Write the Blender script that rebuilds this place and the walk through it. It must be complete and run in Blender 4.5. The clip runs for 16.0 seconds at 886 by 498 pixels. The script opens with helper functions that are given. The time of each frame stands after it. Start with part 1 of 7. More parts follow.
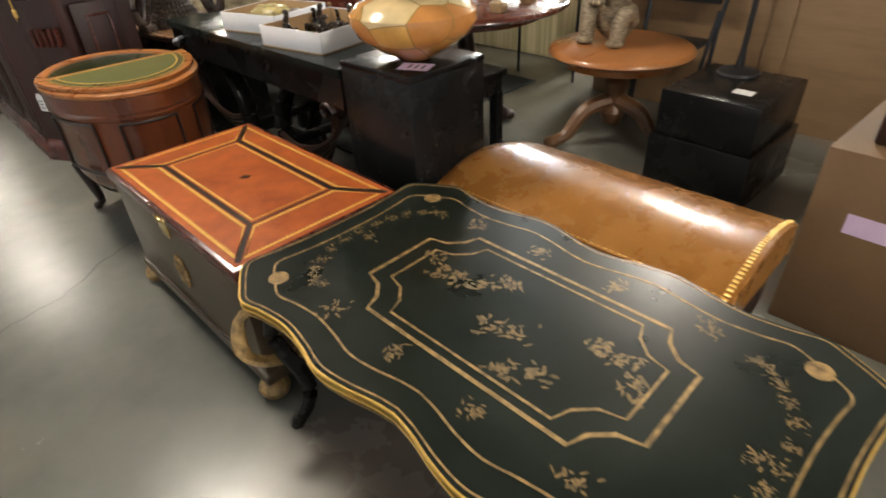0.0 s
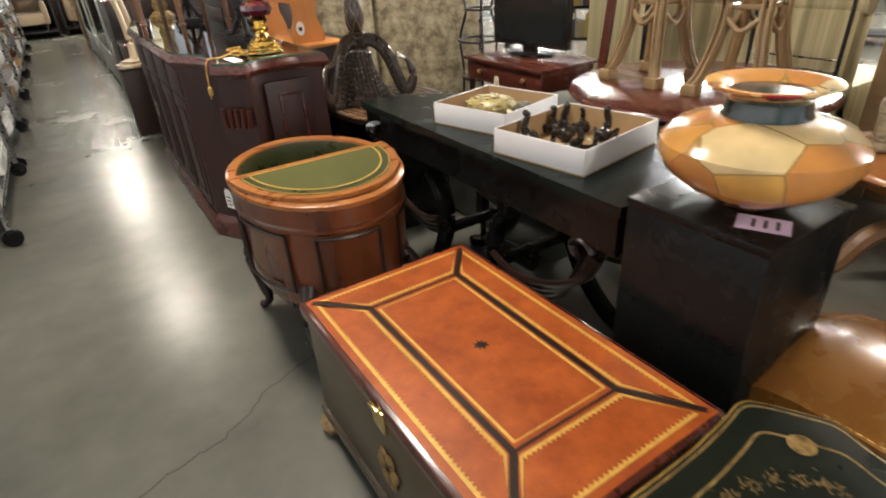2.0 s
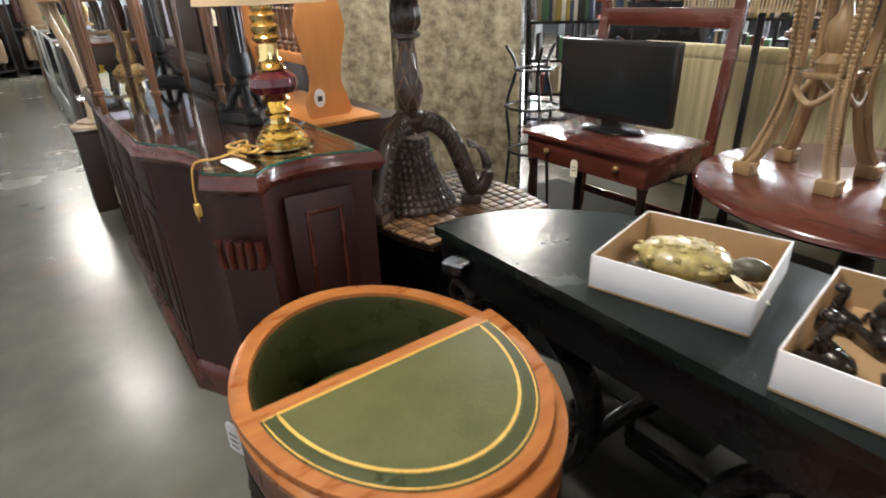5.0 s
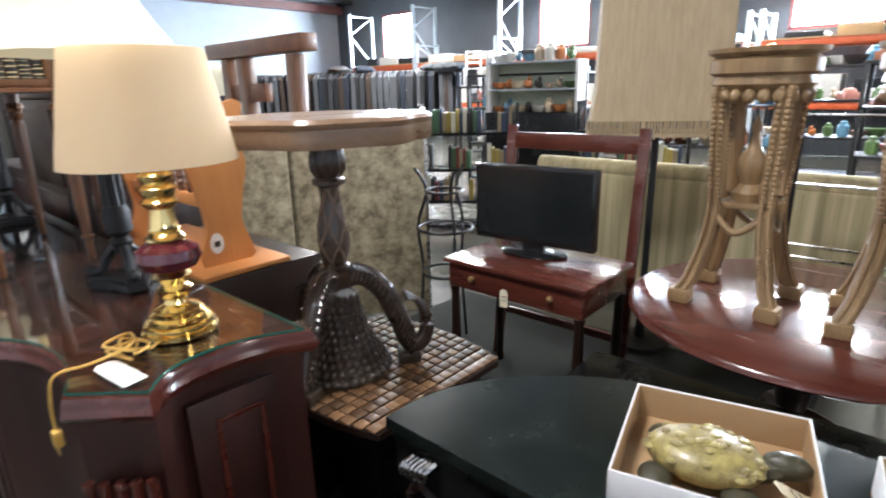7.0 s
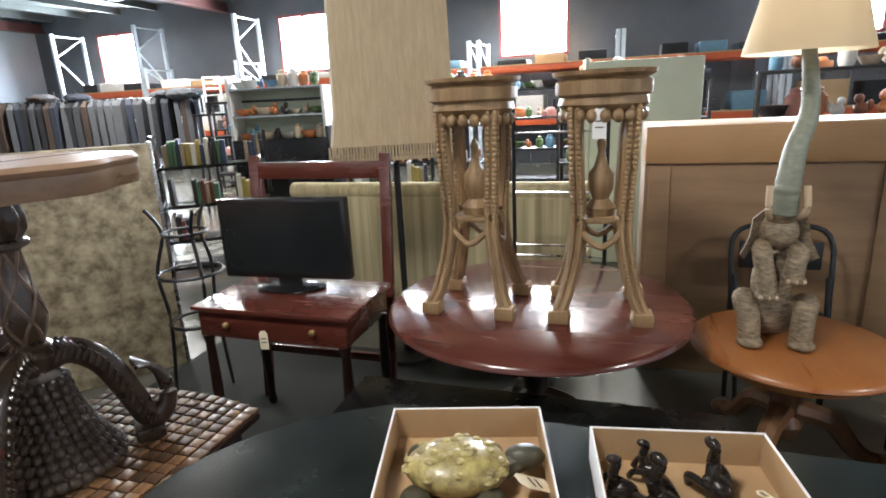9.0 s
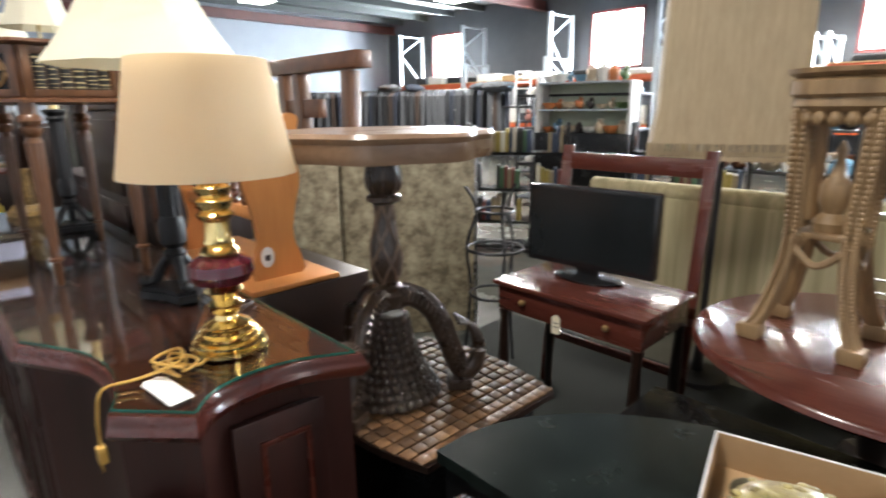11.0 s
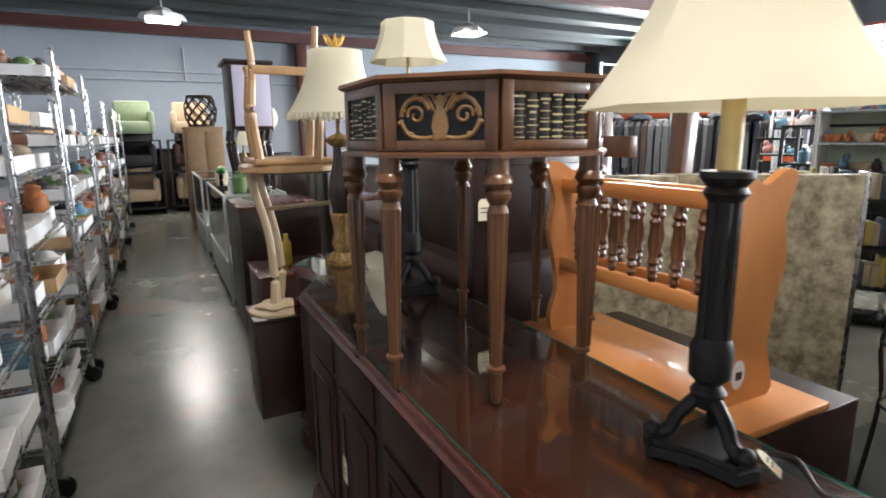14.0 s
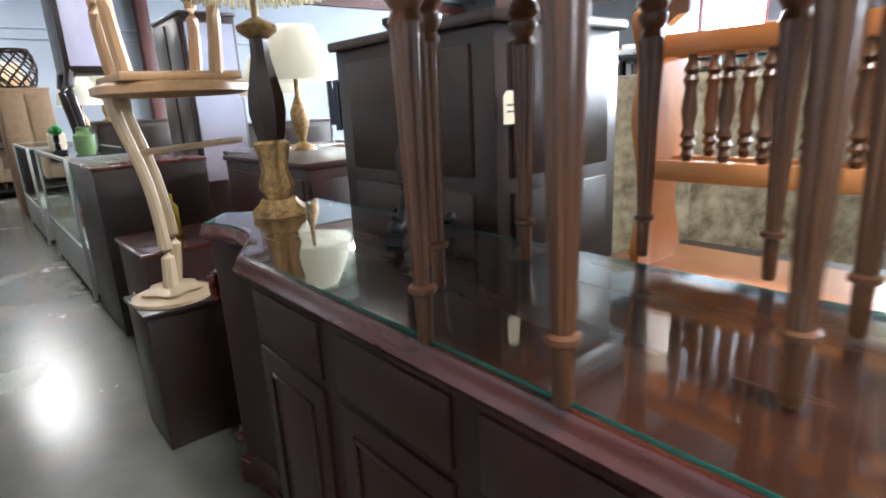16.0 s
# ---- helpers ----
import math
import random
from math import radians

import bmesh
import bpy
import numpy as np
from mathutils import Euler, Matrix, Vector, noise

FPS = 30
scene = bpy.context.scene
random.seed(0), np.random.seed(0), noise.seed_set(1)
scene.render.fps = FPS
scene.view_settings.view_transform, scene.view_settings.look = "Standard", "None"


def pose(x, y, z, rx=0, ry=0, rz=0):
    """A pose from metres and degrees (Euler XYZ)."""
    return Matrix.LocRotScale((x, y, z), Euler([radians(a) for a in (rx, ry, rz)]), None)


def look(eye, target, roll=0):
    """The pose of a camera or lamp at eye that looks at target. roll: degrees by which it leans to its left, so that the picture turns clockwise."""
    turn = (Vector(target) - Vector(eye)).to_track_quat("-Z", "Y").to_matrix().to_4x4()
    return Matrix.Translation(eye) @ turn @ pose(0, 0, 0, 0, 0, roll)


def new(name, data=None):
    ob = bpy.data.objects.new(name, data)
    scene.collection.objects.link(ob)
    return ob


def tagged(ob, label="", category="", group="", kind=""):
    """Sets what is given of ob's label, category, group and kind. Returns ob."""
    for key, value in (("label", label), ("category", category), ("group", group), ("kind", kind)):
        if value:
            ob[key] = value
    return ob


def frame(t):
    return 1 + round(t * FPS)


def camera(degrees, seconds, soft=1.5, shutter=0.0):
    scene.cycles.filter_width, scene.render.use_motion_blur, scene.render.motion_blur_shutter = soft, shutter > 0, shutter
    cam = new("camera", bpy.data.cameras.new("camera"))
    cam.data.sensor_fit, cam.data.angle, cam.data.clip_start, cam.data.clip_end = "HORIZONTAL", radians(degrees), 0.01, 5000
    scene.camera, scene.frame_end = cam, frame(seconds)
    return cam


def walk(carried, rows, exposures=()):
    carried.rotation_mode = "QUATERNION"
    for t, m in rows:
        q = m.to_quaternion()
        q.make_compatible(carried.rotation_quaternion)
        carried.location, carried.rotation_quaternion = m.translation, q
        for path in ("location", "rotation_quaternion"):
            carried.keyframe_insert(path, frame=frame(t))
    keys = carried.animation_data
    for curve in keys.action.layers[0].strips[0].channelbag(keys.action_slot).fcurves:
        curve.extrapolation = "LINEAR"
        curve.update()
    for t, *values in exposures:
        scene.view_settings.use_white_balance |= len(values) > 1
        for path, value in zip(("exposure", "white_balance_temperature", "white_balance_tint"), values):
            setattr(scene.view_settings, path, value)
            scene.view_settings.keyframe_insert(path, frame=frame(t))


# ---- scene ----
cam = camera(77.6, 16.0, soft=1.8, shutter=0.4)
PATH = [
    (0, (-0.377, -1.134, 1.234), (2.623, 2.012, -1.693), -3.0),
    (0.5, (-0.333, -0.972, 1.239), (2.416, 2.434, -1.640), -4.1),
    (1, (-0.296, -0.804, 1.258), (2.219, 2.887, -1.480), -3.8),
    (1.5, (-0.307, -0.587, 1.268), (2.167, 3.207, -1.368), -3.3),
    (2, (-0.317, -0.367, 1.292), (2.104, 3.532, -1.239), -3.5),
    (2.5, (-0.272, -0.194, 1.286), (2.109, 3.754, -1.205), -3.3),
    (3, (-0.207, -0.026, 1.286), (2.190, 3.938, -1.163), -3.2),
    (3.2, (-0.199, 0.031, 1.294), (2.240, 3.959, -1.171), -3.3),
    (5.3, (-0.121, 0.734, 1.328), (2.691, 4.603, -0.817), -2.3),
    (5.5, (-0.157, 0.791, 1.360), (2.746, 4.632, -0.707), -2.7),
    (6, (-0.178, 0.896, 1.402), (3.134, 4.514, -0.440), -2.2),
    (6.5, (-0.136, 0.954, 1.410), (3.354, 4.501, -0.238), -1.3),
    (7, (-0.039, 0.977, 1.425), (3.697, 4.341, -0.050), -1.5),
    (7.5, (0.021, 0.962, 1.441), (4.305, 3.652, 0.081), -2.7),
    (8, (0.031, 0.935, 1.451), (4.782, 2.667, 0.076), -3.0),
    (8.2, (0.039, 0.933, 1.436), (4.865, 2.463, 0.084), -2.9),
    (10.3, (0.024, 0.922, 1.459), (4.648, 2.966, 0.079), -1.0),
    (10.5, (0.008, 0.956, 1.449), (4.383, 3.508, 0.110), -0.8),
    (11, (-0.018, 1.053, 1.417), (3.485, 4.726, 0.115), -0.6),
    (11.5, (-0.089, 1.140, 1.451), (2.866, 5.227, 0.034), -1.2),
    (12, (-0.189, 1.297, 1.436), (2.589, 5.512, 0.031), -1.4),
    (12.5, (-0.252, 1.438, 1.415), (2.340, 5.754, -0.042), -0.7),
    (13, (-0.265, 1.632, 1.459), (2.075, 6.115, 0.086), -0.6),
    (13.5, (-0.283, 1.787, 1.480), (1.939, 6.395, 0.346), -0.5),
    (14, (-0.359, 2.015, 1.483), (1.975, 6.589, 0.440), -0.6),
    (14.5, (-0.390, 2.169, 1.467), (2.227, 6.592, 0.445), -1.8),
    (15, (-0.380, 2.382, 1.396), (2.510, 6.608, 0.283), -2.5),
    (15.5, (-0.396, 2.528, 1.347), (2.751, 6.516, 0.052), -2.2),
    (16, (-0.355, 2.775, 1.245), (2.745, 6.480, -0.055), -3.0),
]
EXPOSURES = [(0, 0.74, 6900, 10), (3.2, 0.72, 6900, 10), (5.5, 0.66, 6100, 10), (6.2, 0.66, 5800, 10), (8.2, 0.46, 6000, 10), (11, 0.4, 6200, 10), (12.5, 0.42, 6300, 10), (14, 0.12, 6300, 10), (14.5, 0.12, 6400, 10), (15, 0.3, 5900, 10), (16, 0.64, 5900, 10)]
walk(cam, [(t, look(eye, target, roll)) for t, eye, target, roll in PATH], EXPOSURES)

# ---- light ----
world = bpy.data.worlds.new("sky")
scene.world = world
world.use_nodes = True
wn = world.node_tree
sky = wn.nodes.new("ShaderNodeTexSky")
sky.sky_type = "NISHITA"
sky.sun_disc = False
sky.sun_elevation, sky.sun_rotation = radians(40), radians(90)
wn.links.new(sky.outputs[0], wn.nodes["Background"].inputs[0])
wn.nodes["Background"].inputs[1].default_value = 0.1
WINDOW_POWER, WINDOW_GLOW = 950.0, 60.0
LAMP_SPOTS = [(0.0, -4.0, 120), (0.0, 2.2, 75), (0.0, 8.3, 32), (0.0, 14.4, 105), (6.1, 1.1, 210), (6.1, 7.2, 240), (6.1, 13.3, 200), (9.3, 4.0, 160), (9.3, 10.4, 160)]
CEIL = 4.25


def area(name, m, sx, sy, power, colour):
    li = bpy.data.lights.new(name, "AREA")
    li.shape, li.size, li.size_y, li.energy, li.color = "RECTANGLE", sx, sy, power, colour
    ob = new(name, li)
    ob.matrix_world = m
    return ob


# ---- materials ----
def nodes_of(name):
    m = bpy.data.materials.new(name)
    m.use_nodes = True
    return m, m.node_tree, m.node_tree.nodes["Principled BSDF"]


def mat(name, c, c2=None, rough=0.5, metal=0.0, scale=8.0, stretch=(1, 1, 1), bump=0.15, coat=0.0, fine=60.0, vary=0.0, rvar=0.12, sheen=0.0, contrast=1.0, spec=0.5):
    """Two-scale noise between two colours, with roughness variation and fine relief."""
    m, t, b = nodes_of(name)
    c2 = c2 or tuple(x * 0.72 for x in c)
    N, L = t.nodes.new, t.links.new
    tc = N("ShaderNodeTexCoord")
    mp = N("ShaderNodeMapping")
    mp.inputs["Scale"].default_value = stretch
    L(tc.outputs["Object"], mp.inputs[0])
    n1, n2 = N("ShaderNodeTexNoise"), N("ShaderNodeTexNoise")
    n1.inputs["Scale"].default_value, n1.inputs["Detail"].default_value, n1.inputs["Roughness"].default_value = scale, 6, 0.62
    n2.inputs["Scale"].default_value, n2.inputs["Detail"].default_value = fine, 4
    L(mp.outputs[0], n1.inputs[0]); L(mp.outputs[0], n2.inputs[0])
    ramp = N("ShaderNodeValToRGB")
    w = 0.28 / contrast
    ramp.color_ramp.elements[0].position, ramp.color_ramp.elements[1].position = 0.5 - w, 0.5 + w
    ramp.color_ramp.elements[0].color, ramp.color_ramp.elements[1].color = (*c2, 1), (*c, 1)
    add = N("ShaderNodeMath"); add.operation = "MULTIPLY_ADD"; add.inputs[1].default_value = 0.25
    L(n2.outputs[0], add.inputs[0])
    sub = N("ShaderNodeMath"); sub.operation = "SUBTRACT"; sub.inputs[1].default_value = 0.125
    L(n1.outputs[0], sub.inputs[0]); L(sub.outputs[0], add.inputs[2]); L(add.outputs[0], ramp.inputs[0])
    out = ramp.outputs[0]
    if vary:
        info, hsv, mr = N("ShaderNodeObjectInfo"), N("ShaderNodeHueSaturation"), N("ShaderNodeMapRange")
        mr.inputs["To Min"].default_value, mr.inputs["To Max"].default_value = 1 - vary, 1 + vary
        L(info.outputs["Random"], mr.inputs[0]); L(mr.outputs[0], hsv.inputs["Value"]); L(out, hsv.inputs["Color"])
        out = hsv.outputs[0]
    L(out, b.inputs["Base Color"])
    rr = N("ShaderNodeMapRange")
    rr.inputs["To Min"].default_value, rr.inputs["To Max"].default_value = max(0.02, rough - rvar), min(1, rough + rvar)
    L(n1.outputs[0], rr.inputs[0]); L(rr.outputs[0], b.inputs["Roughness"])
    b.inputs["Metallic"].default_value, b.inputs["Specular IOR Level"].default_value = metal, spec
    b.inputs["Coat Weight"].default_value, b.inputs["Coat Roughness"].default_value = coat, 0.08
    b.inputs["Sheen Weight"].default_value = sheen
    if bump:
        bp = N("ShaderNodeBump"); bp.inputs["Strength"].default_value, bp.inputs["Distance"].default_value = bump, 0.002
        L(n2.outputs[0], bp.inputs["Height"]); L(bp.outputs[0], b.inputs["Normal"])
    return m


def glass(name, tint=(0.9, 0.97, 0.94), rough=0.02):
    m, t, b = nodes_of(name)
    tr, gl, mx, fr, pw, ma = (t.nodes.new("ShaderNode" + k) for k in ("BsdfTransparent", "BsdfGlossy", "MixShader", "LayerWeight", "Math", "Math"))
    pw.operation, pw.inputs[1].default_value = "POWER", 4.0
    ma.operation, ma.inputs[1].default_value, ma.inputs[2].default_value = "MULTIPLY_ADD", 0.85, 0.05
    t.links.new(fr.outputs["Facing"], pw.inputs[0])
    t.links.new(pw.outputs[0], ma.inputs[0])
    tr.inputs[0].default_value = (*tint, 1)
    gl.inputs["Roughness"].default_value = rough
    for a, c in ((ma.outputs[0], mx.inputs[0]), (tr.outputs[0], mx.inputs[1]), (gl.outputs[0], mx.inputs[2])):
        t.links.new(a, c)
    t.links.new(mx.outputs[0], t.nodes["Material Output"].inputs[0])
    return m


def shade_mat(name, c):
    """Lampshade cloth: part diffuse, part translucent, with a fine weave."""
    m = mat(name, c, tuple(x * 0.93 for x in c), rough=0.85, scale=5, fine=250, bump=0.1)
    t = m.node_tree
    tl, mx = t.nodes.new("ShaderNodeBsdfTranslucent"), t.nodes.new("ShaderNodeMixShader")
    tl.inputs[0].default_value = (*c, 1)
    mx.inputs[0].default_value = 0.45
    t.links.new(t.nodes["Principled BSDF"].outputs[0], mx.inputs[1])
    t.links.new(tl.outputs[0], mx.inputs[2])
    t.links.new(mx.outputs[0], t.nodes["Material Output"].inputs[0])
    return m


def glow(name, c, power):
    m, t, b = nodes_of(name)
    b.inputs["Base Color"].default_value = (0.8, 0.8, 0.8, 1)
    b.inputs["Emission Color"].default_value, b.inputs["Emission Strength"].default_value = (*c, 1), power
    return m


def patchwork(name):
    """Glazed vase paint: large irregular patches in cream, orange, burgundy, teal and gold."""
    m, t, b = nodes_of(name)
    N, L = t.nodes.new, t.links.new
    tc, mp, v, r, n = N("ShaderNodeTexCoord"), N("ShaderNodeMapping"), N("ShaderNodeTexVoronoi"), N("ShaderNodeValToRGB"), N("ShaderNodeTexNoise")
    mp.inputs["Scale"].default_value = (1, 1, 1.35)
    mp.inputs["Location"].default_value = (0.52, 0.77, 0.35)
    v.inputs["Scale"].default_value = 8.0
    n.inputs["Scale"].default_value = 14
    L(tc.outputs["Object"], mp.inputs[0]); L(mp.outputs[0], v.inputs[0]); L(tc.outputs["Object"], n.inputs[0])
    sep = N("ShaderNodeSeparateColor")
    L(v.outputs["Color"], sep.inputs[0]); L(sep.outputs[0], r.inputs[0])
    r.color_ramp.interpolation = "CONSTANT"
    cols = [(0.62, 0.33, 0.1), (0.66, 0.5, 0.26), (0.62, 0.3, 0.08), (0.56, 0.24, 0.07), (0.66, 0.36, 0.1), (0.66, 0.66, 0.44), (0.64, 0.3, 0.09), (0.66, 0.5, 0.26), (0.3, 0.018, 0.035)]
    while len(r.color_ramp.elements) < len(cols):
        r.color_ramp.elements.new(0.5)
    for i, c in enumerate(cols):
        r.color_ramp.elements[i].position = 0.9 if i == len(cols) - 1 else i / len(cols)
        r.color_ramp.elements[i].color = (*c, 1)
    mx = N("ShaderNodeMix"); mx.data_type, mx.blend_type = "RGBA", "MULTIPLY"
    mx.inputs[0].default_value = 0.55
    L(r.outputs[0], mx.inputs[6]); L(n.outputs["Fac"], mx.inputs[7])
    hsv = N("ShaderNodeHueSaturation"); hsv.inputs["Value"].default_value = 1.35
    L(mx.outputs[2], hsv.inputs["Color"]); ve, lt, ol = N("ShaderNodeTexVoronoi"), N("ShaderNodeMath"), N("ShaderNodeMix")
    ve.feature, ol.data_type, lt.operation, lt.inputs[1].default_value = "DISTANCE_TO_EDGE", "RGBA", "LESS_THAN", 0.016
    ve.inputs["Scale"].default_value = 8.0
    ol.inputs[7].default_value = (0.34, 0.2, 0.06, 1)
    L(mp.outputs[0], ve.inputs[0]); L(ve.outputs["Distance"], lt.inputs[0]); L(lt.outputs[0], ol.inputs[0])
    L(hsv.outputs[0], ol.inputs[6]); L(ol.outputs[2], b.inputs["Base Color"])
    b.inputs["Roughness"].default_value, b.inputs["Coat Weight"].default_value = 0.16, 0.6
    return m


def wood(name, c, c2, rough=0.35, coat=0.0, along=1, scale=9, vary=0.0, bump=0.1):
    s = [1.0, 1.0, 1.0]
    s[along] = 0.13
    return mat(name, c, c2, rough, scale=scale, stretch=s, fine=90, coat=coat, vary=vary, bump=bump, contrast=1.25)


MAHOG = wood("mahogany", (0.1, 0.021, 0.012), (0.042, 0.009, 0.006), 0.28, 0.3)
# Upright faces: the weak light below overhead lamps is put into a darker colour.
MAHOG_Z = wood("mahogany_upright_shaded", (0.048, 0.013, 0.009), (0.017, 0.0055, 0.004), 0.42, 0.0, along=2)
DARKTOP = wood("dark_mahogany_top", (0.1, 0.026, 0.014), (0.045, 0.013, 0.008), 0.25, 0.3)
CHERRY = wood("cherry", (0.12, 0.033, 0.021), (0.065, 0.016, 0.011), 0.25, 0.5)
WALNUT_Z = wood("walnut_upright", (0.16, 0.066, 0.024), (0.05, 0.021, 0.01), 0.35, 0.3, along=2, scale=20)
WALNUT = wood("walnut", (0.17, 0.07, 0.03), (0.07, 0.028, 0.014), 0.38, 0.2, along=0)
DRUMWOOD = wood("figured_mahogany", (0.18, 0.048, 0.015), (0.06, 0.015, 0.007), 0.3, 0.5, along=2, scale=6)
RIMWOOD = wood("satinwood_rim", (0.42, 0.16, 0.04), (0.26, 0.08, 0.02), 0.3, 0.4, along=0, scale=30)
PINE = wood("pine", (0.62, 0.27, 0.08), (0.48, 0.18, 0.05), 0.4, 0.2, along=2, scale=7)
PINE_Y = wood("pine_flat", (0.62, 0.27, 0.08), (0.48, 0.18, 0.05), 0.4, 0.2, along=1, scale=7)
OAK = wood("carved_oak", (0.36, 0.235, 0.115), (0.15, 0.09, 0.04), 0.5, 0.05, along=2, scale=16, bump=0.3)
OAKTOP = wood("honey_oak", (0.42, 0.17, 0.05), (0.3, 0.1, 0.028), 0.3, 0.4, along=0)
BEIGEWOOD = wood("wood_grain_panel", (0.27, 0.17, 0.09), (0.2, 0.12, 0.06), 0.55, along=1, scale=14)
BLEACHED = wood("bleached_wood", (0.62, 0.5, 0.34), (0.45, 0.33, 0.2), 0.5, along=2)
BLONDE = wood("blonde_wood", (0.5, 0.31, 0.15), (0.36, 0.2, 0.09), 0.45, along=2)
BLACKWOOD = mat("black_lacquer_wood", (0.010, 0.010, 0.010), (0.005, 0.0055, 0.006), 0.26, scale=5, bump=0.06, spec=0.22)
DESKTOP = mat("worn_black_green_top", (0.009, 0.014, 0.012), (0.004, 0.006, 0.0055), 0.24, scale=7, fine=30, bump=0.08, spec=0.22, contrast=1.4, rvar=0.14)
DARKBROWN = wood("dark_stain", (0.026, 0.011, 0.007), (0.011, 0.006, 0.0045), 0.36, 0.0)
CARVED = mat("dark_carved_wood", (0.075, 0.048, 0.032), (0.022, 0.014, 0.01), 0.3, scale=26, fine=120, bump=0.4, coat=0.4)
OLDIVORY = mat("rubbed_carving", (0.2, 0.13, 0.085), (0.08, 0.05, 0.034), 0.4, scale=30, bump=0.3)
COCO = mat("coconut_tile", (0.2, 0.105, 0.045), (0.06, 0.03, 0.016), 0.42, scale=30, coat=0.1, vary=0.6)
LEATHER = mat("orange_leather", (0.45, 0.1, 0.015), (0.24, 0.042, 0.007), 0.38, scale=14, fine=180, bump=0.3, contrast=1.3)
TANLEATHER = mat("tan_leather", (0.36, 0.16, 0.035), (0.21, 0.075, 0.014), 0.27, scale=5, fine=160, bump=0.12, coat=0.35)
GREENLEATHER = mat("green_leather", (0.09, 0.095, 0.022), (0.045, 0.052, 0.013), 0.4, scale=9, fine=150, bump=0.2)
DEEPGREEN = mat("deep_green_leather", (0.06, 0.07, 0.025), (0.03, 0.038, 0.014), 0.3, scale=9, bump=0.1)
GOLD = mat("gold_tooling", (0.8, 0.52, 0.14), (0.6, 0.34, 0.07), 0.35, metal=0.3, scale=60)
OLDGOLD = mat("worn_gilding", (0.4, 0.25, 0.09), (0.11, 0.07, 0.03), 0.48, metal=0.3, scale=45, contrast=1.6)
BRASS = mat("polished_brass", (0.95, 0.74, 0.34), (0.85, 0.62, 0.24), 0.17, metal=1.0, scale=15, bump=0.03, rvar=0.06)
TABLEBLACK = mat("black_lacquer_top", (0.010, 0.015, 0.010), (0.004, 0.006, 0.004), 0.3, scale=4, fine=70, bump=0.05, spec=0.3)
IRON = mat("black_iron", (0.018, 0.018, 0.02), (0.01, 0.01, 0.011), 0.5, metal=0.3, scale=30, bump=0.3)
CHROME = mat("chrome_wire", (0.48, 0.48, 0.48), (0.33, 0.33, 0.33), 0.28, metal=1.0, scale=20, bump=0.02)
BURGUNDY = mat("burgundy_glaze", (0.1, 0.008, 0.022), (0.07, 0.006, 0.016), 0.1, scale=5, bump=0.0, coat=1.0)
CARDWHITE = mat("white_card", (0.75, 0.74, 0.74), (0.66, 0.66, 0.67), 0.7, scale=6, bump=0.05)
CARDTAN = mat("kraft_card", (0.44, 0.29, 0.15), (0.36, 0.23, 0.115), 0.8, scale=6, bump=0.1)
PAPER = mat("manila_paper", (0.78, 0.7, 0.52), (0.7, 0.62, 0.45), 0.8, scale=20, bump=0.03)
WHITEPAPER = mat("white_paper", (0.8, 0.79, 0.76), (0.72, 0.7, 0.68), 0.8, scale=20, bump=0.03)
LILAC = mat("lilac_paper", (0.6, 0.45, 0.6), (0.52, 0.38, 0.53), 0.8, scale=20, bump=0.03)
YELLOW = mat("yellow_plastic", (0.75, 0.55, 0.05), (0.6, 0.42, 0.03), 0.4, scale=20, bump=0.02)
DIMGILT = mat("rubbed_gilt_painting", (0.24, 0.15, 0.055), (0.06, 0.045, 0.02), 0.45, metal=0.2, scale=70, contrast=1.6)
INLAY = mat("tan_wood_inlay", (0.32, 0.18, 0.065), (0.17, 0.09, 0.035), 0.4, scale=30, bump=0.1)
SPINEGILT = mat("faded_gilt_lettering", (0.62, 0.52, 0.3), (0.42, 0.34, 0.18), 0.45, metal=0.2, scale=60)
INK = mat("ink", (0.05, 0.04, 0.04), None, 0.8, bump=0)
CREAM = shade_mat("cream_shade", (0.9, 0.74, 0.5))
WHITESHADE = shade_mat("white_shade", (0.86, 0.82, 0.68))
CANDLE = mat("ivory_candle_tube", (0.75, 0.6, 0.28), (0.66, 0.5, 0.22), 0.5, scale=12)
WICKER = mat("cream_woven_cloth", (0.5, 0.4, 0.26), (0.36, 0.28, 0.17), 0.85, scale=50, stretch=(1, 1, 0.1), fine=200, bump=0.6)
STRIPE = mat("striped_upholstery", (0.52, 0.45, 0.28), (0.3, 0.27, 0.15), 0.8, scale=22, stretch=(1, 1, 0.02), fine=120, bump=0.3, contrast=2)
STONE = mat("mottled_stone_cloth", (0.46, 0.4, 0.27), (0.15, 0.12, 0.075), 0.7, scale=11, fine=34, bump=0.9, contrast=2.0)
SCREEN = mat("tv_screen", (0.012, 0.015, 0.016), (0.01, 0.012, 0.013), 0.25, scale=3, bump=0)
TVPLASTIC = mat("tv_plastic", (0.014, 0.014, 0.015), (0.01, 0.01, 0.011), 0.2, bump=0)
SHELL = mat("turtle_shell", (0.42, 0.35, 0.12), (0.16, 0.12, 0.05), 0.4, scale=38, fine=120, bump=0.6, contrast=1.5, coat=0.2)
TURTLESKIN = mat("turtle_skin", (0.085, 0.075, 0.045), (0.03, 0.03, 0.02), 0.45, scale=40, fine=150, bump=0.6)
BRONZE = mat("dark_bronze", (0.035, 0.026, 0.02), (0.015, 0.012, 0.01), 0.28, metal=0.4, scale=30, bump=0.2)
ELEPHANT = mat("painted_resin", (0.36, 0.28, 0.18), (0.11, 0.08, 0.05), 0.55, scale=34, stretch=(1, 1, 3), fine=120, bump=1.0, contrast=1.6)
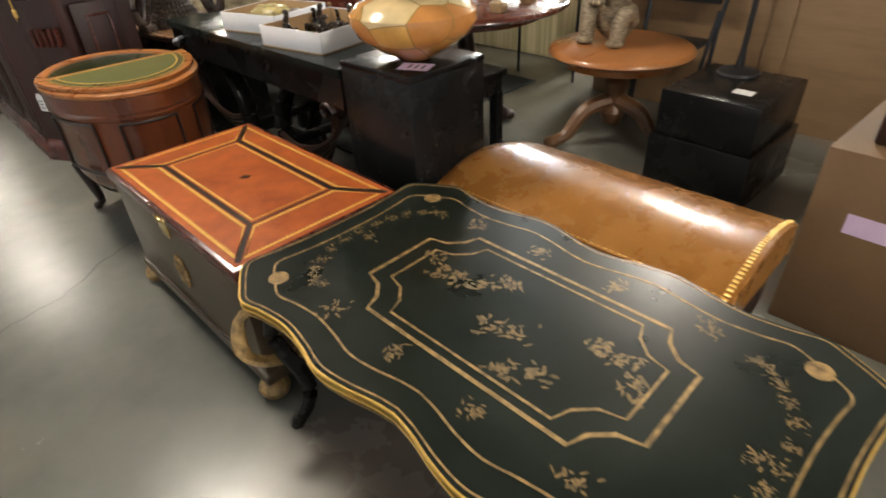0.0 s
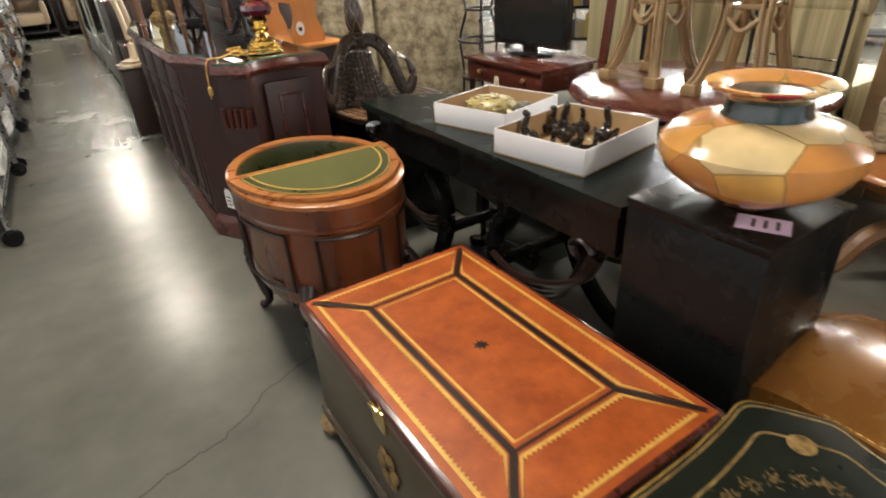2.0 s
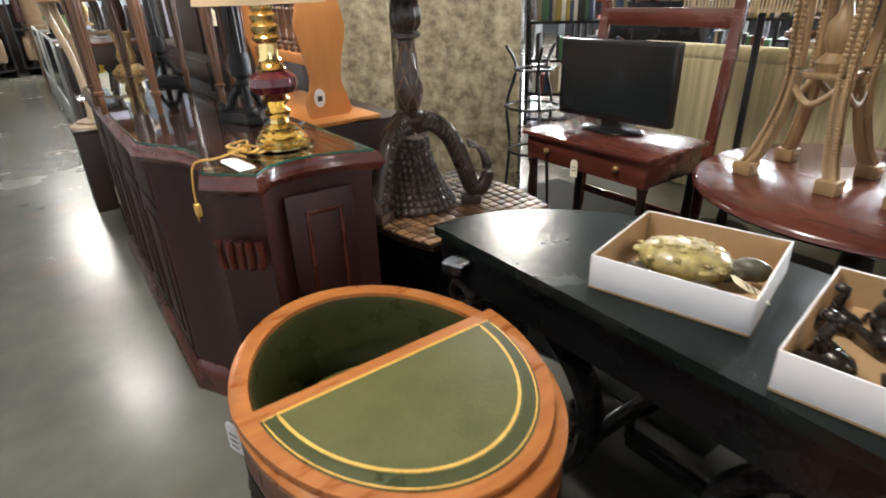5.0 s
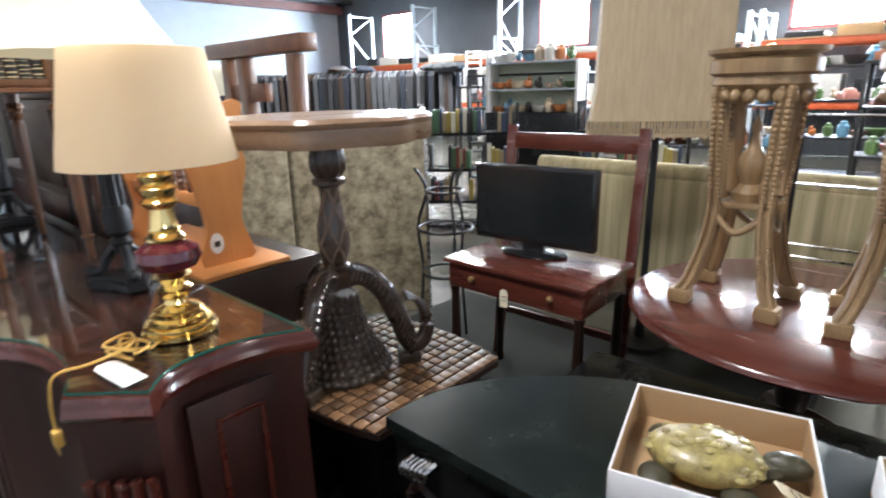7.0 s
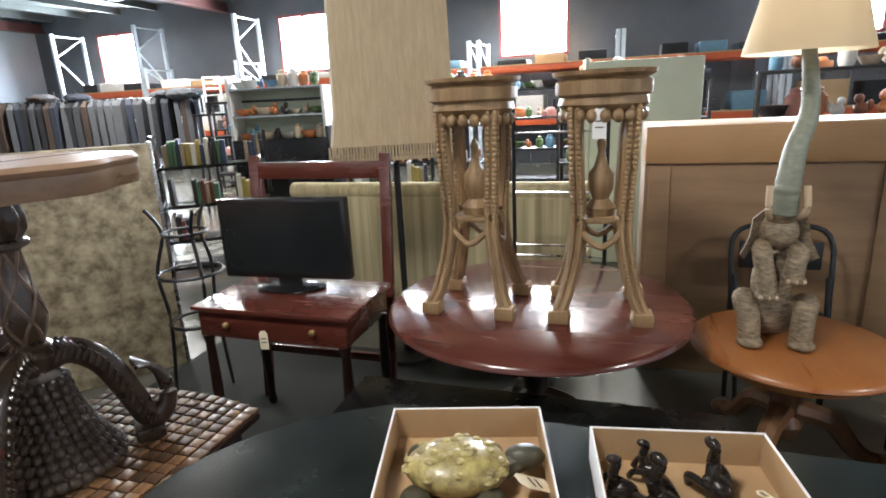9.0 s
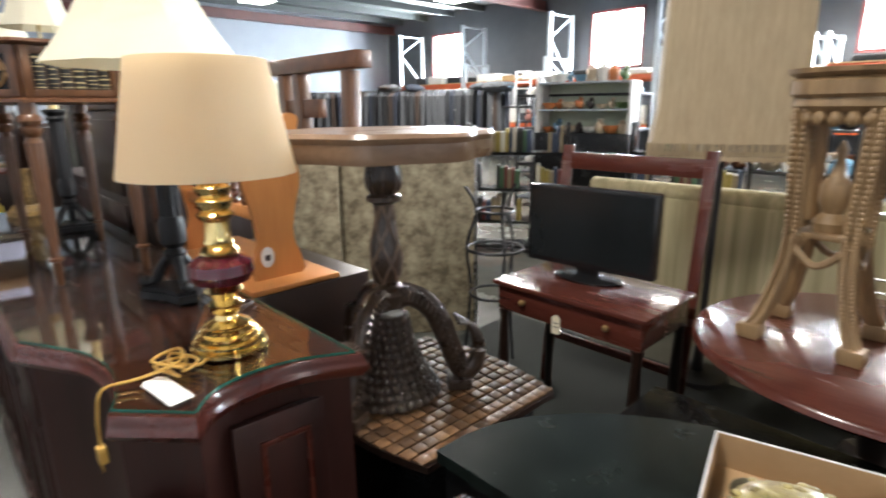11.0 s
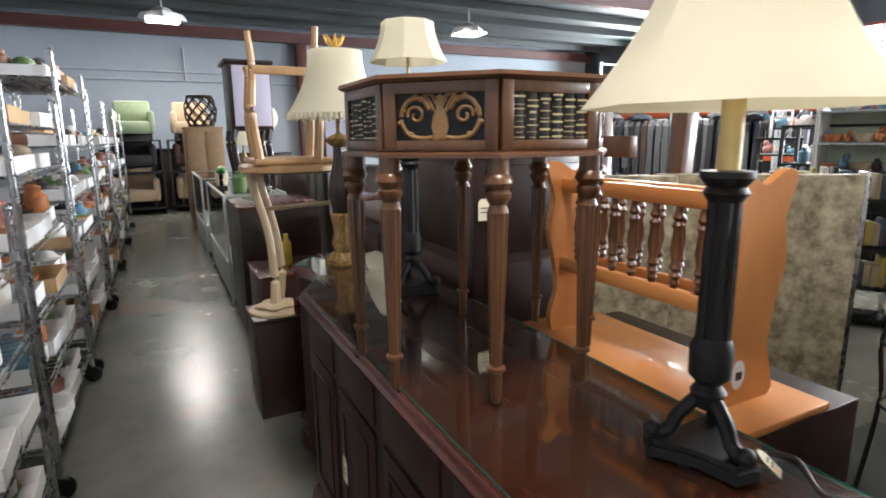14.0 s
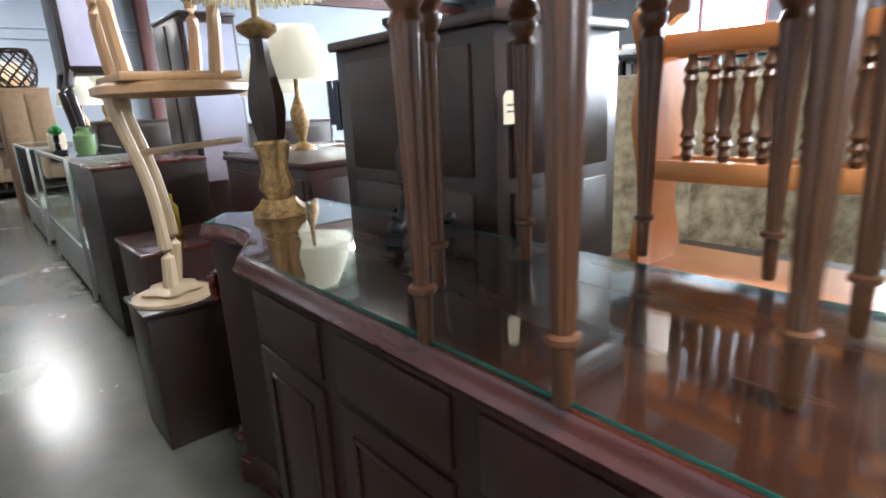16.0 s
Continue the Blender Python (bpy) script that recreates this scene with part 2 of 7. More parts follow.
ELEGREEN = mat("green_grey_resin", (0.3, 0.31, 0.24), (0.16, 0.18, 0.13), 0.5, scale=24, stretch=(1, 1, 2.5), fine=90, bump=0.7)
VASEPAINT = patchwork("patchwork_glaze")
TEAL = mat("dark_teal_glaze", (0.03, 0.05, 0.05), (0.015, 0.025, 0.028), 0.12, scale=8, bump=0, coat=0.7)
CASEGLASS, TOPGLASS = glass("case_glass"), glass("table_glass", (0.93, 0.97, 0.95))
GREENEDGE = mat("glass_edge", (0.02, 0.16, 0.12), (0.01, 0.1, 0.075), 0.12, bump=0)
CASEFRAME = mat("case_metal", (0.55, 0.57, 0.55), (0.45, 0.47, 0.46), 0.35, metal=0.6, scale=6, bump=0.03)
WALLPAINT = mat("grey_wall_paint", (0.29, 0.32, 0.36), (0.23, 0.26, 0.3), 0.7, scale=1.3, fine=20, bump=0.15)
WALLWHITE = mat("pale_wall_paint", (0.48, 0.49, 0.51), (0.38, 0.38, 0.4), 0.7, scale=1.3, fine=20, bump=0.15)
WALLDARK = mat("dark_corrugated_wall", (0.085, 0.092, 0.105), (0.055, 0.06, 0.07), 0.6, scale=1.5, fine=20, bump=0.1)
ROOF = mat("dark_roof_deck", (0.045, 0.055, 0.055), (0.03, 0.035, 0.036), 0.7, scale=1.5, bump=0.1)
REDSTEEL = mat("red_oxide_steel", (0.1, 0.03, 0.025), (0.06, 0.02, 0.017), 0.5, scale=4)
ORANGESTEEL = mat("orange_rack_steel", (0.5, 0.09, 0.02), (0.35, 0.06, 0.015), 0.45, scale=6)
PALESTEEL = mat("pale_rack_steel", (0.5, 0.55, 0.6), (0.35, 0.4, 0.45), 0.45, scale=6)
WINFRAME = mat("window_frame_paint", (0.3, 0.06, 0.06), (0.2, 0.04, 0.04), 0.5)
FIXTURE = mat("fixture_enamel", (0.7, 0.7, 0.7), (0.6, 0.6, 0.6), 0.4)
TUBEGLOW = glow("lamp_diffuser", (1.0, 0.95, 0.86), 14)
DAYGLOW = glow("daylight_backdrop", (0.93, 0.97, 1.0), WINDOW_GLOW)
GREENUPH = mat("sage_upholstery", (0.25, 0.31, 0.19), (0.19, 0.24, 0.14), 0.9, scale=12, fine=150, bump=0.4, sheen=0.3)
BEIGEUPH = mat("beige_upholstery", (0.46, 0.34, 0.22), (0.36, 0.26, 0.16), 0.9, scale=12, fine=150, bump=0.4, sheen=0.3)
BLACKUPH = mat("black_vinyl", (0.02, 0.02, 0.022), (0.012, 0.012, 0.013), 0.45, scale=12)
DARKUPH = mat("brown_leather_upholstery", (0.07, 0.025, 0.016), (0.04, 0.014, 0.01), 0.85, scale=12, fine=150)
BOXGREEN = mat("pale_green_panel", (0.5, 0.56, 0.46), (0.44, 0.5, 0.4), 0.6, scale=4)
CHAIRBACK = mat("grey_folding_metal", (0.03, 0.035, 0.04), (0.02, 0.022, 0.025), 0.4, metal=0.5)
BOOKCOL = [mat("book_" + n, c, None, 0.6, scale=20) for n, c in (("red", (0.16, 0.03, 0.025)), ("tan", (0.3, 0.24, 0.15)), ("white", (0.6, 0.58, 0.5)), ("blue", (0.03, 0.05, 0.1)), ("green", (0.06, 0.14, 0.07)), ("black", (0.02, 0.02, 0.02)), ("yellow", (0.35, 0.27, 0.06)))]
GOODS = [mat("goods_" + n, c, None, 0.45, scale=25, vary=0.3) for n, c in (("white", (0.72, 0.7, 0.66)), ("orange", (0.55, 0.2, 0.07)), ("brown", (0.2, 0.08, 0.04)), ("cream", (0.62, 0.5, 0.36)), ("green", (0.12, 0.2, 0.07)), ("pink", (0.5, 0.22, 0.18)), ("blue", (0.12, 0.25, 0.36)), ("dark", (0.04, 0.03, 0.03)))]
CLOTH = [mat("cloth_" + n, c, None, 0.9, scale=30, stretch=(1, 1, 0.2), bump=0.5) for n, c in (("black", (0.012, 0.013, 0.016)), ("grey", (0.04, 0.043, 0.05)), ("navy", (0.018, 0.024, 0.04)), ("slate", (0.075, 0.08, 0.09)), ("brown", (0.045, 0.028, 0.02)))]


def concrete():
    m = mat("polished_concrete", (0.165, 0.163, 0.138), (0.072, 0.076, 0.067), 0.25, scale=1.1, fine=7, bump=0.0, contrast=0.85, rvar=0.1)
    t = m.node_tree
    b = t.nodes["Principled BSDF"]
    N, L = t.nodes.new, t.links.new
    tc, n, rp, mx = N("ShaderNodeTexCoord"), N("ShaderNodeTexNoise"), N("ShaderNodeValToRGB"), N("ShaderNodeMix")
    n.inputs["Scale"].default_value, n.inputs["Detail"].default_value = 0.9, 5
    L(tc.outputs["Object"], n.inputs[0]); L(n.outputs[0], rp.inputs[0])
    rp.color_ramp.elements[0].position, rp.color_ramp.elements[1].position = 0.56, 0.72
    old = b.inputs["Base Color"].links[0].from_socket
    mx.data_type = "RGBA"
    mx.inputs[7].default_value = (0.24, 0.125, 0.075, 1)
    k = N("ShaderNodeMath"); k.operation = "MULTIPLY"; k.inputs[1].default_value = 0.45
    L(rp.outputs[0], k.inputs[0]); L(k.outputs[0], mx.inputs[0]); L(old, mx.inputs[6]); L(mx.outputs[2], b.inputs["Base Color"])
    n3, bp = N("ShaderNodeTexNoise"), N("ShaderNodeBump")
    n3.inputs["Scale"].default_value, n3.inputs["Detail"].default_value = 3.5, 4
    bp.inputs["Strength"].default_value, bp.inputs["Distance"].default_value = 0.12, 0.02
    L(tc.outputs["Object"], n3.inputs[0]); L(n3.outputs[0], bp.inputs["Height"]); L(bp.outputs[0], b.inputs["Normal"])
    return m


CONCRETE = concrete()


# ---- mesh tools ----
def thing(name, label, category, m=None, group=""):
    ob = new(name)
    ob.empty_display_size = 0.1
    if m is not None:
        ob.matrix_world = m if isinstance(m, Matrix) else Matrix.Translation(m)
    return tagged(ob, label, category, group)


def part(name, bm, material, parent=None, label="", smooth=True):
    me = bpy.data.meshes.new(name)
    bmesh.ops.recalc_face_normals(bm, faces=bm.faces)
    bm.to_mesh(me)
    bm.free()
    me.materials.append(material)
    if smooth:
        me.polygons.foreach_set("use_smooth", [True] * len(me.polygons))
        me.set_sharp_from_angle(angle=radians(38))
    ob = new(name, me)
    if parent is not None:
        ob.parent = parent
    if label:
        ob["label"] = label
    return ob


def struct(name, bm, material):
    return tagged(part(name, bm, material), kind="structure")


def B():
    return bmesh.new()


def box(bm, x0, y0, z0, x1, y1, z1, bev=0.0, m=None):
    r = bmesh.ops.create_cube(bm, size=1)
    for v in r["verts"]:
        v.co = Vector(((x0 + x1) / 2 + v.co.x * (x1 - x0), (y0 + y1) / 2 + v.co.y * (y1 - y0), (z0 + z1) / 2 + v.co.z * (z1 - z0)))
    vs = r["verts"]
    if bev:
        es = list({e for v in vs for e in v.link_edges})
        out = bmesh.ops.bevel(bm, geom=es, offset=bev, segments=2, affect="EDGES", profile=0.5)
        vs = list({v for f in out["faces"] for v in f.verts} | {v for v in vs if v.is_valid})
    if m is not None:
        bmesh.ops.transform(bm, matrix=m, verts=vs)
    return bm


def prism(bm, pts, z0, z1, m=None):
    a = [bm.verts.new((x, y, z0)) for x, y in pts]
    b = [bm.verts.new((x, y, z1)) for x, y in pts]
    n = len(pts)
    bm.faces.new(a[::-1]); bm.faces.new(b)
    for i in range(n):
        bm.faces.new((a[i], a[(i + 1) % n], b[(i + 1) % n], b[i]))
    if m is not None:
        bmesh.ops.transform(bm, matrix=m, verts=a + b)
    return bm


def loft(bm, rings, closed=True, caps=True):
    rows = [[bm.verts.new(p) for p in r] for r in rings]
    n = len(rows[0])
    for a, b in zip(rows, rows[1:]):
        for i in range(n if closed else n - 1):
            bm.faces.new((a[i], a[(i + 1) % n], b[(i + 1) % n], b[i]))
    if caps and closed:
        bm.faces.new(rows[0][::-1]); bm.faces.new(rows[-1])
    return bm


def lathe(bm, prof, seg=24, at=(0, 0), sx=1.0, sy=1.0, flute=0, depth=0.0, caps=True):
    rings = []
    for r, z in prof:
        ring = []
        for i in range(seg):
            a = 2 * math.pi * i / seg
            k = r * (1 - depth * (0.5 + 0.5 * math.cos(a * flute))) if flute else r
            ring.append((at[0] + sx * k * math.cos(a), at[1] + sy * k * math.sin(a), z))
        rings.append(ring)
    return loft(bm, rings, caps=caps)


def tube(bm, pts, r, seg=8, flat=1.0, radii=None):
    pts = [Vector(p) for p in pts]
    rings = []
    for i, p in enumerate(pts):
        d = (pts[min(i + 1, len(pts) - 1)] - pts[max(i - 1, 0)]).normalized()
        u = d.cross(Vector((0, 0, 1)))
        u = u.normalized() if u.length > 1e-3 else Vector((1, 0, 0))
        w = d.cross(u).normalized()
        rr = radii[i] if radii else r
        rings.append([p + (u * math.cos(2 * math.pi * j / seg) * flat + w * math.sin(2 * math.pi * j / seg)) * rr for j in range(seg)])
    return loft(bm, rings)


def smoothpath(pts, n=6):
    """Catmull-Rom through the points."""
    P = [Vector(p) for p in pts]
    P = [P[0]] + P + [P[-1]]
    out = []
    for i in range(1, len(P) - 2):
        for k in range(n):
            t = k / n
            a, b, c, d = P[i - 1], P[i], P[i + 1], P[i + 2]
            out.append(0.5 * ((2 * b) + (c - a) * t + (2 * a - 5 * b + 4 * c - d) * t * t + (3 * b - a - 3 * c + d) * t ** 3))
    out.append(P[-2])
    return out


def ball(bm, c, rx, ry=None, rz=None, seg=14):
    r = bmesh.ops.create_uvsphere(bm, u_segments=seg, v_segments=max(6, seg * 2 // 3), radius=1)
    for v in r["verts"]:
        v.co = Vector((c[0] + v.co.x * rx, c[1] + v.co.y * (ry or rx), c[2] + v.co.z * (rz or ry or rx)))
    return bm


def strip(bm, pts, w, z, h=0.0012, closed=True):
    """A thin raised band of width w along a flat outline."""
    P = [Vector((p[0], p[1])) for p in pts]
    n = len(P)
    inn, outl = [], []
    for i, p in enumerate(P):
        a, b = (P[i - 1] if closed or i else p), (P[(i + 1) % n] if closed or i < n - 1 else p)
        d = (b - a).normalized()
        nrm = Vector((-d.y, d.x)) * w / 2
        inn.append(p - nrm); outl.append(p + nrm)
    lo = [[bm.verts.new((q.x, q.y, z)) for q in s] for s in (inn, outl)]
    hi = [[bm.verts.new((q.x, q.y, z + h)) for q in s] for s in (inn, outl)]
    for i in range(n if closed else n - 1):
        j = (i + 1) % n
        bm.faces.new((hi[0][i], hi[0][j], hi[1][j], hi[1][i]))
        bm.faces.new((lo[0][i], lo[0][j], hi[0][j], hi[0][i]))
        bm.faces.new((lo[1][i], lo[1][j], hi[1][j], hi[1][i]))
    return bm


def price_tag(m, w=0.035, h=0.06, material=PAPER, label="manila price tag on a string", rows=2):
    """A punched tag hanging in the local xz plane from its top, or lying if turned."""
    t = thing("price_tag", label, "tag", m)
    bm = B()
    prism(bm, [(-w / 2, -h), (w / 2, -h), (w / 2, -0.012), (w / 2 - 0.01, 0), (-w / 2 + 0.01, 0), (-w / 2, -0.012)], -0.0006, 0.0006, pose(0, 0, 0, 90))
    card = part("card", bm, material, t)
    bm = B()
    for i in range(rows):
        box(bm, -w * 0.3, -0.0012, -h * (0.45 + 0.2 * i), w * 0.3, -0.0009, -h * (0.45 + 0.2 * i) + 0.004)
    if rows:
        part("writing", bm, INK, card)
    else:
        bm.free()
    return t

# ---- the hall ----
XW, XE, YS, YN = -3.6, 12.7, -6.0, 17.0
bm = B(); box(bm, XW - 0.2, YS - 0.2, -0.2, XE + 0.2, YN + 0.2, 0.0)
struct("floor", bm, CONCRETE)
bm = B(); box(bm, XW - 0.2, YS - 0.2, CEIL, XE + 0.2, YN + 0.2, CEIL + 0.15)
for i in range(20):
    y = YS + 0.6 + i * 1.2
    box(bm, XW, y - 0.03, CEIL - 0.16, XE, y + 0.03, CEIL)
struct("ceiling", bm, ROOF)
for i, y in enumerate((-2.0, 4.1, 10.4, 16.7)):
    bm = B()
    box(bm, XW, y - 0.09, CEIL - 0.42, XE, y + 0.09, CEIL - 0.39); box(bm, XW, y - 0.012, CEIL - 0.40, XE, y + 0.012, CEIL - 0.17)
    struct("roof_beam_%d" % (i + 1), bm, REDSTEEL)
bm = B(); box(bm, XW - 0.2, YN, 0, XE + 0.2, YN + 0.2, CEIL)
struct("wall_north", bm, WALLPAINT)
bm = B(); box(bm, XW - 0.2, YS, 0, XW, YN, CEIL)
struct("wall_west", bm, WALLWHITE)
bm = B(); box(bm, XW - 0.2, YS - 0.2, 0, XE + 0.2, YS, CEIL)
struct("wall_south", bm, WALLPAINT)
WIN = [(14.07, 0.7), (8.3, 0.7), (2.75, 0.75), (-2.9, 0.75)]
bm = B()
box(bm, XE, YS, 0, XE + 0.2, YN, 2.3); box(bm, XE, YS, 3.65, XE + 0.2, YN, CEIL)
edges = [YS] + [v for c, h in sorted(WIN) for v in (c - h, c + h)] + [YN]
for a, b in zip(edges[::2], edges[1::2]):
    box(bm, XE, a, 2.3, XE + 0.2, b, 3.65)
for i in range(56):
    y = YS + 0.2 + i * 0.41
    box(bm, XE - 0.025, y, 0, XE, y + 0.14, 2.25)
struct("wall_east", bm, WALLDARK)
for i, (c, h) in enumerate(WIN):
    w = tagged(new("window_%d" % (i + 1)), kind="structure")
    bm = B()
    for a, b, lo, hi in ((c - h, c - h + 0.06, 2.3, 3.65), (c + h - 0.06, c + h, 2.3, 3.65), (c - h, c + h, 2.3, 2.36), (c - h, c + h, 3.59, 3.65), (c - 0.02, c + 0.02, 2.36, 3.59)):
        box(bm, XE - 0.02, a, lo, XE + 0.1, b, hi)
    part("window_frame", bm, WINFRAME, w)
    bm = B(); box(bm, XE + 0.08, c - h, 2.3, XE + 0.086, c + h, 3.65)
    p = part("pane", bm, CASEGLASS, w); p.visible_shadow = False
    area("window_light", look((XE - 0.05, c, 2.95), (0, c - 0.3 * c + 1, 0.6)), 1.3, 1.2, WINDOW_POWER, (0.92, 0.96, 1.0))
bm = B(); box(bm, XE + 0.8, YS, 1.0, XE + 0.85, YN, 5.0)
struct("backdrop", bm, DAYGLOW)
bm = B(); box(bm, XW + 0.02, 8.6, 0, XW + 0.34, 8.9, CEIL - 0.4, 0.01)
struct("steel_column_west", bm, REDSTEEL)
bm = B(); box(bm, 3.05, YN - 0.3, 0, 3.3, YN - 0.02, CEIL - 0.42, 0.01)
struct("steel_column_north", bm, REDSTEEL)
bm = B(); tube(bm, [(XW + 0.1, YN - 0.05, 3.05), (6, YN - 0.05, 3.05)], 0.02); tube(bm, [(XW + 0.1, YN - 0.05, 2.85), (6, YN - 0.05, 2.85)], 0.02); tube(bm, [(0.43, YN - 0.05, 2.85), (0.43, YN - 0.05, 3.6)], 0.025)
struct("conduit", bm, WALLPAINT)
bm = B()
cr = [(-1.6, 0.72), (-0.9, 0.86), (-0.45, 1.0), (-0.25, 1.06), (-0.05, 1.2), (0.3, 1.3)]
rndc = random.Random(4)
pts = [(p.x + rndc.uniform(-0.008, 0.008), p.y + rndc.uniform(-0.01, 0.01)) for p in smoothpath([(x, y, 0) for x, y in cr], 8)]
strip(bm, pts, 0.005, 0.0005, 0.0006, closed=False)
struct("floor_crack", bm, INK)
for x, y, watts in LAMP_SPOTS:
    f = thing("ceiling_light", "white high-bay ceiling light, switched on, hung from the roof", "light", (x, y, CEIL - 0.5), "ceiling lights")
    bm = B()
    lathe(bm, [(0.43, -0.02), (0.43, 0.0), (0.36, 0.1), (0.2, 0.14), (0.12, 0.2), (0.02, 0.21)], 4)
    tube(bm, [(0, 0, 0.2), (0, 0, 0.5)], 0.012)
    part("housing", bm, FIXTURE, f)
    bm = B(); box(bm, -0.29, -0.29, -0.035, 0.29, 0.29, -0.021)
    d = part("diffuser", bm, TUBEGLOW, f)
    area("lamp_light", pose(x, y, CEIL - 0.56), 0.6, 0.6, watts, (1.0, 0.93, 0.83))


# ---- orange leather chest ----
def chest():
    t = thing("leather_chest", "low wooden chest with orange leather top, gold tooling and ball feet", "chest", (0.0, 0.0, 0.0))
    W, L, H = 0.545, 0.905, 0.466
    bm = B(); box(bm, 0.012, 0.012, 0.07, W - 0.012, L - 0.012, H - 0.045, 0.006); box(bm, 0.002, 0.002, 0.065, W - 0.002, L - 0.002, 0.1, 0.006)
    part("body", bm, wood("chest_side", (0.075, 0.05, 0.025), (0.035, 0.022, 0.012), 0.4, 0.2), t, "dark olive-brown sides")
    bm = B(); box(bm, 0, 0, H - 0.042, W, L, H, 0.009)
    lid = part("lid", bm, MAHOG, t)
    bm = B(); box(bm, 0.016, 0.016, H, W - 0.016, L - 0.016, H + 0.0015)
    part("leather_top", bm, LEATHER, lid, "orange-brown tooled leather")
    i0, i1, j0, j1 = 0.145, W - 0.125, 0.175, L - 0.15
    outer = [(0.03, 0.03), (W - 0.03, 0.03), (W - 0.03, L - 0.03), (0.03, L - 0.03)]
    inner = [(i0, j0), (i1, j0), (i1, j1), (i0, j1)]
    dark, gold = B(), B()
    z = H + 0.0016
    strip(dark, inner, 0.016, z, 0.001)
    strip(gold, [(i0 + 0.017, j0 + 0.017), (i1 - 0.017, j0 + 0.017), (i1 - 0.017, j1 - 0.017), (i0 + 0.017, j1 - 0.017)], 0.008, z, 0.0008)
    for k in range(4):
        a, b = Vector(outer[k]), Vector(inner[k])
        strip(dark, [a, b], 0.015, z, 0.001, closed=False)
        c, d = Vector(outer[(k + 1) % 4]), Vector(inner[(k + 1) % 4])
        u = (c - a).normalized(); n = Vector((-u.y, u.x))
        quad = [a + u * 0.022 + n * 0.008, c - u * 0.022 + n * 0.008, d - n * 0.016 - u * 0.005, b - n * 0.016 + u * 0.005]
        strip(gold, quad, 0.008, z, 0.0008)
        for e in (0, 2):
            p, q = quad[e], quad[(e + 1) % 4]
            m = int((q - p).length / 0.012)
            for s in range(m):
                o = p.lerp(q, (s + 0.5) / m)
                v = n * (0.006 if e == 0 else -0.006)
                prism(gold, [tuple(o - u * 0.004 + v * 0.5), tuple(o + u * 0.004 + v * 0.5), tuple(o + v * 1.6)], z, z + 0.0008)
    part("dark_banding", dark, DARKBROWN, lid)
    part("gold_tooling", gold, GOLD, lid)
    bm = B()
    for k in range(8):
        a = k * math.pi / 4
        prism(bm, [(0.285 + 0.006 * math.cos(a + 1.57), 0.46 + 0.006 * math.sin(a + 1.57)), (0.285 + 0.02 * math.cos(a), 0.46 + 0.02 * math.sin(a)), (0.285 + 0.006 * math.cos(a - 1.57), 0.46 + 0.006 * math.sin(a - 1.57))], z, z + 0.0009 + k * 0.0001)
    part("medallion", bm, DARKBROWN, lid)
    bm = B(); box(bm, -0.004, 0.415, H - 0.075, 0.006, 0.475, H - 0.015, 0.003); box(bm, -0.012, 0.425, H - 0.022, 0.0, 0.465, H - 0.008, 0.003)
    part("hasp", bm, BRASS, t, "small brass hasp")
    bm = B()
    for k in range(6):
        a = k * 1.05
        ball(bm, (0.008, 0.45 + 0.03 * math.cos(a), 0.25 + 0.04 * math.sin(a)), 0.008, 0.018, 0.022, 8)
    part("carved_mount", bm, OLDGOLD, t)
    for x, y in ((0.03, 0.03), (0.03, L - 0.03), (W - 0.03, 0.03), (W - 0.03, L - 0.03)):
        bm = B(); lathe(bm, [(0.02, 0.0), (0.04, 0.014), (0.046, 0.034), (0.036, 0.058), (0.022, 0.066), (0.03, 0.072)], 16, (x, y))
        part("ball_foot", bm, OLDGOLD, t)


chest()
price_tag(pose(0.03, -0.008, 0.45, 8, 12, 10), 0.026, 0.07)


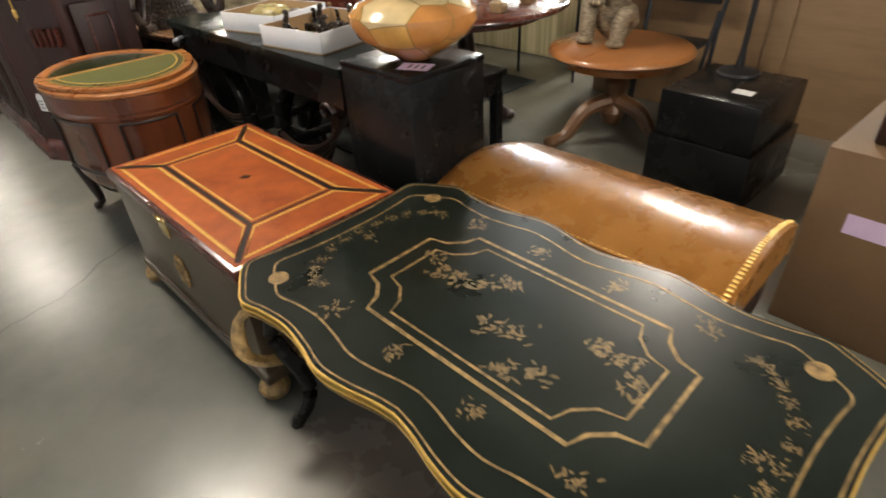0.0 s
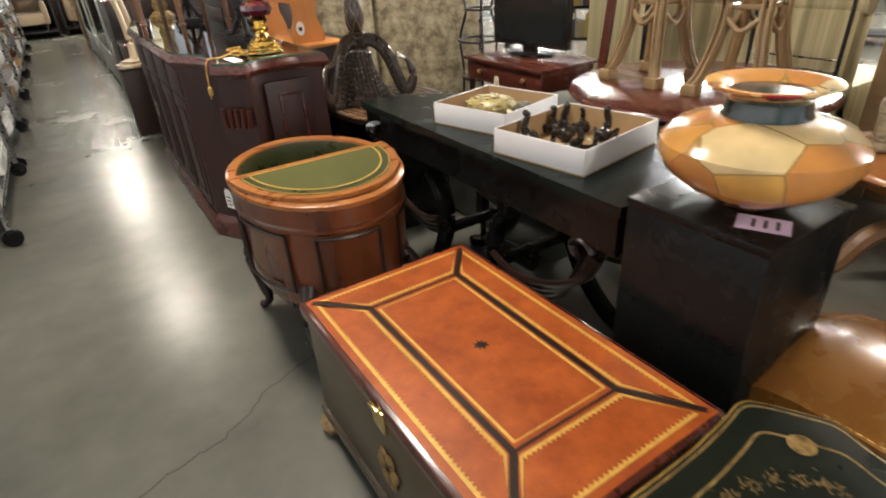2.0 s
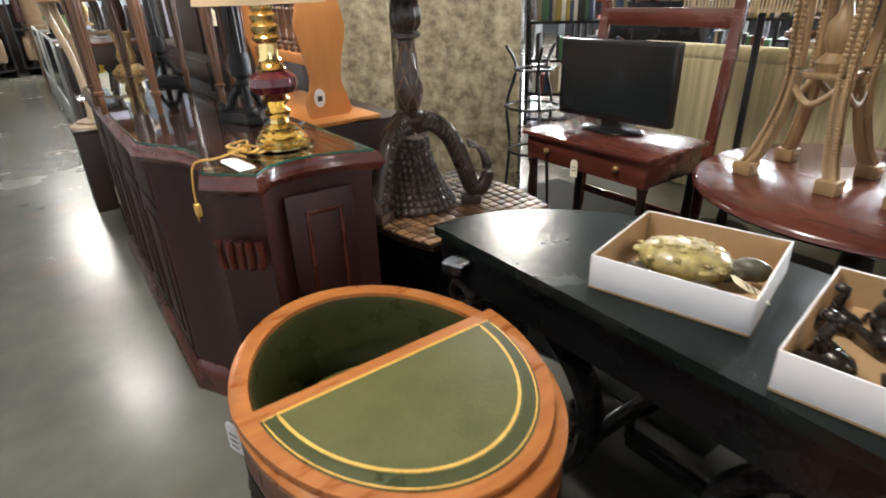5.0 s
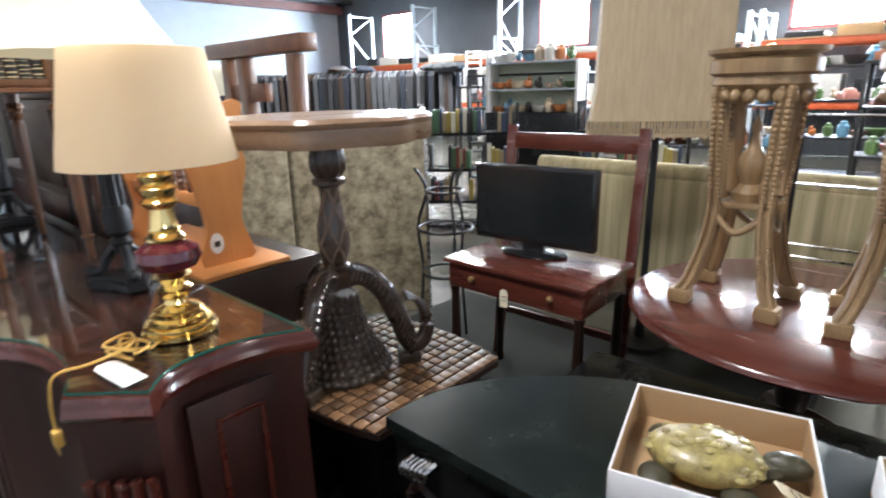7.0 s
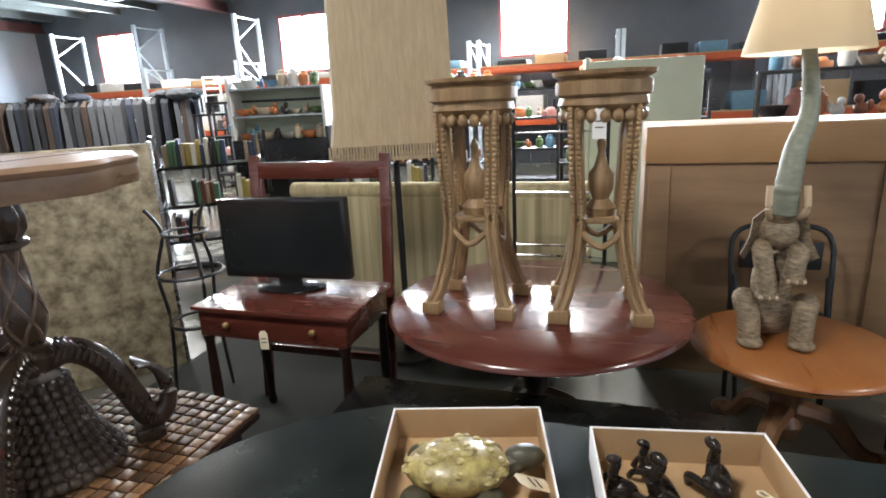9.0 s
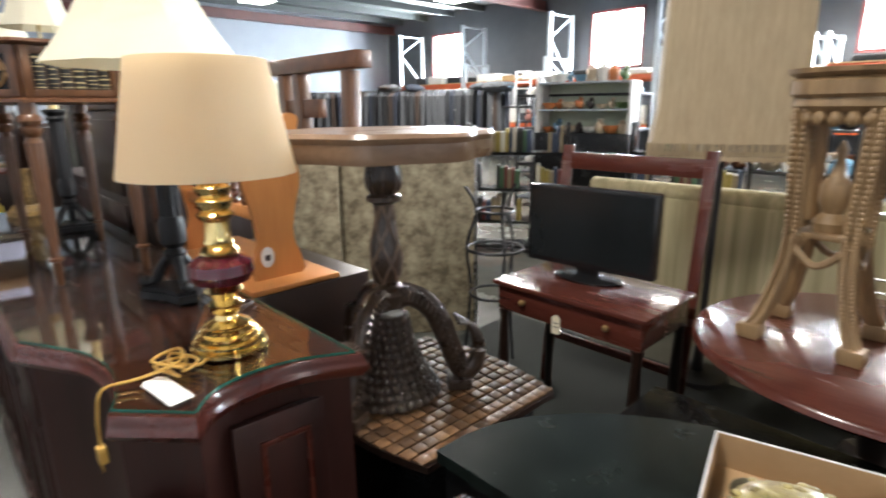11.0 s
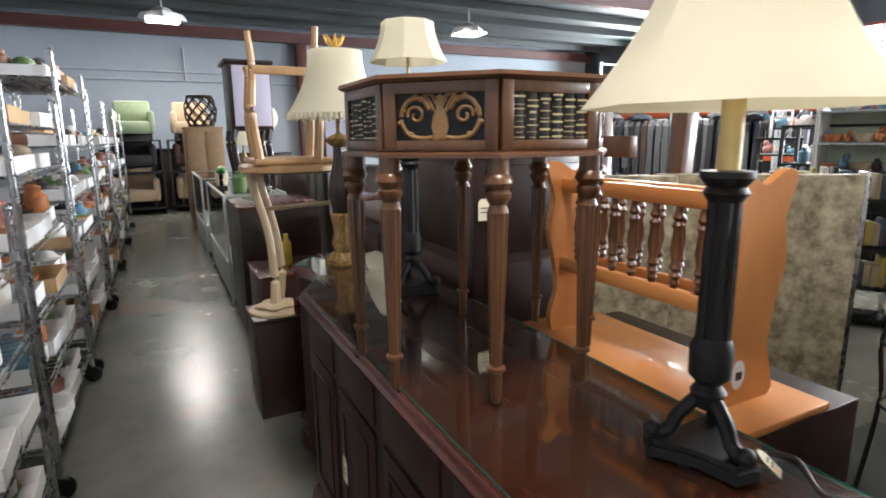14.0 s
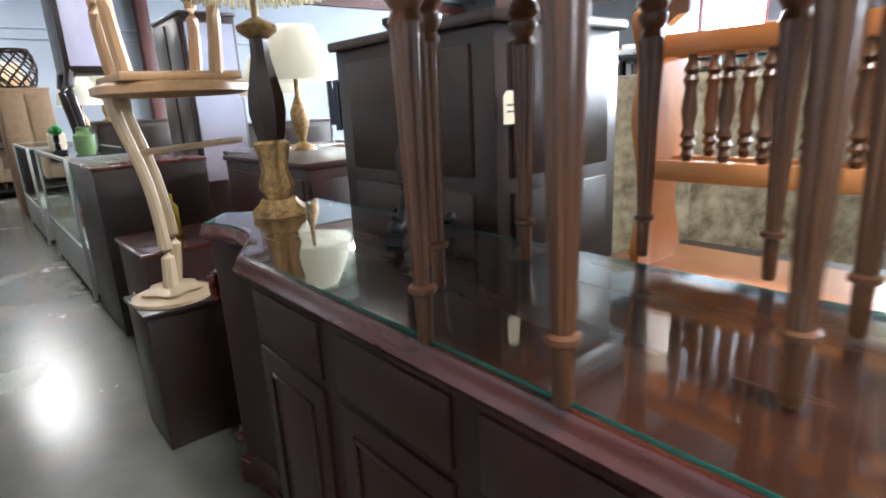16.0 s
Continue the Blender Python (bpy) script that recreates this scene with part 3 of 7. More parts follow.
# ---- black lacquer table with scalloped top ----
def lacquer_table():
    t = thing("coffee_table", "black lacquer coffee table with scalloped top and gilt chinoiserie", "table", (0.308, -0.612, 0.0))
    H = 0.482
    q = [(0.0, 0.592), (0.1, 0.594), (0.2, 0.603), (0.255, 0.61), (0.287, 0.592), (0.33, 0.522), (0.348, 0.48), (0.335, 0.42), (0.327, 0.34), (0.338, 0.26), (0.353, 0.19), (0.346, 0.12), (0.329, 0.05), (0.322, 0.0)]
    qq = [(p.x, p.y) for p in smoothpath([(x, y, 0) for x, y in q], 4)]
    full = qq + [(x, -y) for x, y in qq[-2::-1]] + [(-x, -y) for x, y in qq[1:]] + [(-x, y) for x, y in qq[-2:0:-1]]
    full = full[::-1]
    sc = lambda k: [(x * k, y * (1 - (1 - k) * 0.6)) for x, y in full]
    bm = B(); prism(bm, full, H - 0.012, H)
    top = part("tabletop", bm, TABLEBLACK, t)
    for k, za, zb, m in ((1.012, 0.0075, 0.0035, GOLD), (0.98, 0.02, 0.0125, BLACKWOOD), (1.012, 0.0245, 0.0205, GOLD), (0.985, 0.034, 0.025, BLACKWOOD), (1.0, 0.0395, 0.0345, OLDGOLD)):
        bm = B(); prism(bm, sc(k), H - za, H - zb)
        part("moulded_edge", bm, m, top, "gilt and black moulding")
    g = B()
    strip(g, sc(0.975), 0.004, H, 0.0006)
    strip(g, [(x * 0.82, y * 0.9) for x, y in full], 0.005, H, 0.0006)
    for k, w in ((1.0, 0.009), (0.86, 0.006)):
        ax, ay = 0.18 * k, 0.338 * k + 0.005
        c = [(ax - 0.082, ay), (ax - 0.07, ay - 0.045), (ax - 0.038, ay - 0.078), (ax, ay - 0.092)]
        o = [(x, y) for x, y in c] + [(x, -y) for x, y in c[::-1]] + [(-x, -y) for x, y in c] + [(-x, y) for x, y in c[::-1]]
        strip(g, o, w, H, 0.0006)
    part("gilt_line_border", g, OLDGOLD, top)
    rnd = random.Random(12)
    spots = [(rnd.uniform(-0.13, 0.13), -0.28 + 0.56 * i / 11, 0.032) for i in range(12)]
    for s in (1, -1):
        spots += [(0.2 * math.cos(a), s * (0.40 + 0.11 * math.sin(a)), 0.016) for a in [math.pi * k / 12 for k in range(13)]]
        spots += [(s * 0.228, y, 0.026) for y in (-0.3, -0.1, 0.1, 0.3)]
        spots += [(0.0, s * 0.47, 0.02)]
    for s in (1, -1):
        for e in (1, -1):
            g = B(); lathe(g, [(0.024, H + 0.0002), (0.024, H + 0.0007), (0.002, H + 0.0008)], 20, (s * 0.25, e * 0.49))
            part("gilt_rosette", g, OLDGOLD, top)
    for x, y, r in spots:
        g = B()
        for _ in range(22):
            px, py = x + rnd.gauss(0, r * 0.5), y + rnd.gauss(0, r * 0.5)
            a, l, w = rnd.uniform(0, 3.14), r * rnd.uniform(0.15, 0.42), r * rnd.uniform(0.06, 0.16)
            ca, sa = math.cos(a), math.sin(a)
            zz = H + 0.0005 + rnd.random() * 0.0003
            vs = [g.verts.new((px + ca * u * l - sa * v * w, py + sa * u * l + ca * v * w, zz)) for u, v in ((-1, 0), (-0.3, -1), (0.6, -0.7), (1, 0), (0.5, 0.9), (-0.4, 0.8))]
            g.faces.new(vs)
        part("gilt_figure", g, DIMGILT, top)
    bm = B(); box(bm, -0.26, -0.46, H - 0.1, 0.26, 0.46, H - 0.035, 0.004)
    part("apron", bm, BLACKWOOD, t)
    for sx in (-1, 1):
        for sy in (-1, 1):
            bm = B()
            tube(bm, smoothpath([(sx * 0.25, sy * 0.44, H - 0.04), (sx * 0.3, sy * 0.5, 0.34), (sx * 0.26, sy * 0.45, 0.16), (sx * 0.3, sy * 0.5, 0.0)]), 0.02, 8, radii=None)
            part("leg", bm, BLACKWOOD, t)
    for sy in (-1, 1):
        bm = B()
        tube(bm, smoothpath([(-0.22, sy * 0.5, 0.4), (-0.33, sy * 0.57, 0.37), (-0.36, sy * 0.54, 0.28), (-0.28, sy * 0.5, 0.24), (-0.1, sy * 0.47, 0.25)]), 0.011, 8, 1.8)
        part("scroll_bracket", bm, OLDGOLD, t, "worn gilt scroll")


lacquer_table()


# ---- tan leather barrel-topped stool ----
def leather_bench():
    t = thing("leather_bench", "tan leather bench with rounded top and gold tooled border", "bench", (0.0, 0.0, 0.0))
    x0, x1, y0, y1 = 0.73, 1.17, -0.9, 0.16
    rings = []
    for j in range(17):
        v = j / 16
        y = y0 + (y1 - y0) * v
        drop = 0.0 if v < 0.8 else 0.11 * ((v - 0.8) / 0.2) ** 2.2
        ring = []
        for i in range(13):
            u = i / 12
            ring.append((x0 + (x1 - x0) * u, y, 0.385 + 0.085 * math.sin(math.pi * (0.12 + 0.74 * u)) - drop * 0.9))
        ring += [(x1, y, 0.33), (x0, y, 0.33)]
        rings.append(ring)
    bm = B(); loft(bm, rings)
    part("leather_top", bm, TANLEATHER, t, "glossy tan leather")
    g = B()
    for i in range(34):
        u = i / 33
        z = 0.385 + 0.085 * math.sin(math.pi * (0.12 + 0.74 * u)) + 0.0015
        x = x0 + (x1 - x0) * u
        box(g, x - 0.005, y0 + 0.012, z - 0.001, x + 0.006, y0 + 0.026, z + 0.001)
    for i in range(40):
        y = y0 + 0.02 + i * 0.02
        box(g, x0 + 0.006, y, 0.417, x0 + 0.016, y + 0.012, 0.4195)
    part("gold_border", g, GOLD, t)
    bm = B(); box(bm, x0 + 0.02, y0 + 0.015, 0.26, x1 - 0.02, y1 - 0.08, 0.335, 0.008)
    part("frame", bm, DARKBROWN, t)
    for x in (x0 + 0.05, x1 - 0.05):
        for y in (y0 + 0.05, y1 - 0.14):
            bm = B(); lathe(bm, [(0.018, 0), (0.026, 0.03), (0.02, 0.08), (0.032, 0.2), (0.03, 0.27)], 12, (x, y))
            part("leg", bm, DARKBROWN, t)


leather_bench()


# ---- black pedestal and vase ----
t = thing("display_pedestal", "plain black lacquered display pedestal", "pedestal", (0.655, 0.05, 0))
bm = B(); box(bm, 0.002, 0.002, 0.0, 0.323, 0.333, 0.745, 0.003)
part("box", bm, BLACKWOOD, t)
bm = B(); box(bm, 0, 0, 0.7455, 0.325, 0.335, 0.765, 0.003)
part("top", bm, BLACKWOOD, t)
t = thing("vase", "squat glazed vase painted in a patchwork of orange, cream and burgundy", "vase", (0.825, 0.205, 0.766))
bm = B(); lathe(bm, [(0.055, 0.0), (0.06, 0.004), (0.12, 0.035), (0.175, 0.075), (0.198, 0.115), (0.195, 0.14), (0.165, 0.17), (0.11, 0.187), (0.085, 0.193)], 48)
part("body", bm, VASEPAINT, t)
bm = B(); lathe(bm, [(0.086, 0.192), (0.08, 0.205), (0.078, 0.225), (0.088, 0.24)], 40)
part("neck", bm, TEAL, t, "dark teal glazed neck")
bm = B(); lathe(bm, [(0.086, 0.236), (0.105, 0.247), (0.122, 0.253), (0.123, 0.257), (0.1, 0.255), (0.07, 0.235), (0.06, 0.2)], 40, caps=False)
part("rim", bm, VASEPAINT, t)
lil = thing("price_card", "lilac paper price card lying on the black pedestal", "card", pose(0.745, 0.12, 0.7662, 0, 0, 25))
bm = B(); box(bm, -0.035, -0.05, 0, 0.035, 0.05, 0.0008)
part("card", bm, LILAC, lil)
bm = B(); [box(bm, -0.02, -0.03 + 0.022 * i, 0.0009, 0.02, -0.022 + 0.022 * i, 0.0011) for i in range(3)]
part("writing", bm, INK, lil)


# ---- oval cellarette ----
def drum():
    t = thing("cellarette", "oval mahogany cellarette with half-open green leather lid and cabriole legs", "cellarette", (0.283, 1.418, 0.0))
    a, b, H = 0.288, 0.385, 0.645
    E = lambda k, z, n=56: [(a * k * math.cos(2 * math.pi * i / n), b * k * math.sin(2 * math.pi * i / n), z) for i in range(n)]
    bm = B(); loft(bm, [E(0.62, 0.19), E(0.8, 0.215), E(0.92, 0.28), E(0.955, 0.4), E(0.965, 0.54), E(0.985, 0.548), E(0.985, 0.56), E(0.97, 0.566), E(0.975, 0.625), E(0.86, 0.625), E(0.85, 0.36), E(0.2, 0.36)])
    part("body", bm, DRUMWOOD, t)
    bm = B(); loft(bm, [E(0.865, 0.622), E(0.97, 0.622), E(1.0, 0.63), E(1.0, 0.642), E(0.96, 0.648), E(0.88, 0.644), E(0.865, 0.622)], caps=False)
    part("rim", bm, RIMWOOD, t, "lighter crossbanded rim")
    bm = B(); loft(bm, [E(0.868, 0.636), E(0.845, 0.6), E(0.835, 0.42), E(0.8, 0.385), E(0.02, 0.38)], caps=False)
    part("lining", bm, DEEPGREEN, t, "dark green leather lining")
    bm = B(); loft(bm, [E(0.76, 0.384), E(0.77, 0.45), E(0.72, 0.47), E(0.6, 0.478), E(0.05, 0.48)])
    part("cushion", bm, GREENLEATHER, t)
    bm = B()
    for i in range(90):
        w = 2 * math.pi * i / 90
        ball(bm, (a * 0.868 * math.cos(w), b * 0.868 * math.sin(w), 0.618), 0.0035, seg=6)
    part("nailheads", bm, OLDGOLD, t)
    half = [(a * 0.995 * math.cos(w), b * 0.995 * math.sin(w)) for w in [math.pi + math.pi * i / 32 for i in range(33)]]
    half = [(x, min(y, 0.0) + 0.03) for x, y in half]
    bm = B(); prism(bm, half, 0.649, 0.662)
    lid = part("lid", bm, RIMWOOD, t, "hinged half lid with wooden banding")
    ins = lambda k: [(x * k, (y - 0.03) * k + 0.03 - 0.035 * (1 if y > 0.025 else 0.55)) for x, y in half]
    bm = B(); prism(bm, ins(0.885), 0.6622, 0.6630)
    part("dark_band", bm, DEEPGREEN, lid)
    bm = B(); prism(bm, [(x, y) for x, y in ins(0.8)], 0.6632, 0.6640)
    part("leather_inset", bm, GREENLEATHER, lid, "olive green leather")
    bm = B(); strip(bm, ins(0.78), 0.006, 0.6642, 0.0006); strip(bm, ins(0.87), 0.003, 0.6632, 0.0006)
    part("gold_tooling", bm, GOLD, lid)
    for k in range(6):
        w = k * math.pi / 3 + 0.35
        bm = B()
        for s in (-0.36, 0.36):
            tube(bm, [(a * 0.975 * math.cos(w + s), b * 0.975 * math.sin(w + s), z) for z in (0.33, 0.53)], 0.006, 6)
        for z in (0.33, 0.53):
            tube(bm, [(a * 0.975 * math.cos(w + s), b * 0.975 * math.sin(w + s), z) for s in [-0.36 + 0.09 * j for j in range(9)]], 0.006, 6)
        part("panel_moulding", bm, DARKBROWN, t)
    for k in range(4):
        w = k * math.pi / 2 + 0.85
        c, s = math.cos(w), math.sin(w)
        bm = B()
        P = smoothpath([(a * 0.9 * c, b * 0.9 * s, 0.34), (a * 1.06 * c, b * 1.06 * s, 0.26), (a * 0.98 * c, b * 0.98 * s, 0.12), (a * 0.94 * c, b * 0.94 * s, 0.05), (a * 1.03 * c, b * 1.03 * s, 0.012)])
        tube(bm, P, 0.02, 10, radii=[0.032 - 0.02 * i / len(P) for i in range(len(P))])
        ball(bm, (a * 1.03 * c, b * 1.03 * s, 0.016), 0.02, seg=10)
        part("cabriole_leg", bm, DARKBROWN, t)


drum()
price_tag(pose(0.0, 1.52, 0.6, 0, 0, -70), 0.04, 0.07, WHITEPAPER, "white printed lot tag hanging on the cellarette", 3)


# ---- black desk ----
def desk():
    t = thing("writing_desk", "black console desk with bowed end and curved reeded scroll legs", "desk", (0.0, 0.0, 0.0))
    arc = [(p.x, p.y) for p in smoothpath([(1.155, 1.42, 0), (1.105, 1.52, 0), (1.04, 1.61, 0), (0.96, 1.69, 0), (0.86, 1.755, 0), (0.76, 1.785, 0), (0.66, 1.79, 0)], 4)]
    out = [(1.155, 0.4)] + arc + [(0.655, 0.4)]
    bm = B(); prism(bm, out, 0.702, 0.73)
    part("top", bm, DESKTOP, t, "worn black-green top")
    cx, cy = 0.9, 1.05
    bm = B(); prism(bm, [(cx + (x - cx) * 0.95, cy + (y - cy) * 0.98) for x, y in out], 0.585, 0.702)
    part("apron", bm, BLACKWOOD, t)
    for x in (0.72, 1.08):
        for f in (lambda y: y, lambda y: 2.22 - y):
            bm = B()
            post = smoothpath([(x, f(0.8), 0.6), (x, f(0.9), 0.52), (x, f(0.955), 0.42), (x, f(0.95), 0.3), (x, f(0.88), 0.17), (x, f(0.76), 0.06), (x, f(0.66), 0.02)])
            tube(bm, post, 0.024, 8, 1.7)
            ball(bm, (x, f(0.66), 0.022), 0.036, 0.05, 0.021)
            leg = part("sabre_leg", bm, BLACKWOOD, t)
            for k in range(4):
                d = (k - 1.5) * 0.022
                bm = B()
                tube(bm, smoothpath([(x - 0.01 - d * 0.5, f(0.94), 0.33 + d), (x - 0.015 - d * 0.5, f(0.82), 0.305 + d), (x - 0.02 - d * 0.5, f(0.66), 0.345 + d), (x - 0.02 - d * 0.5, f(0.555 - d), 0.44 + d * 0.6), (x - 0.02 - d * 0.5, f(0.505 - d), 0.545)]), 0.012, 6)
                part("reeded_scroll", bm, DARKBROWN, leg, "dark carved reeding")
            bm = B()
            tube(bm, smoothpath([(x - 0.02, f(0.51), 0.5), (x - 0.02, f(0.49), 0.56), (x - 0.02, f(0.53), 0.585), (x - 0.02, f(0.565), 0.56), (x - 0.02, f(0.545), 0.535), (x - 0.02, f(0.53), 0.55)]), 0.016, 8, 2.4)
            part("volute", bm, DARKBROWN, leg)
    bm = B(); box(bm, 0.88, 0.95, 0.2, 0.92, 1.27, 0.25, 0.012); box(bm, 0.72, 0.93, 0.29, 1.08, 0.965, 0.33, 0.01); box(bm, 0.72, 1.255, 0.29, 1.08, 1.29, 0.33, 0.01)
    box(bm, 0.89, 0.945, 0.22, 0.91, 0.96, 0.31); box(bm, 0.89, 1.26, 0.22, 0.91, 1.275, 0.31)
    part("stretcher", bm, BLACKWOOD, t)
    bm = B()
    for k in range(6):
        tube(bm, smoothpath([(0.672, 1.655 + 0.012 * k, 0.668 - 0.002 * k), (0.648, 1.662 + 0.014 * k, 0.655 - 0.003 * k), (0.652, 1.668 + 0.013 * k, 0.628 - 0.002 * k)], 4), 0.007, 6)
    part("drawer_pull", bm, CHROME, t, "tarnished silver shell pull")


desk()


def tray(m, w, d, h, name="cardboard_tray"):
    t = thing(name, "shallow white cardboard tray with kraft inside, on the black desk", "tray", m, "trays of figurines")
    k = 0.004
    bm = B(); box(bm, -w / 2, -d / 2, 0, w / 2, d / 2, k)
    part("bottom", bm, CARDTAN, t, "kraft brown inside")
    for a in ((-w / 2, -d / 2, -w / 2 + k, d / 2), (w / 2 - k, -d / 2, w / 2, d / 2), (-w / 2, -d / 2, w / 2, -d / 2 + k), (-w / 2, d / 2 - k, w / 2, d / 2)):
        bm = B(); box(bm, a[0], a[1], k, a[2], a[3], h, 0.001)
        side = part("side", bm, CARDWHITE, t)
        cx, cy = (a[0] + a[2]) / 2, (a[1] + a[3]) / 2
        bm = B()
        if a[2] - a[0] < 0.01:
            o = 0.0028 * (-1 if cx > 0 else 1)
            box(bm, cx + o - 0.0006, a[1] + 0.006, k, cx + o + 0.0006, a[3] - 0.006, h - 0.002)
        else:
            o = 0.0028 * (-1 if cy > 0 else 1)
            box(bm, a[0] + 0.006, cy + o - 0.0006, k, a[2] - 0.006, cy + o + 0.0006, h - 0.002)
        part("inner_face", bm, CARDTAN, side)
    return t


tray(pose(0.905, 1.185, 0.731, 0, 0, 14), 0.31, 0.315, 0.075)
tray(pose(0.885, 0.775, 0.731, 0, 0, 9), 0.37, 0.325, 0.075)


def turtle(m):
    t = thing("turtle_figurine", "painted resin turtle with yellow-green shell, in a tray", "figurine", m)
    bm = B(); ball(bm, (0, 0, 0.04), 0.075, 0.1, 0.04, 20)
    rnd = random.Random(3)
    for _ in range(44):
        a, e = rnd.uniform(0, 6.28), rnd.uniform(0.15, 1.4)
        ball(bm, (0.075 * math.cos(a) * math.cos(e), 0.1 * math.sin(a) * math.cos(e), 0.04 + 0.04 * math.sin(e)), 0.009, 0.01, 0.004, 8)
    part("shell", bm, SHELL, t)
    bm = B(); ball(bm, (0.02, -0.128, 0.045), 0.026, 0.04, 0.024); tube(bm, [(0, -0.08, 0.03), (0.015, -0.12, 0.04)], 0.02)
    part("head", bm, TURTLESKIN, t)
    for x, y in ((0.07, -0.06), (-0.07, -0.06), (0.065, 0.075), (-0.065, 0.075)):
        bm = B(); ball(bm, (x, y, 0.018), 0.035, 0.03, 0.017)
        part("flipper", bm, TURTLESKIN, t)


turtle(pose(0.9, 1.2, 0.7355, 0, 0, 14))
price_tag(pose(0.87, 1.08, 0.79, -60, 0, 40), 0.045, 0.08)


def figurine(m, k, seed):
    """A small knotted bronze animal group: seated bodies with raised necks."""
    rnd = random.Random(seed)
    t = thing("bronze_figurine", "small dark bronze animal figurine lying in a tray", "figurine", m, "bronze figurines")
    bm = B(); ball(bm, (0, 0, 0.022 * k), 0.03 * k, 0.022 * k, 0.022 * k)
    P = smoothpath([(0.01 * k, 0, 0.03 * k), (0.02 * k, rnd.uniform(-0.01, 0.01), 0.055 * k), (0.012 * k, 0, 0.085 * k)])
    tube(bm, P, 0.01 * k, 8, radii=[0.014 * k - 0.006 * k * i / len(P) for i in range(len(P))])
    ball(bm, (0.02 * k, 0, 0.09 * k), 0.016 * k, 0.01 * k, 0.01 * k)
    for s in (-1, 1):
        tube(bm, smoothpath([(-0.01 * k, s * 0.015 * k, 0.025 * k), (0.03 * k, s * 0.03 * k, 0.03 * k), (0.045 * k, s * 0.02 * k, 0.004)]), 0.007 * k)
    part("body", bm, BRONZE, t)


rnd = random.Random(8)
for i, (x, y, k) in enumerate(((0.78, 0.86, 1.1), (0.82, 0.72, 1.0), (0.9, 0.83, 1.15), (0.86, 0.68, 0.8), (0.97, 0.74, 1.1), (0.93, 0.9, 0.9), (0.79, 0.78, 0.7), (1.0, 0.85, 0.8))):
    figurine(pose(x, y, 0.7355, 0, 0, rnd.uniform(0, 360)), k, i)
for x, y in ((0.8, 0.68), (0.9, 0.77), (0.96, 0.68)):
    price_tag(pose(x, y, 0.765, -70, 0, rnd.uniform(0, 90)), 0.022, 0.032)


# ---- mahogany sideboard with concave corners and glass top ----
def sideboard():
    t = thing("sideboard", "long mahogany sideboard with concave corners under a glass top", "sideboard", (0, 0, 0))
    H, yc = 0.918, 3.28
    near = smoothpath([(0.064, 2.52, 0), (0.113, 2.435, 0), (0.164, 2.335, 0), (0.18, 2.21, 0), (0.164, 2.105, 0), (0.137, 2.04, 0)], 4)
    side = smoothpath([(0.246, 1.928, 0), (0.3, 1.98, 0), (0.385, 2.002, 0), (0.49, 1.99, 0), (0.602, 1.936, 0)], 4)
    h = [(p.x, p.y) for p in near] + [(p.x, p.y) for p in side]
    out = h + [(x, 2 * yc - y) for x, y in h[::-1]]
    cx = 0.35
    S = lambda k, out=out: [(cx + (x - cx) * (1 - k / 0.28), yc + (y - yc) * (1 - k / 1.36)) for x, y in out]
    bm = B(); loft(bm, [[(x, y, z) for x, y in S(k)] for k, z in ((0.012, H - 0.05), (0.006, H - 0.045), (-0.004, H - 0.03), (0.0, H - 0.022), (0.004, H - 0.016), (0.004, H - 0.01), (0.01, H))])
    part("top_moulding", bm, MAHOG, t, "reddish moulded edge")
    bm = B(); prism(bm, S(0.014), H - 0.012, H + 0.0002)
    part("top", bm, DARKTOP, t)
    g = B(); prism(g, S(0.02), H + 0.0005, H + 0.0065)
    gl = part("glass_top", g, TOPGLASS, t, "clear glass sheet with green edge")
    g = B(); strip(g, S(0.02), 0.0012, H + 0.001, 0.005)
    part("glass_rim", g, GREENEDGE, gl)
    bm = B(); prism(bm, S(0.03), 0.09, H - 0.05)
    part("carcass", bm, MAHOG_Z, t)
    bm = B(); loft(bm, [[(x, y, z) for x, y in S(k)] for k, z in ((0.004, 0.0), (0.004, 0.07), (0.014, 0.1), (0.026, 0.115))])
    part("plinth", bm, MAHOG, t)

    def panel(p, q, name):
        """A framed panel on the upright face between two plan points."""
        p, q = Vector((p[0], p[1], 0)), Vector((q[0], q[1], 0))
        u = (q - p).normalized()
        m = Matrix.Translation(p) @ Matrix.Rotation(math.atan2(u.y, u.x), 4, "Z")
        w = (q - p).length
        for n, (a, b, z0, z1, d0, d1) in (("drawer_front", (0.02, w - 0.02, H - 0.2, H - 0.075, -0.008, 0.012)), (name, (0.02, w - 0.02, 0.15, H - 0.22, -0.008, 0.012))):
            if n == "drawer_front" and name == "side_panel":
                continue
            if name == "side_panel":
                z1 = H - 0.09
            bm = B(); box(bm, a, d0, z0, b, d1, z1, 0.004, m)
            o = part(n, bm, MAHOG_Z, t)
            bm = B()
            f = 0.05
            for c in ((a + f, z0 + f, a + f + 0.012, z1 - f), (b - f - 0.012, z0 + f, b - f, z1 - f), (a + f, z0 + f, b - f, z0 + f + 0.012), (a + f, z1 - f - 0.012, b - f, z1 - f)):
                if b - a > 0.16 and z1 - z0 > 0.16:
                    box(bm, c[0], d0 - 0.006, c[1], c[2], d0 + 0.001, c[3], 0.002, m)
            if len(bm.verts):
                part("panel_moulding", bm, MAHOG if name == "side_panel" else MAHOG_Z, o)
            else:
                bm.free()

    fx = S(0.03)[0][0]
    for a, b in ((2.53, 2.88), (2.9, 3.27), (3.29, 3.66), (3.68, 4.03)):
        panel((fx, b), (fx, a), "door")
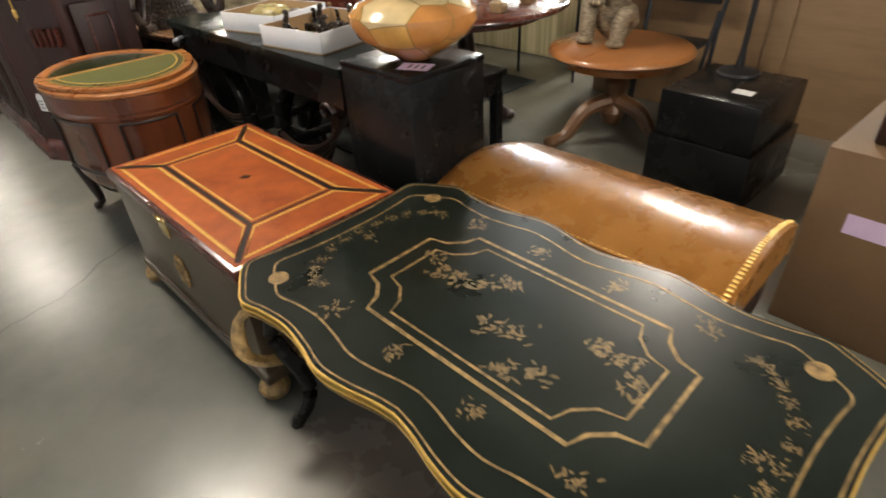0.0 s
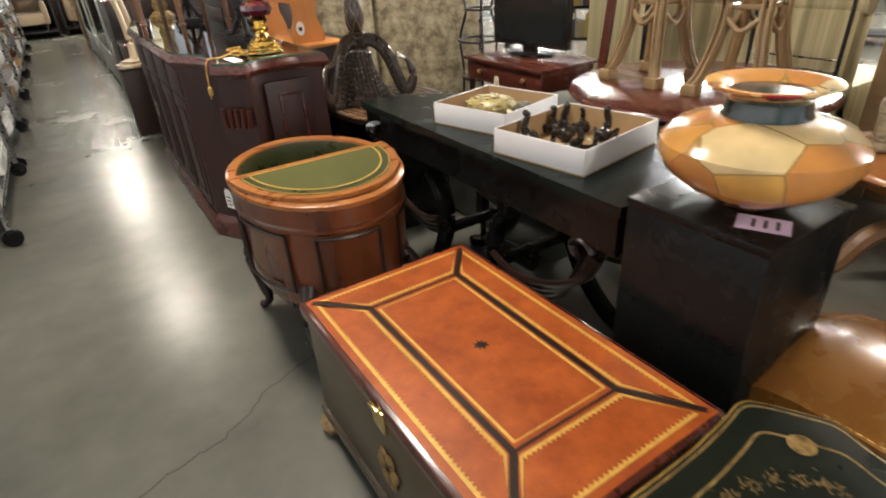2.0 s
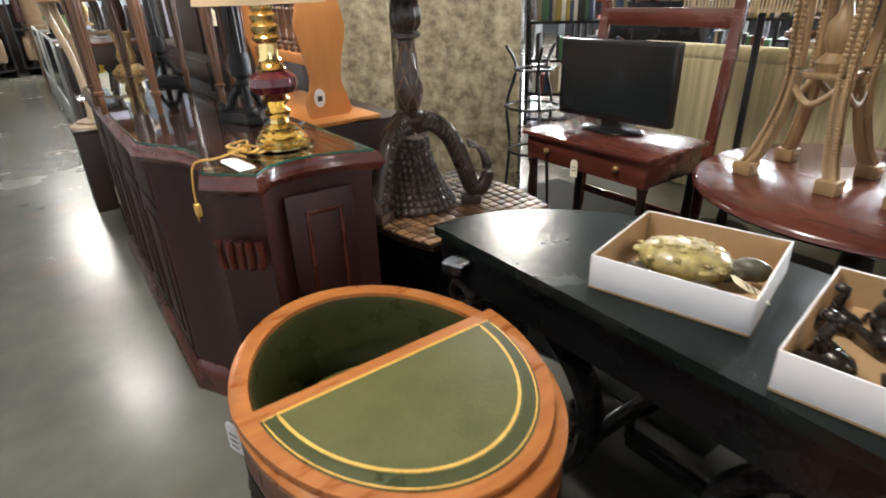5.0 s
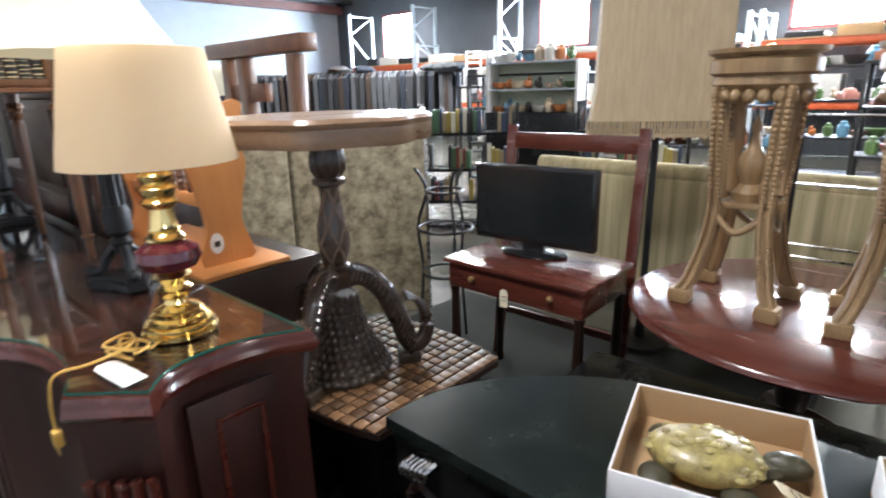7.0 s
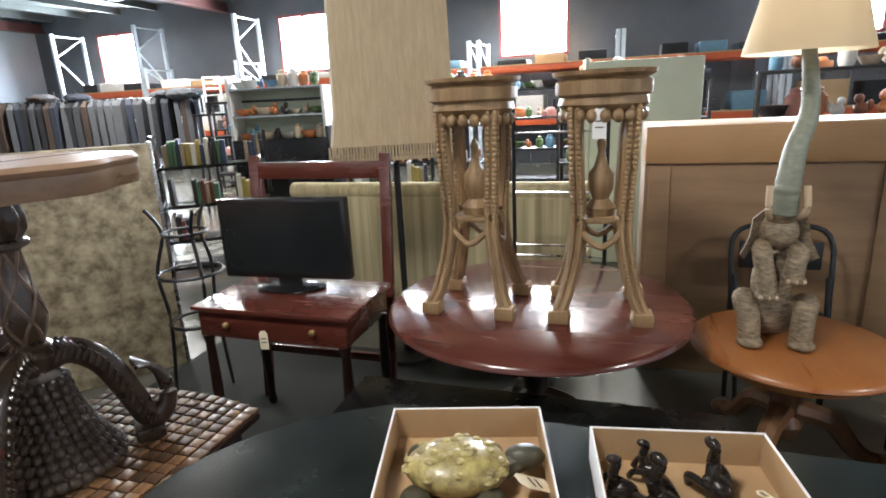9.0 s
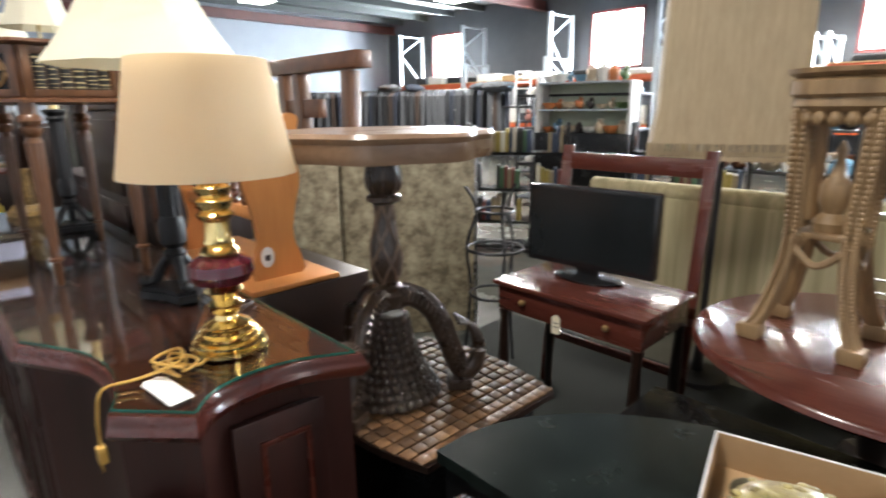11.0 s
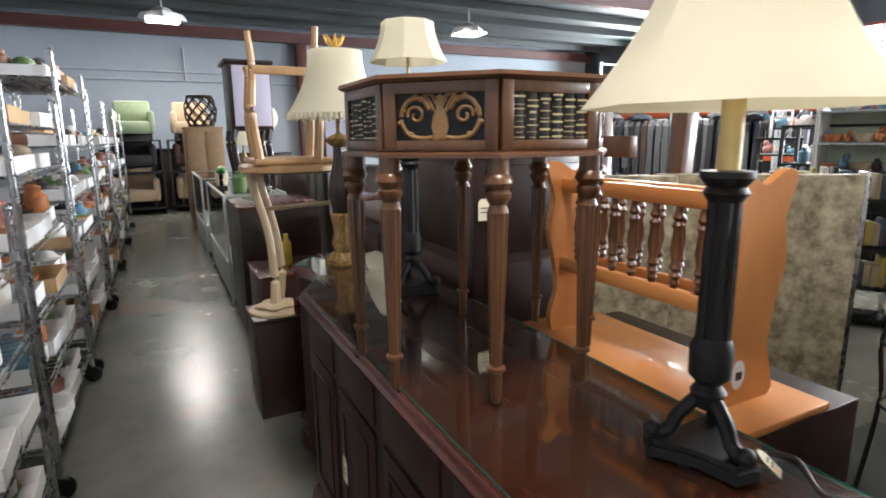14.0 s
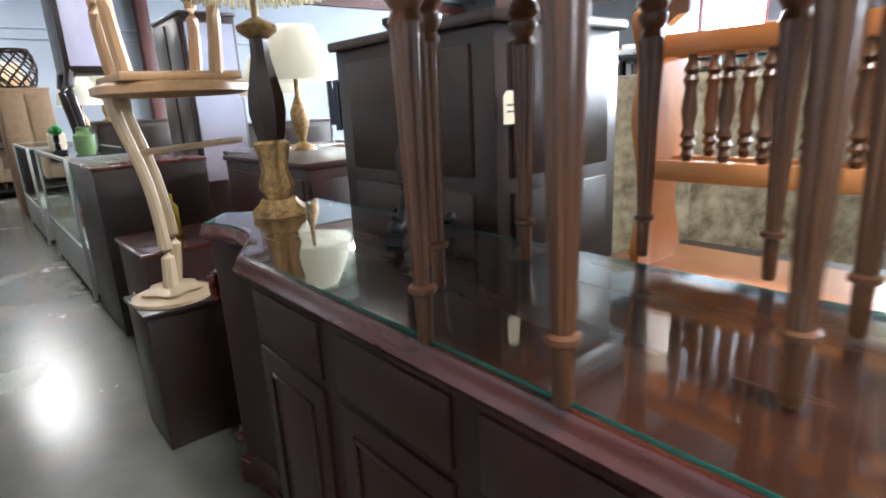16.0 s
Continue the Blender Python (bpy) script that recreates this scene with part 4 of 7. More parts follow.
    for s in (0, 1):
        f = (lambda y: y) if s == 0 else (lambda y: 2 * yc - y)
        p, q = (0.31, f(2.012)), (0.56, f(2.0))
        panel(p, q, "side_panel") if s == 0 else panel(q, p, "side_panel")
        bm = B()
        for k in range(5):
            ball(bm, (0.192, f(1.985) - 0.004, 0.74 - 0.0 * k), 0.01, 0.01, 0.01)
            tube(bm, [(0.15 + 0.02 * k, f(2.03 - 0.02 * k), 0.75), (0.15 + 0.02 * k, f(2.03 - 0.02 * k), 0.71), (0.155 + 0.018 * k, f(2.032 - 0.018 * k), 0.67)], 0.011, 8)
        part("fluted_corbel", bm, MAHOG, t)
        bm = B(); ball(bm, (0.2, f(1.988), 0.14), 0.05, 0.05, 0.025); ball(bm, (0.195, f(1.978), 0.15), 0.03, 0.03, 0.03)
        part("carved_foot", bm, MAHOG, t)


sideboard()
price_tag(pose(0.055, 3.495, 0.54, 0, 0, -90), 0.045, 0.085, PAPER, "manila tag hung on the sideboard door")
GT = 0.9252


def brass_lamp():
    t = thing("table_lamp", "polished brass table lamp with burgundy globe and cream drum shade", "lamp", (0.405, 2.16, GT))
    bm = B(); lathe(bm, [(0.072, 0), (0.078, 0.004), (0.078, 0.01), (0.068, 0.014), (0.073, 0.019), (0.073, 0.024), (0.062, 0.028), (0.066, 0.034), (0.054, 0.04), (0.057, 0.046), (0.046, 0.052), (0.047, 0.058), (0.026, 0.068), (0.022, 0.078), (0.03, 0.085), (0.036, 0.1), (0.022, 0.112), (0.03, 0.12), (0.04, 0.13), (0.03, 0.142)], 32)
    part("base", bm, BRASS, t)
    bm = B(); lathe(bm, [(0.03, 0.142), (0.054, 0.15), (0.066, 0.17), (0.062, 0.19), (0.036, 0.206)], 32)
    part("globe", bm, BURGUNDY, t, "glossy burgundy glazed globe")
    bm = B(); lathe(bm, [(0.034, 0.206), (0.04, 0.211), (0.036, 0.218), (0.026, 0.226), (0.03, 0.232), (0.026, 0.24), (0.024, 0.275), (0.034, 0.284), (0.036, 0.29), (0.028, 0.298), (0.034, 0.306), (0.036, 0.318), (0.026, 0.326), (0.032, 0.334), (0.034, 0.344), (0.024, 0.352), (0.03, 0.362), (0.03, 0.37), (0.012, 0.378), (0.006, 0.56)], 28)
    part("stem", bm, BRASS, t)
    bm = B()
    lathe(bm, [(0.166, 0.37), (0.125, 0.585)], 56, caps=False); lathe(bm, [(0.164, 0.371), (0.123, 0.584)], 56, caps=False)
    part("shade", bm, CREAM, t, "cream satin shade")
    bm = B()
    P = [(-0.06, -0.03, 0.006)]
    for k in range(14):
        P.append((-0.125 + 0.042 * math.cos(k * 1.75) * math.sin(k * 0.9 + 1), -0.055 + 0.045 * math.sin(k * 1.75), 0.008 + 0.0025 * k))
    P += [(-0.19, -0.045, 0.012), (-0.247, -0.03, 0.006), (-0.262, -0.03, -0.04), (-0.266, -0.032, -0.1)]
    tube(bm, smoothpath(P, 4), 0.0032, 6)
    cord = part("cord", bm, GOLD, t, "coiled gold lamp cord")
    bm = B(); box(bm, -0.274, -0.042, -0.135, -0.258, -0.022, -0.1, 0.003); box(bm, -0.27, -0.04, -0.15, -0.268, -0.036, -0.135); box(bm, -0.27, -0.028, -0.15, -0.268, -0.024, -0.135)
    part("plug", bm, GOLD, cord)


brass_lamp()
price_tag(pose(0.231, 2.105, GT + 0.008, -87, 0, 9), 0.045, 0.115, WHITEPAPER, "white tag lying on the glass top", 0)


def candlestick_lamp(m, label, bell=True, shade=WHITESHADE, r0=0.235, r1=0.09, zb=0.6, h=0.3):
    t = thing("candlestick_lamp", label, "lamp", m, "black candlestick lamps")
    bm = B(); tri = []
    for k in range(3):
        a = k * 2.094 + 0.4
        for d in (-0.24, 0.24):
            tri.append((0.1 * math.cos(a + d), 0.1 * math.sin(a + d)))
        tri.append((0.055 * math.cos(a + 1.047), 0.055 * math.sin(a + 1.047)))
    prism(bm, tri, 0, 0.02); prism(bm, [(x * 0.9, y * 0.9) for x, y in tri], 0.02, 0.03)
    part("base", bm, IRON, t)
    for k in range(3):
        a = k * 2.094 + 0.4
        bm = B(); tube(bm, smoothpath([(0.09 * math.cos(a), 0.09 * math.sin(a), 0.035), (0.06 * math.cos(a), 0.06 * math.sin(a), 0.045), (0.045 * math.cos(a), 0.045 * math.sin(a), 0.075), (0.015 * math.cos(a), 0.015 * math.sin(a), 0.11)]), 0.013)
        ball(bm, (0.088 * math.cos(a), 0.088 * math.sin(a), 0.042), 0.016)
        part("scroll_foot", bm, IRON, t)
    bm = B(); lathe(bm, [(0.018, 0.09), (0.03, 0.12), (0.02, 0.135), (0.034, 0.15), (0.036, 0.2), (0.028, 0.22)], 20)
    lathe(bm, [(0.028, 0.22), (0.026, 0.45)], 40, flute=10, depth=0.14)
    lathe(bm, [(0.026, 0.45), (0.036, 0.465), (0.03, 0.475), (0.042, 0.49), (0.042, 0.5), (0.02, 0.502)], 20)
    part("column", bm, IRON, t, "fluted black column")
    bm = B(); lathe(bm, [(0.018, 0.5), (0.018, 0.62), (0.006, 0.622), (0.005, zb + h - 0.02)], 16)
    part("candle_tube", bm, CANDLE, t)
    bm = B()
    for e in (0.0, 0.002):
        lathe(bm, [(r1 + (r0 - e - r1) * (1 - v) ** (1.7 if bell else 1.0), zb + h * v) for v in [i / 8 for i in range(9)]], 8 if bell else 40, caps=False)
    part("shade", bm, shade, t, "white cloth shade")
    return t


candlestick_lamp((0.455, 2.6, GT), "black fluted candlestick lamp with white bell shade, on the glass top")
price_tag(pose(0.5, 2.53, GT + 0.03, -50, 0, 30), 0.03, 0.05)
c2 = candlestick_lamp(pose(0.44, 3.83, GT, 0, 0, 60), "second black candlestick lamp with white faceted shade, behind the book table", True, WHITESHADE, 0.135, 0.09, 0.81, 0.13)
bm = B(); tube(bm, smoothpath([(0.52, 2.55, GT + 0.008), (0.56, 2.5, GT + 0.012), (0.5, 2.42, GT + 0.012), (0.56, 2.38, GT + 0.008), (0.48, 2.34, GT + 0.008)], 6), 0.005)
part("cord", bm, DARKBROWN, tagged(thing("lamp_cord", "brown twisted lamp cord lying on the glass", "cord"), ""))


def eagle_lamp(m):
    t = thing("table_lamp", "black and gilt baluster table lamp with fringed ivory bell shade", "lamp", m)
    bm = B(); lathe(bm, [(0.09, 0), (0.09, 0.02), (0.07, 0.035), (0.06, 0.05)], 6)
    part("base", bm, OLDGOLD, t)
    bm = B(); lathe(bm, [(0.04, 0.05), (0.055, 0.09), (0.04, 0.14), (0.05, 0.2), (0.055, 0.22), (0.042, 0.23)], 32, flute=8, depth=0.2)
    part("acanthus_cup", bm, OLDGOLD, t)
    bm = B(); lathe(bm, [(0.042, 0.23), (0.058, 0.31), (0.055, 0.36), (0.03, 0.47), (0.028, 0.52)], 8)
    part("baluster", bm, DARKBROWN, t)
    bm = B(); lathe(bm, [(0.028, 0.52), (0.055, 0.54), (0.06, 0.555), (0.03, 0.57), (0.01, 0.58), (0.008, 0.94)], 20)
    part("collar", bm, OLDGOLD, t)
    bm = B()
    for e in (0, 0.002):
        lathe(bm, [(0.115 + 0.1 * (1 - v) ** 2 - e, 0.66 + 0.26 * v) for v in [i / 8 for i in range(9)]], 24, caps=False)
    sh = part("shade", bm, WHITESHADE, t, "ivory bell shade")
    bm = B()
    for i in range(60):
        a = i * math.pi / 30
        box(bm, 0.213 * math.cos(a) - 0.006, 0.213 * math.sin(a) - 0.006, 0.635 + 0.006 * (i % 2), 0.213 * math.cos(a) + 0.006, 0.213 * math.sin(a) + 0.006, 0.662)
    part("fringe", bm, WHITESHADE, sh)
    bm = B()
    for k in range(7):
        a = k * 0.9
        tube(bm, [(0, 0, 0.93), (0.03 * math.cos(a), 0.03 * math.sin(a), 0.96), (0.045 * math.cos(a), 0.045 * math.sin(a), 0.985)], 0.008, 6, radii=[0.01, 0.009, 0.002])
    part("finial", bm, GOLD, t)


eagle_lamp((0.36, 4.42, GT))


def book_table():
    t = thing("book_table", "octagonal drum table with book spines, scroll panels and fluted legs", "table", (0.35, 3.215, GT))
    R, z0, z1 = 0.325, 0.515, 0.68
    V = [(R * math.cos(radians(22.5 + 45 * k)), R * math.sin(radians(22.5 + 45 * k))) for k in range(8)]
    sc = lambda k: [(x * k, y * k) for x, y in V]
    bm = B(); prism(bm, sc(0.95), z0 + 0.012, z1 - 0.014)
    part("drum", bm, WALNUT, t)
    bm = B(); loft(bm, [[(x, y, z) for x, y in sc(k)] for k, z in ((0.9, z1 - 0.016), (1.0, z1 - 0.014), (1.03, z1 - 0.008), (1.02, z1), (0.3, z1))])
    part("top", bm, WALNUT, t)
    bm = B(); loft(bm, [[(x, y, z) for x, y in sc(k)] for k, z in ((0.9, z0), (1.02, z0 + 0.002), (1.02, z0 + 0.01), (0.97, z0 + 0.016), (0.9, z0 + 0.018))])
    part("base_moulding", bm, WALNUT, t)
    for k in range(8):
        p, q = Vector(sc(0.95)[k]), Vector(sc(0.95)[(k + 1) % 8])
        u = (q - p).normalized()
        n = Vector((u.y, -u.x))
        L = (q - p).length
        m = Matrix.Translation((p.x, p.y, 0)) @ Matrix.Rotation(math.atan2(u.y, u.x), 4, "Z")
        f = B()
        for a, b, c, d in ((0, 0.026, z0 + 0.016, z1 - 0.016), (L - 0.026, L, z0 + 0.016, z1 - 0.016), (0.026, L - 0.026, z1 - 0.038, z1 - 0.016), (0.026, L - 0.026, z0 + 0.016, z0 + 0.036)):
            box(f, a, -0.012, c, b, 0.003, d, 0.001, m)
        fr = part("facet_frame", f, WALNUT_Z, t)
        if k % 2 == 0:
            bm = B(); box(bm, 0.022, -0.004, z0 + 0.034, L - 0.022, 0.003, z1 - 0.034, 0, m)
            part("black_panel", bm, BLACKWOOD, t)
            cz = (z0 + z1) / 2
            g = B()
            lathe(g, [(0.004, -0.047), (0.016, -0.045), (0.012, -0.04), (0.018, -0.02), (0.014, 0.004), (0.007, 0.018), (0.016, 0.034), (0.003, 0.042)], 12, sy=0.1)
            bmesh.ops.transform(g, matrix=m @ Matrix.Translation((L / 2, -0.0045, cz)), verts=g.verts)
            part("inlaid_urn", g, INLAY, t, "tan inlaid urn")
            for s in (-1, 1):
                g = B()
                curves = (([(0.014, -0.04), (0.04, -0.042), (0.066, -0.034), (0.08, -0.012), (0.078, 0.014), (0.06, 0.034), (0.036, 0.034), (0.022, 0.016)], 0.0052),
                          ([(0.068 - 0.0 * q, 0.0) if q == 0 else (0.05 + (0.02 - 0.0013 * q) * math.cos(q * 0.6), 0.002 + (0.02 - 0.0013 * q) * math.sin(q * 0.6)) for q in range(13)], 0.0036),
                          ([(0.012, 0.01), (0.022, 0.03), (0.034, 0.044), (0.018, 0.042), (0.006, 0.03)], 0.004))
                for pts, rad in curves:
                    P = smoothpath([(L / 2 + s * x, -0.0045, cz + z) for x, z in pts], 4)
                    tube(g, [m @ v for v in P], rad, 6)
                    if rad > 0.005:
                        for q in range(3, len(P), 3):
                            o = P[q] + Vector((s * 0.006 * math.cos(q), 0, 0.006 * math.sin(q * 1.3)))
                            ball(g, m @ o, 0.0052, 0.0052, 0.0052, 6)
                part("inlaid_scroll", g, INLAY, t, "tan inlaid leaf scroll")
        else:
            nb = 6
            w = (L - 0.052) / nb
            for i in range(nb):
                x = 0.026 + w * (i + 0.5)
                bm = B()
                prism(bm, [(x + w * 0.48 * math.cos(a), 0.004 - 0.012 * math.sin(a)) for a in [math.pi * j / 8 for j in range(9)]], z0 + 0.035, z1 - 0.035, m)
                bk = part("book_spine", bm, BOOKCOL[5], t, "dark leather book spine")
                g = B()
                rb = random.Random(k * 10 + i)
                z = z0 + 0.04
                while z < z1 - 0.042:
                    hh = rb.choice((0.001, 0.002, 0.0038))
                    ww = w * rb.choice((0.4, 0.4, 0.22))
                    box(g, x - ww, -0.0098, z, x + ww, -0.0072, z + hh, 0, m)
                    z += hh + rb.uniform(0.005, 0.013)
                part("gilt_bands", g, SPINEGILT, bk)
    for k in range(8):
        x, y = V[k][0] * 0.93, V[k][1] * 0.93
        bm = B()
        lathe(bm, [(0.009, 0), (0.011, 0.004), (0.0125, 0.07), (0.019, 0.075), (0.019, 0.082), (0.013, 0.085)], 20, (x, y))
        lathe(bm, [(0.013, 0.085), (0.0225, 0.41)], 40, (x, y), flute=10, depth=0.16)
        lathe(bm, [(0.0225, 0.41), (0.017, 0.425), (0.026, 0.44), (0.026, 0.45), (0.02, 0.455), (0.03, 0.468), (0.027, 0.48), (0.022, 0.485), (0.022, 0.517)], 20, (x, y))
        part("fluted_leg", bm, WALNUT_Z, t)


book_table()


# ---- pine spindle rack and what carries it ----
def pine_rack():
    t = thing("side_cabinet", "dark stained low cabinet carrying a pine rack", "cabinet", (0, 0, 0))
    bm = B(); box(bm, 0.68, 2.68, 0, 1.15, 3.5, 0.83, 0.005)
    part("body", bm, DARKBROWN, t)
    t = thing("pine_rack", "orange pine rack with turned spindles and shaped ends", "rack", (0, 0, 0))
    bm = B(); box(bm, 0.69, 2.68, 0.831, 1.02, 3.52, 0.851, 0.004)
    part("base_board", bm, PINE_Y, t)
    for y in (2.79, 3.42):
        pr = [(0, 0), (0.17, 0), (0.175, 0.06), (0.15, 0.14), (0.165, 0.24), (0.19, 0.34), (0.17, 0.44), (0.2, 0.53), (0.17, 0.555), (0.13, 0.54), (0.085, 0.52), (0.04, 0.54), (0.0, 0.555), (-0.03, 0.53), (0.0, 0.44), (-0.02, 0.34), (0.005, 0.24), (0.02, 0.14), (-0.005, 0.06)]
        P = [(p.x, p.y) for p in smoothpath([(a, b, 0) for a, b in pr + pr[:1]], 3)][:-1]
        bm = B(); prism(bm, [(x, -z) for x, z in P], -0.011, 0.011, Matrix.Translation((0.755, y, 0.851)) @ Matrix.Rotation(radians(-90), 4, "X"))
        part("end_board", bm, PINE, t)
    for x in (0.79, 0.89):
        for z in (1.075, 1.33):
            bm = B(); box(bm, x - 0.012, 2.8, z - 0.022, x + 0.012, 3.41, z + 0.022, 0.004)
            part("rail", bm, PINE_Y, t)
        for k in range(7):
            y = 2.89 + k * 0.0735
            bm = B(); lathe(bm, [(0.008, 1.095), (0.013, 1.11), (0.009, 1.12), (0.016, 1.13), (0.01, 1.14), (0.016, 1.15), (0.011, 1.165), (0.017, 1.2), (0.011, 1.245), (0.016, 1.26), (0.01, 1.27), (0.016, 1.28), (0.009, 1.295), (0.009, 1.31)], 12, (x, y))
            part("spindle", bm, WALNUT_Z, t)
    s = thing("sticker", "white oval sticker on the pine end board", "sticker", (0.80, 2.775, 0.93))
    bm = B(); lathe(bm, [(0.024, 0), (0.024, 0.001)], 24, sy=1.5)
    bmesh.ops.transform(bm, matrix=pose(0, 0, 0, 90), verts=bm.verts)
    part("paper", bm, WHITEPAPER, s)
    bm = B(); box(bm, -0.01, -0.003, -0.012, 0.01, -0.0015, 0.008)
    part("print", bm, INK, s)


pine_rack()


# ---- tall dark cabinet behind ----
t = thing("tall_cabinet", "tall dark mahogany cabinet with panelled side", "cabinet", (0, 0, 0))
bm = B(); box(bm, 0.66, 3.76, 0, 1.2, 4.5, 1.42, 0.005); box(bm, 0.64, 3.74, 1.42, 1.22, 4.52, 1.45, 0.008)
part("body", bm, DARKBROWN, t)
for z0, z1 in ((0.5, 1.0), (1.04, 1.38)):
    bm = B(); box(bm, 0.72, 3.75, z0, 1.14, 3.762, z1, 0.005); box(bm, 0.648, 3.84, z0, 0.662, 4.42, z1, 0.005)
    part("panel", bm, DARKBROWN, t)
price_tag(pose(0.69, 3.735, 1.26, 0, 0, 0), 0.05, 0.08, PAPER, "yellow paper tag on the dark cabinet")


# ---- mosaic table base and carved octagonal pedestal table ----
def mosaic_stand():
    t = thing("mosaic_stand", "low black stand topped with brown coconut-shell mosaic", "stand", (0.955, 2.155, 0))
    bm = B(); box(bm, -0.215, -0.235, 0, 0.215, 0.235, 0.6, 0.004)
    part("base", bm, BLACKWOOD, t)
    bow = lambda y: 0.245 + 0.05 * (1 - (y / 0.28) ** 2)
    rim = [-0.28 + 0.04 * k for k in range(15)]
    bm = B(); prism(bm, [(bow(y), y) for y in rim] + [(-bow(y), y) for y in rim[::-1]], 0.6, 0.618)
    top = part("top", bm, DARKBROWN, t)
    mesh = None
    n, w = 15, 0.0375
    rr = random.Random(6)
    for i in range(n):
        for j in range(n - 1):
            if mesh is None:
                bm = B(); box(bm, -w * 0.46, -w * 0.46, 0, w * 0.46, w * 0.46, 0.007, 0.003)
                ob = part("tile", bm, COCO, top)
                mesh = ob.data
            else:
                ob = new("tile", mesh)
                ob.parent = top
            y = -0.275 + (j + 0.5) * 0.0392
            ob.location = ((-1 + 2 * (i + 0.5) / n) * bow(y), y, 0.6185 + rr.uniform(0, 0.001))
            ob.rotation_euler = (rr.uniform(-0.03, 0.03), rr.uniform(-0.03, 0.03), rr.uniform(-0.05, 0.05))


def pedestal_table():
    t = thing("pedestal_table", "dark carved pedestal table with scaly serpent feet and scalloped pale top", "table", (0.87, 2.21, 0.626))
    n = 64
    O = lambda k, z: [((0.275 + 0.012 * math.cos(8 * a)) * k * math.cos(a), (0.275 + 0.012 * math.cos(8 * a)) * k * math.sin(a), z) for a in [2 * math.pi * i / n for i in range(n)]]
    bm = B(); loft(bm, [O(0.9, 0.67), O(0.985, 0.672), O(1.0, 0.69), O(0.99, 0.715), O(1.0, 0.718), O(1.01, 0.728), O(0.98, 0.738), O(0.3, 0.738)])
    part("tabletop", bm, wood("worn_tabletop", (0.3, 0.2, 0.13), (0.17, 0.1, 0.06), 0.3, 0.2, along=0), t, "worn brown scalloped top")
    bm = B(); lathe(bm, [(0.04, 0.26), (0.05, 0.285), (0.05, 0.297), (0.036, 0.305), (0.042, 0.318), (0.032, 0.328)], 28)
    part("collar", bm, CARVED, t)
    shape = [(0.03, 0.328), (0.04, 0.36), (0.044, 0.395), (0.04, 0.43), (0.03, 0.475), (0.024, 0.52), (0.026, 0.545)]
    bm = B(); lathe(bm, shape, 32)
    part("column", bm, CARVED, t, "carved diamond-pattern column")
    rad = lambda z: next(a[0] + (b[0] - a[0]) * (z - a[1]) / (b[1] - a[1]) for a, b in zip(shape, shape[1:]) if a[1] <= z <= b[1])
    for s in (1, -1):
        for k in range(5):
            w0 = k * 1.2566
            P = []
            for q in range(15):
                z = 0.33 + 0.214 * q / 14
                a = w0 + s * 2.4 * q / 14
                P.append((rad(z) * math.cos(a), rad(z) * math.sin(a), z))
            bm = B(); tube(bm, P, 0.0045, 5)
            part("lattice_rib", bm, OLDIVORY, t, "worn pale carved rib")
    bm = B(); lathe(bm, [(0.026, 0.545), (0.046, 0.555), (0.046, 0.566), (0.036, 0.572)], 28)
    part("ring", bm, CARVED, t)
    bm = B(); lathe(bm, [(0.036, 0.572), (0.05, 0.592), (0.052, 0.62), (0.044, 0.655), (0.04, 0.672)], 48, flute=10, depth=0.16)
    part("tulip_capital", bm, CARVED, t)
    for k in range(3):
        a = radians(-38 + 120 * k)
        turn = Matrix.Rotation(a, 4, "Z")
        P = smoothpath([(0.01, 0, 0.275), (0.07, 0, 0.285), (0.13, 0, 0.235), (0.175, 0, 0.13), (0.205, 0, 0.055), (0.24, 0, 0.06), (0.258, 0, 0.11), (0.245, 0, 0.17), (0.225, 0, 0.195)], 5)
        n = len(P)
        rr = [0.034 - 0.008 * i / n if i < n * 0.55 else max(0.009, 0.03 - 0.05 * (i / n - 0.55)) for i in range(n)]
        bm = B(); tube(bm, [turn @ p for p in P], 0.04, 12, 0.75, radii=rr)
        foot = part("dolphin_leg", bm, CARVED, t)
        bm = B()
        for i in range(1, int(n * 0.55)):
            for sd in (-1, 1):
                tube(bm, [turn @ (P[i] + Vector((-0.01, sd * rr[i] * 0.35, rr[i] * 0.92))), turn @ (P[i] + Vector((0.004, sd * rr[i] * 0.72, rr[i] * 0.5))), turn @ (P[i] + Vector((-0.004, sd * rr[i] * 0.78, -rr[i] * 0.3)))], 0.006, 5)
        part("carved_ribbing", bm, CARVED, foot)
        bm = B(); box(bm, 0.165, -0.034, -0.001, 0.235, 0.034, 0.034, 0.008, turn)
        part("snout_block", bm, CARVED, foot)
        bm = B()
        for q in range(7):
            w = (q - 3) * 0.32
            tip = P[-1] + Vector((-0.02 - 0.02 * math.cos(w), 0.045 * math.sin(w), 0.028 * math.cos(w)))
            tube(bm, [turn @ P[-1], turn @ tip], 0.007, 6, radii=[0.008, 0.005])
        part("shell_tail", bm, CARVED, foot)
    # scaly skirt between the legs
    skirt = lambda v: (0.05 + 0.09 * v ** 1.8, 0.23 * (1 - v) + 0.004)
    bm = B(); lathe(bm, [skirt(q / 8) for q in range(9)], 32)
    body = part("scaly_skirt", bm, CARVED, t, "carved overlapping scales")
    bm = B(); ball(bm, (0.12, 0, 0), 0.55, 0.42, 0.6, 8)
    first = part("scale", bm, CARVED, body)
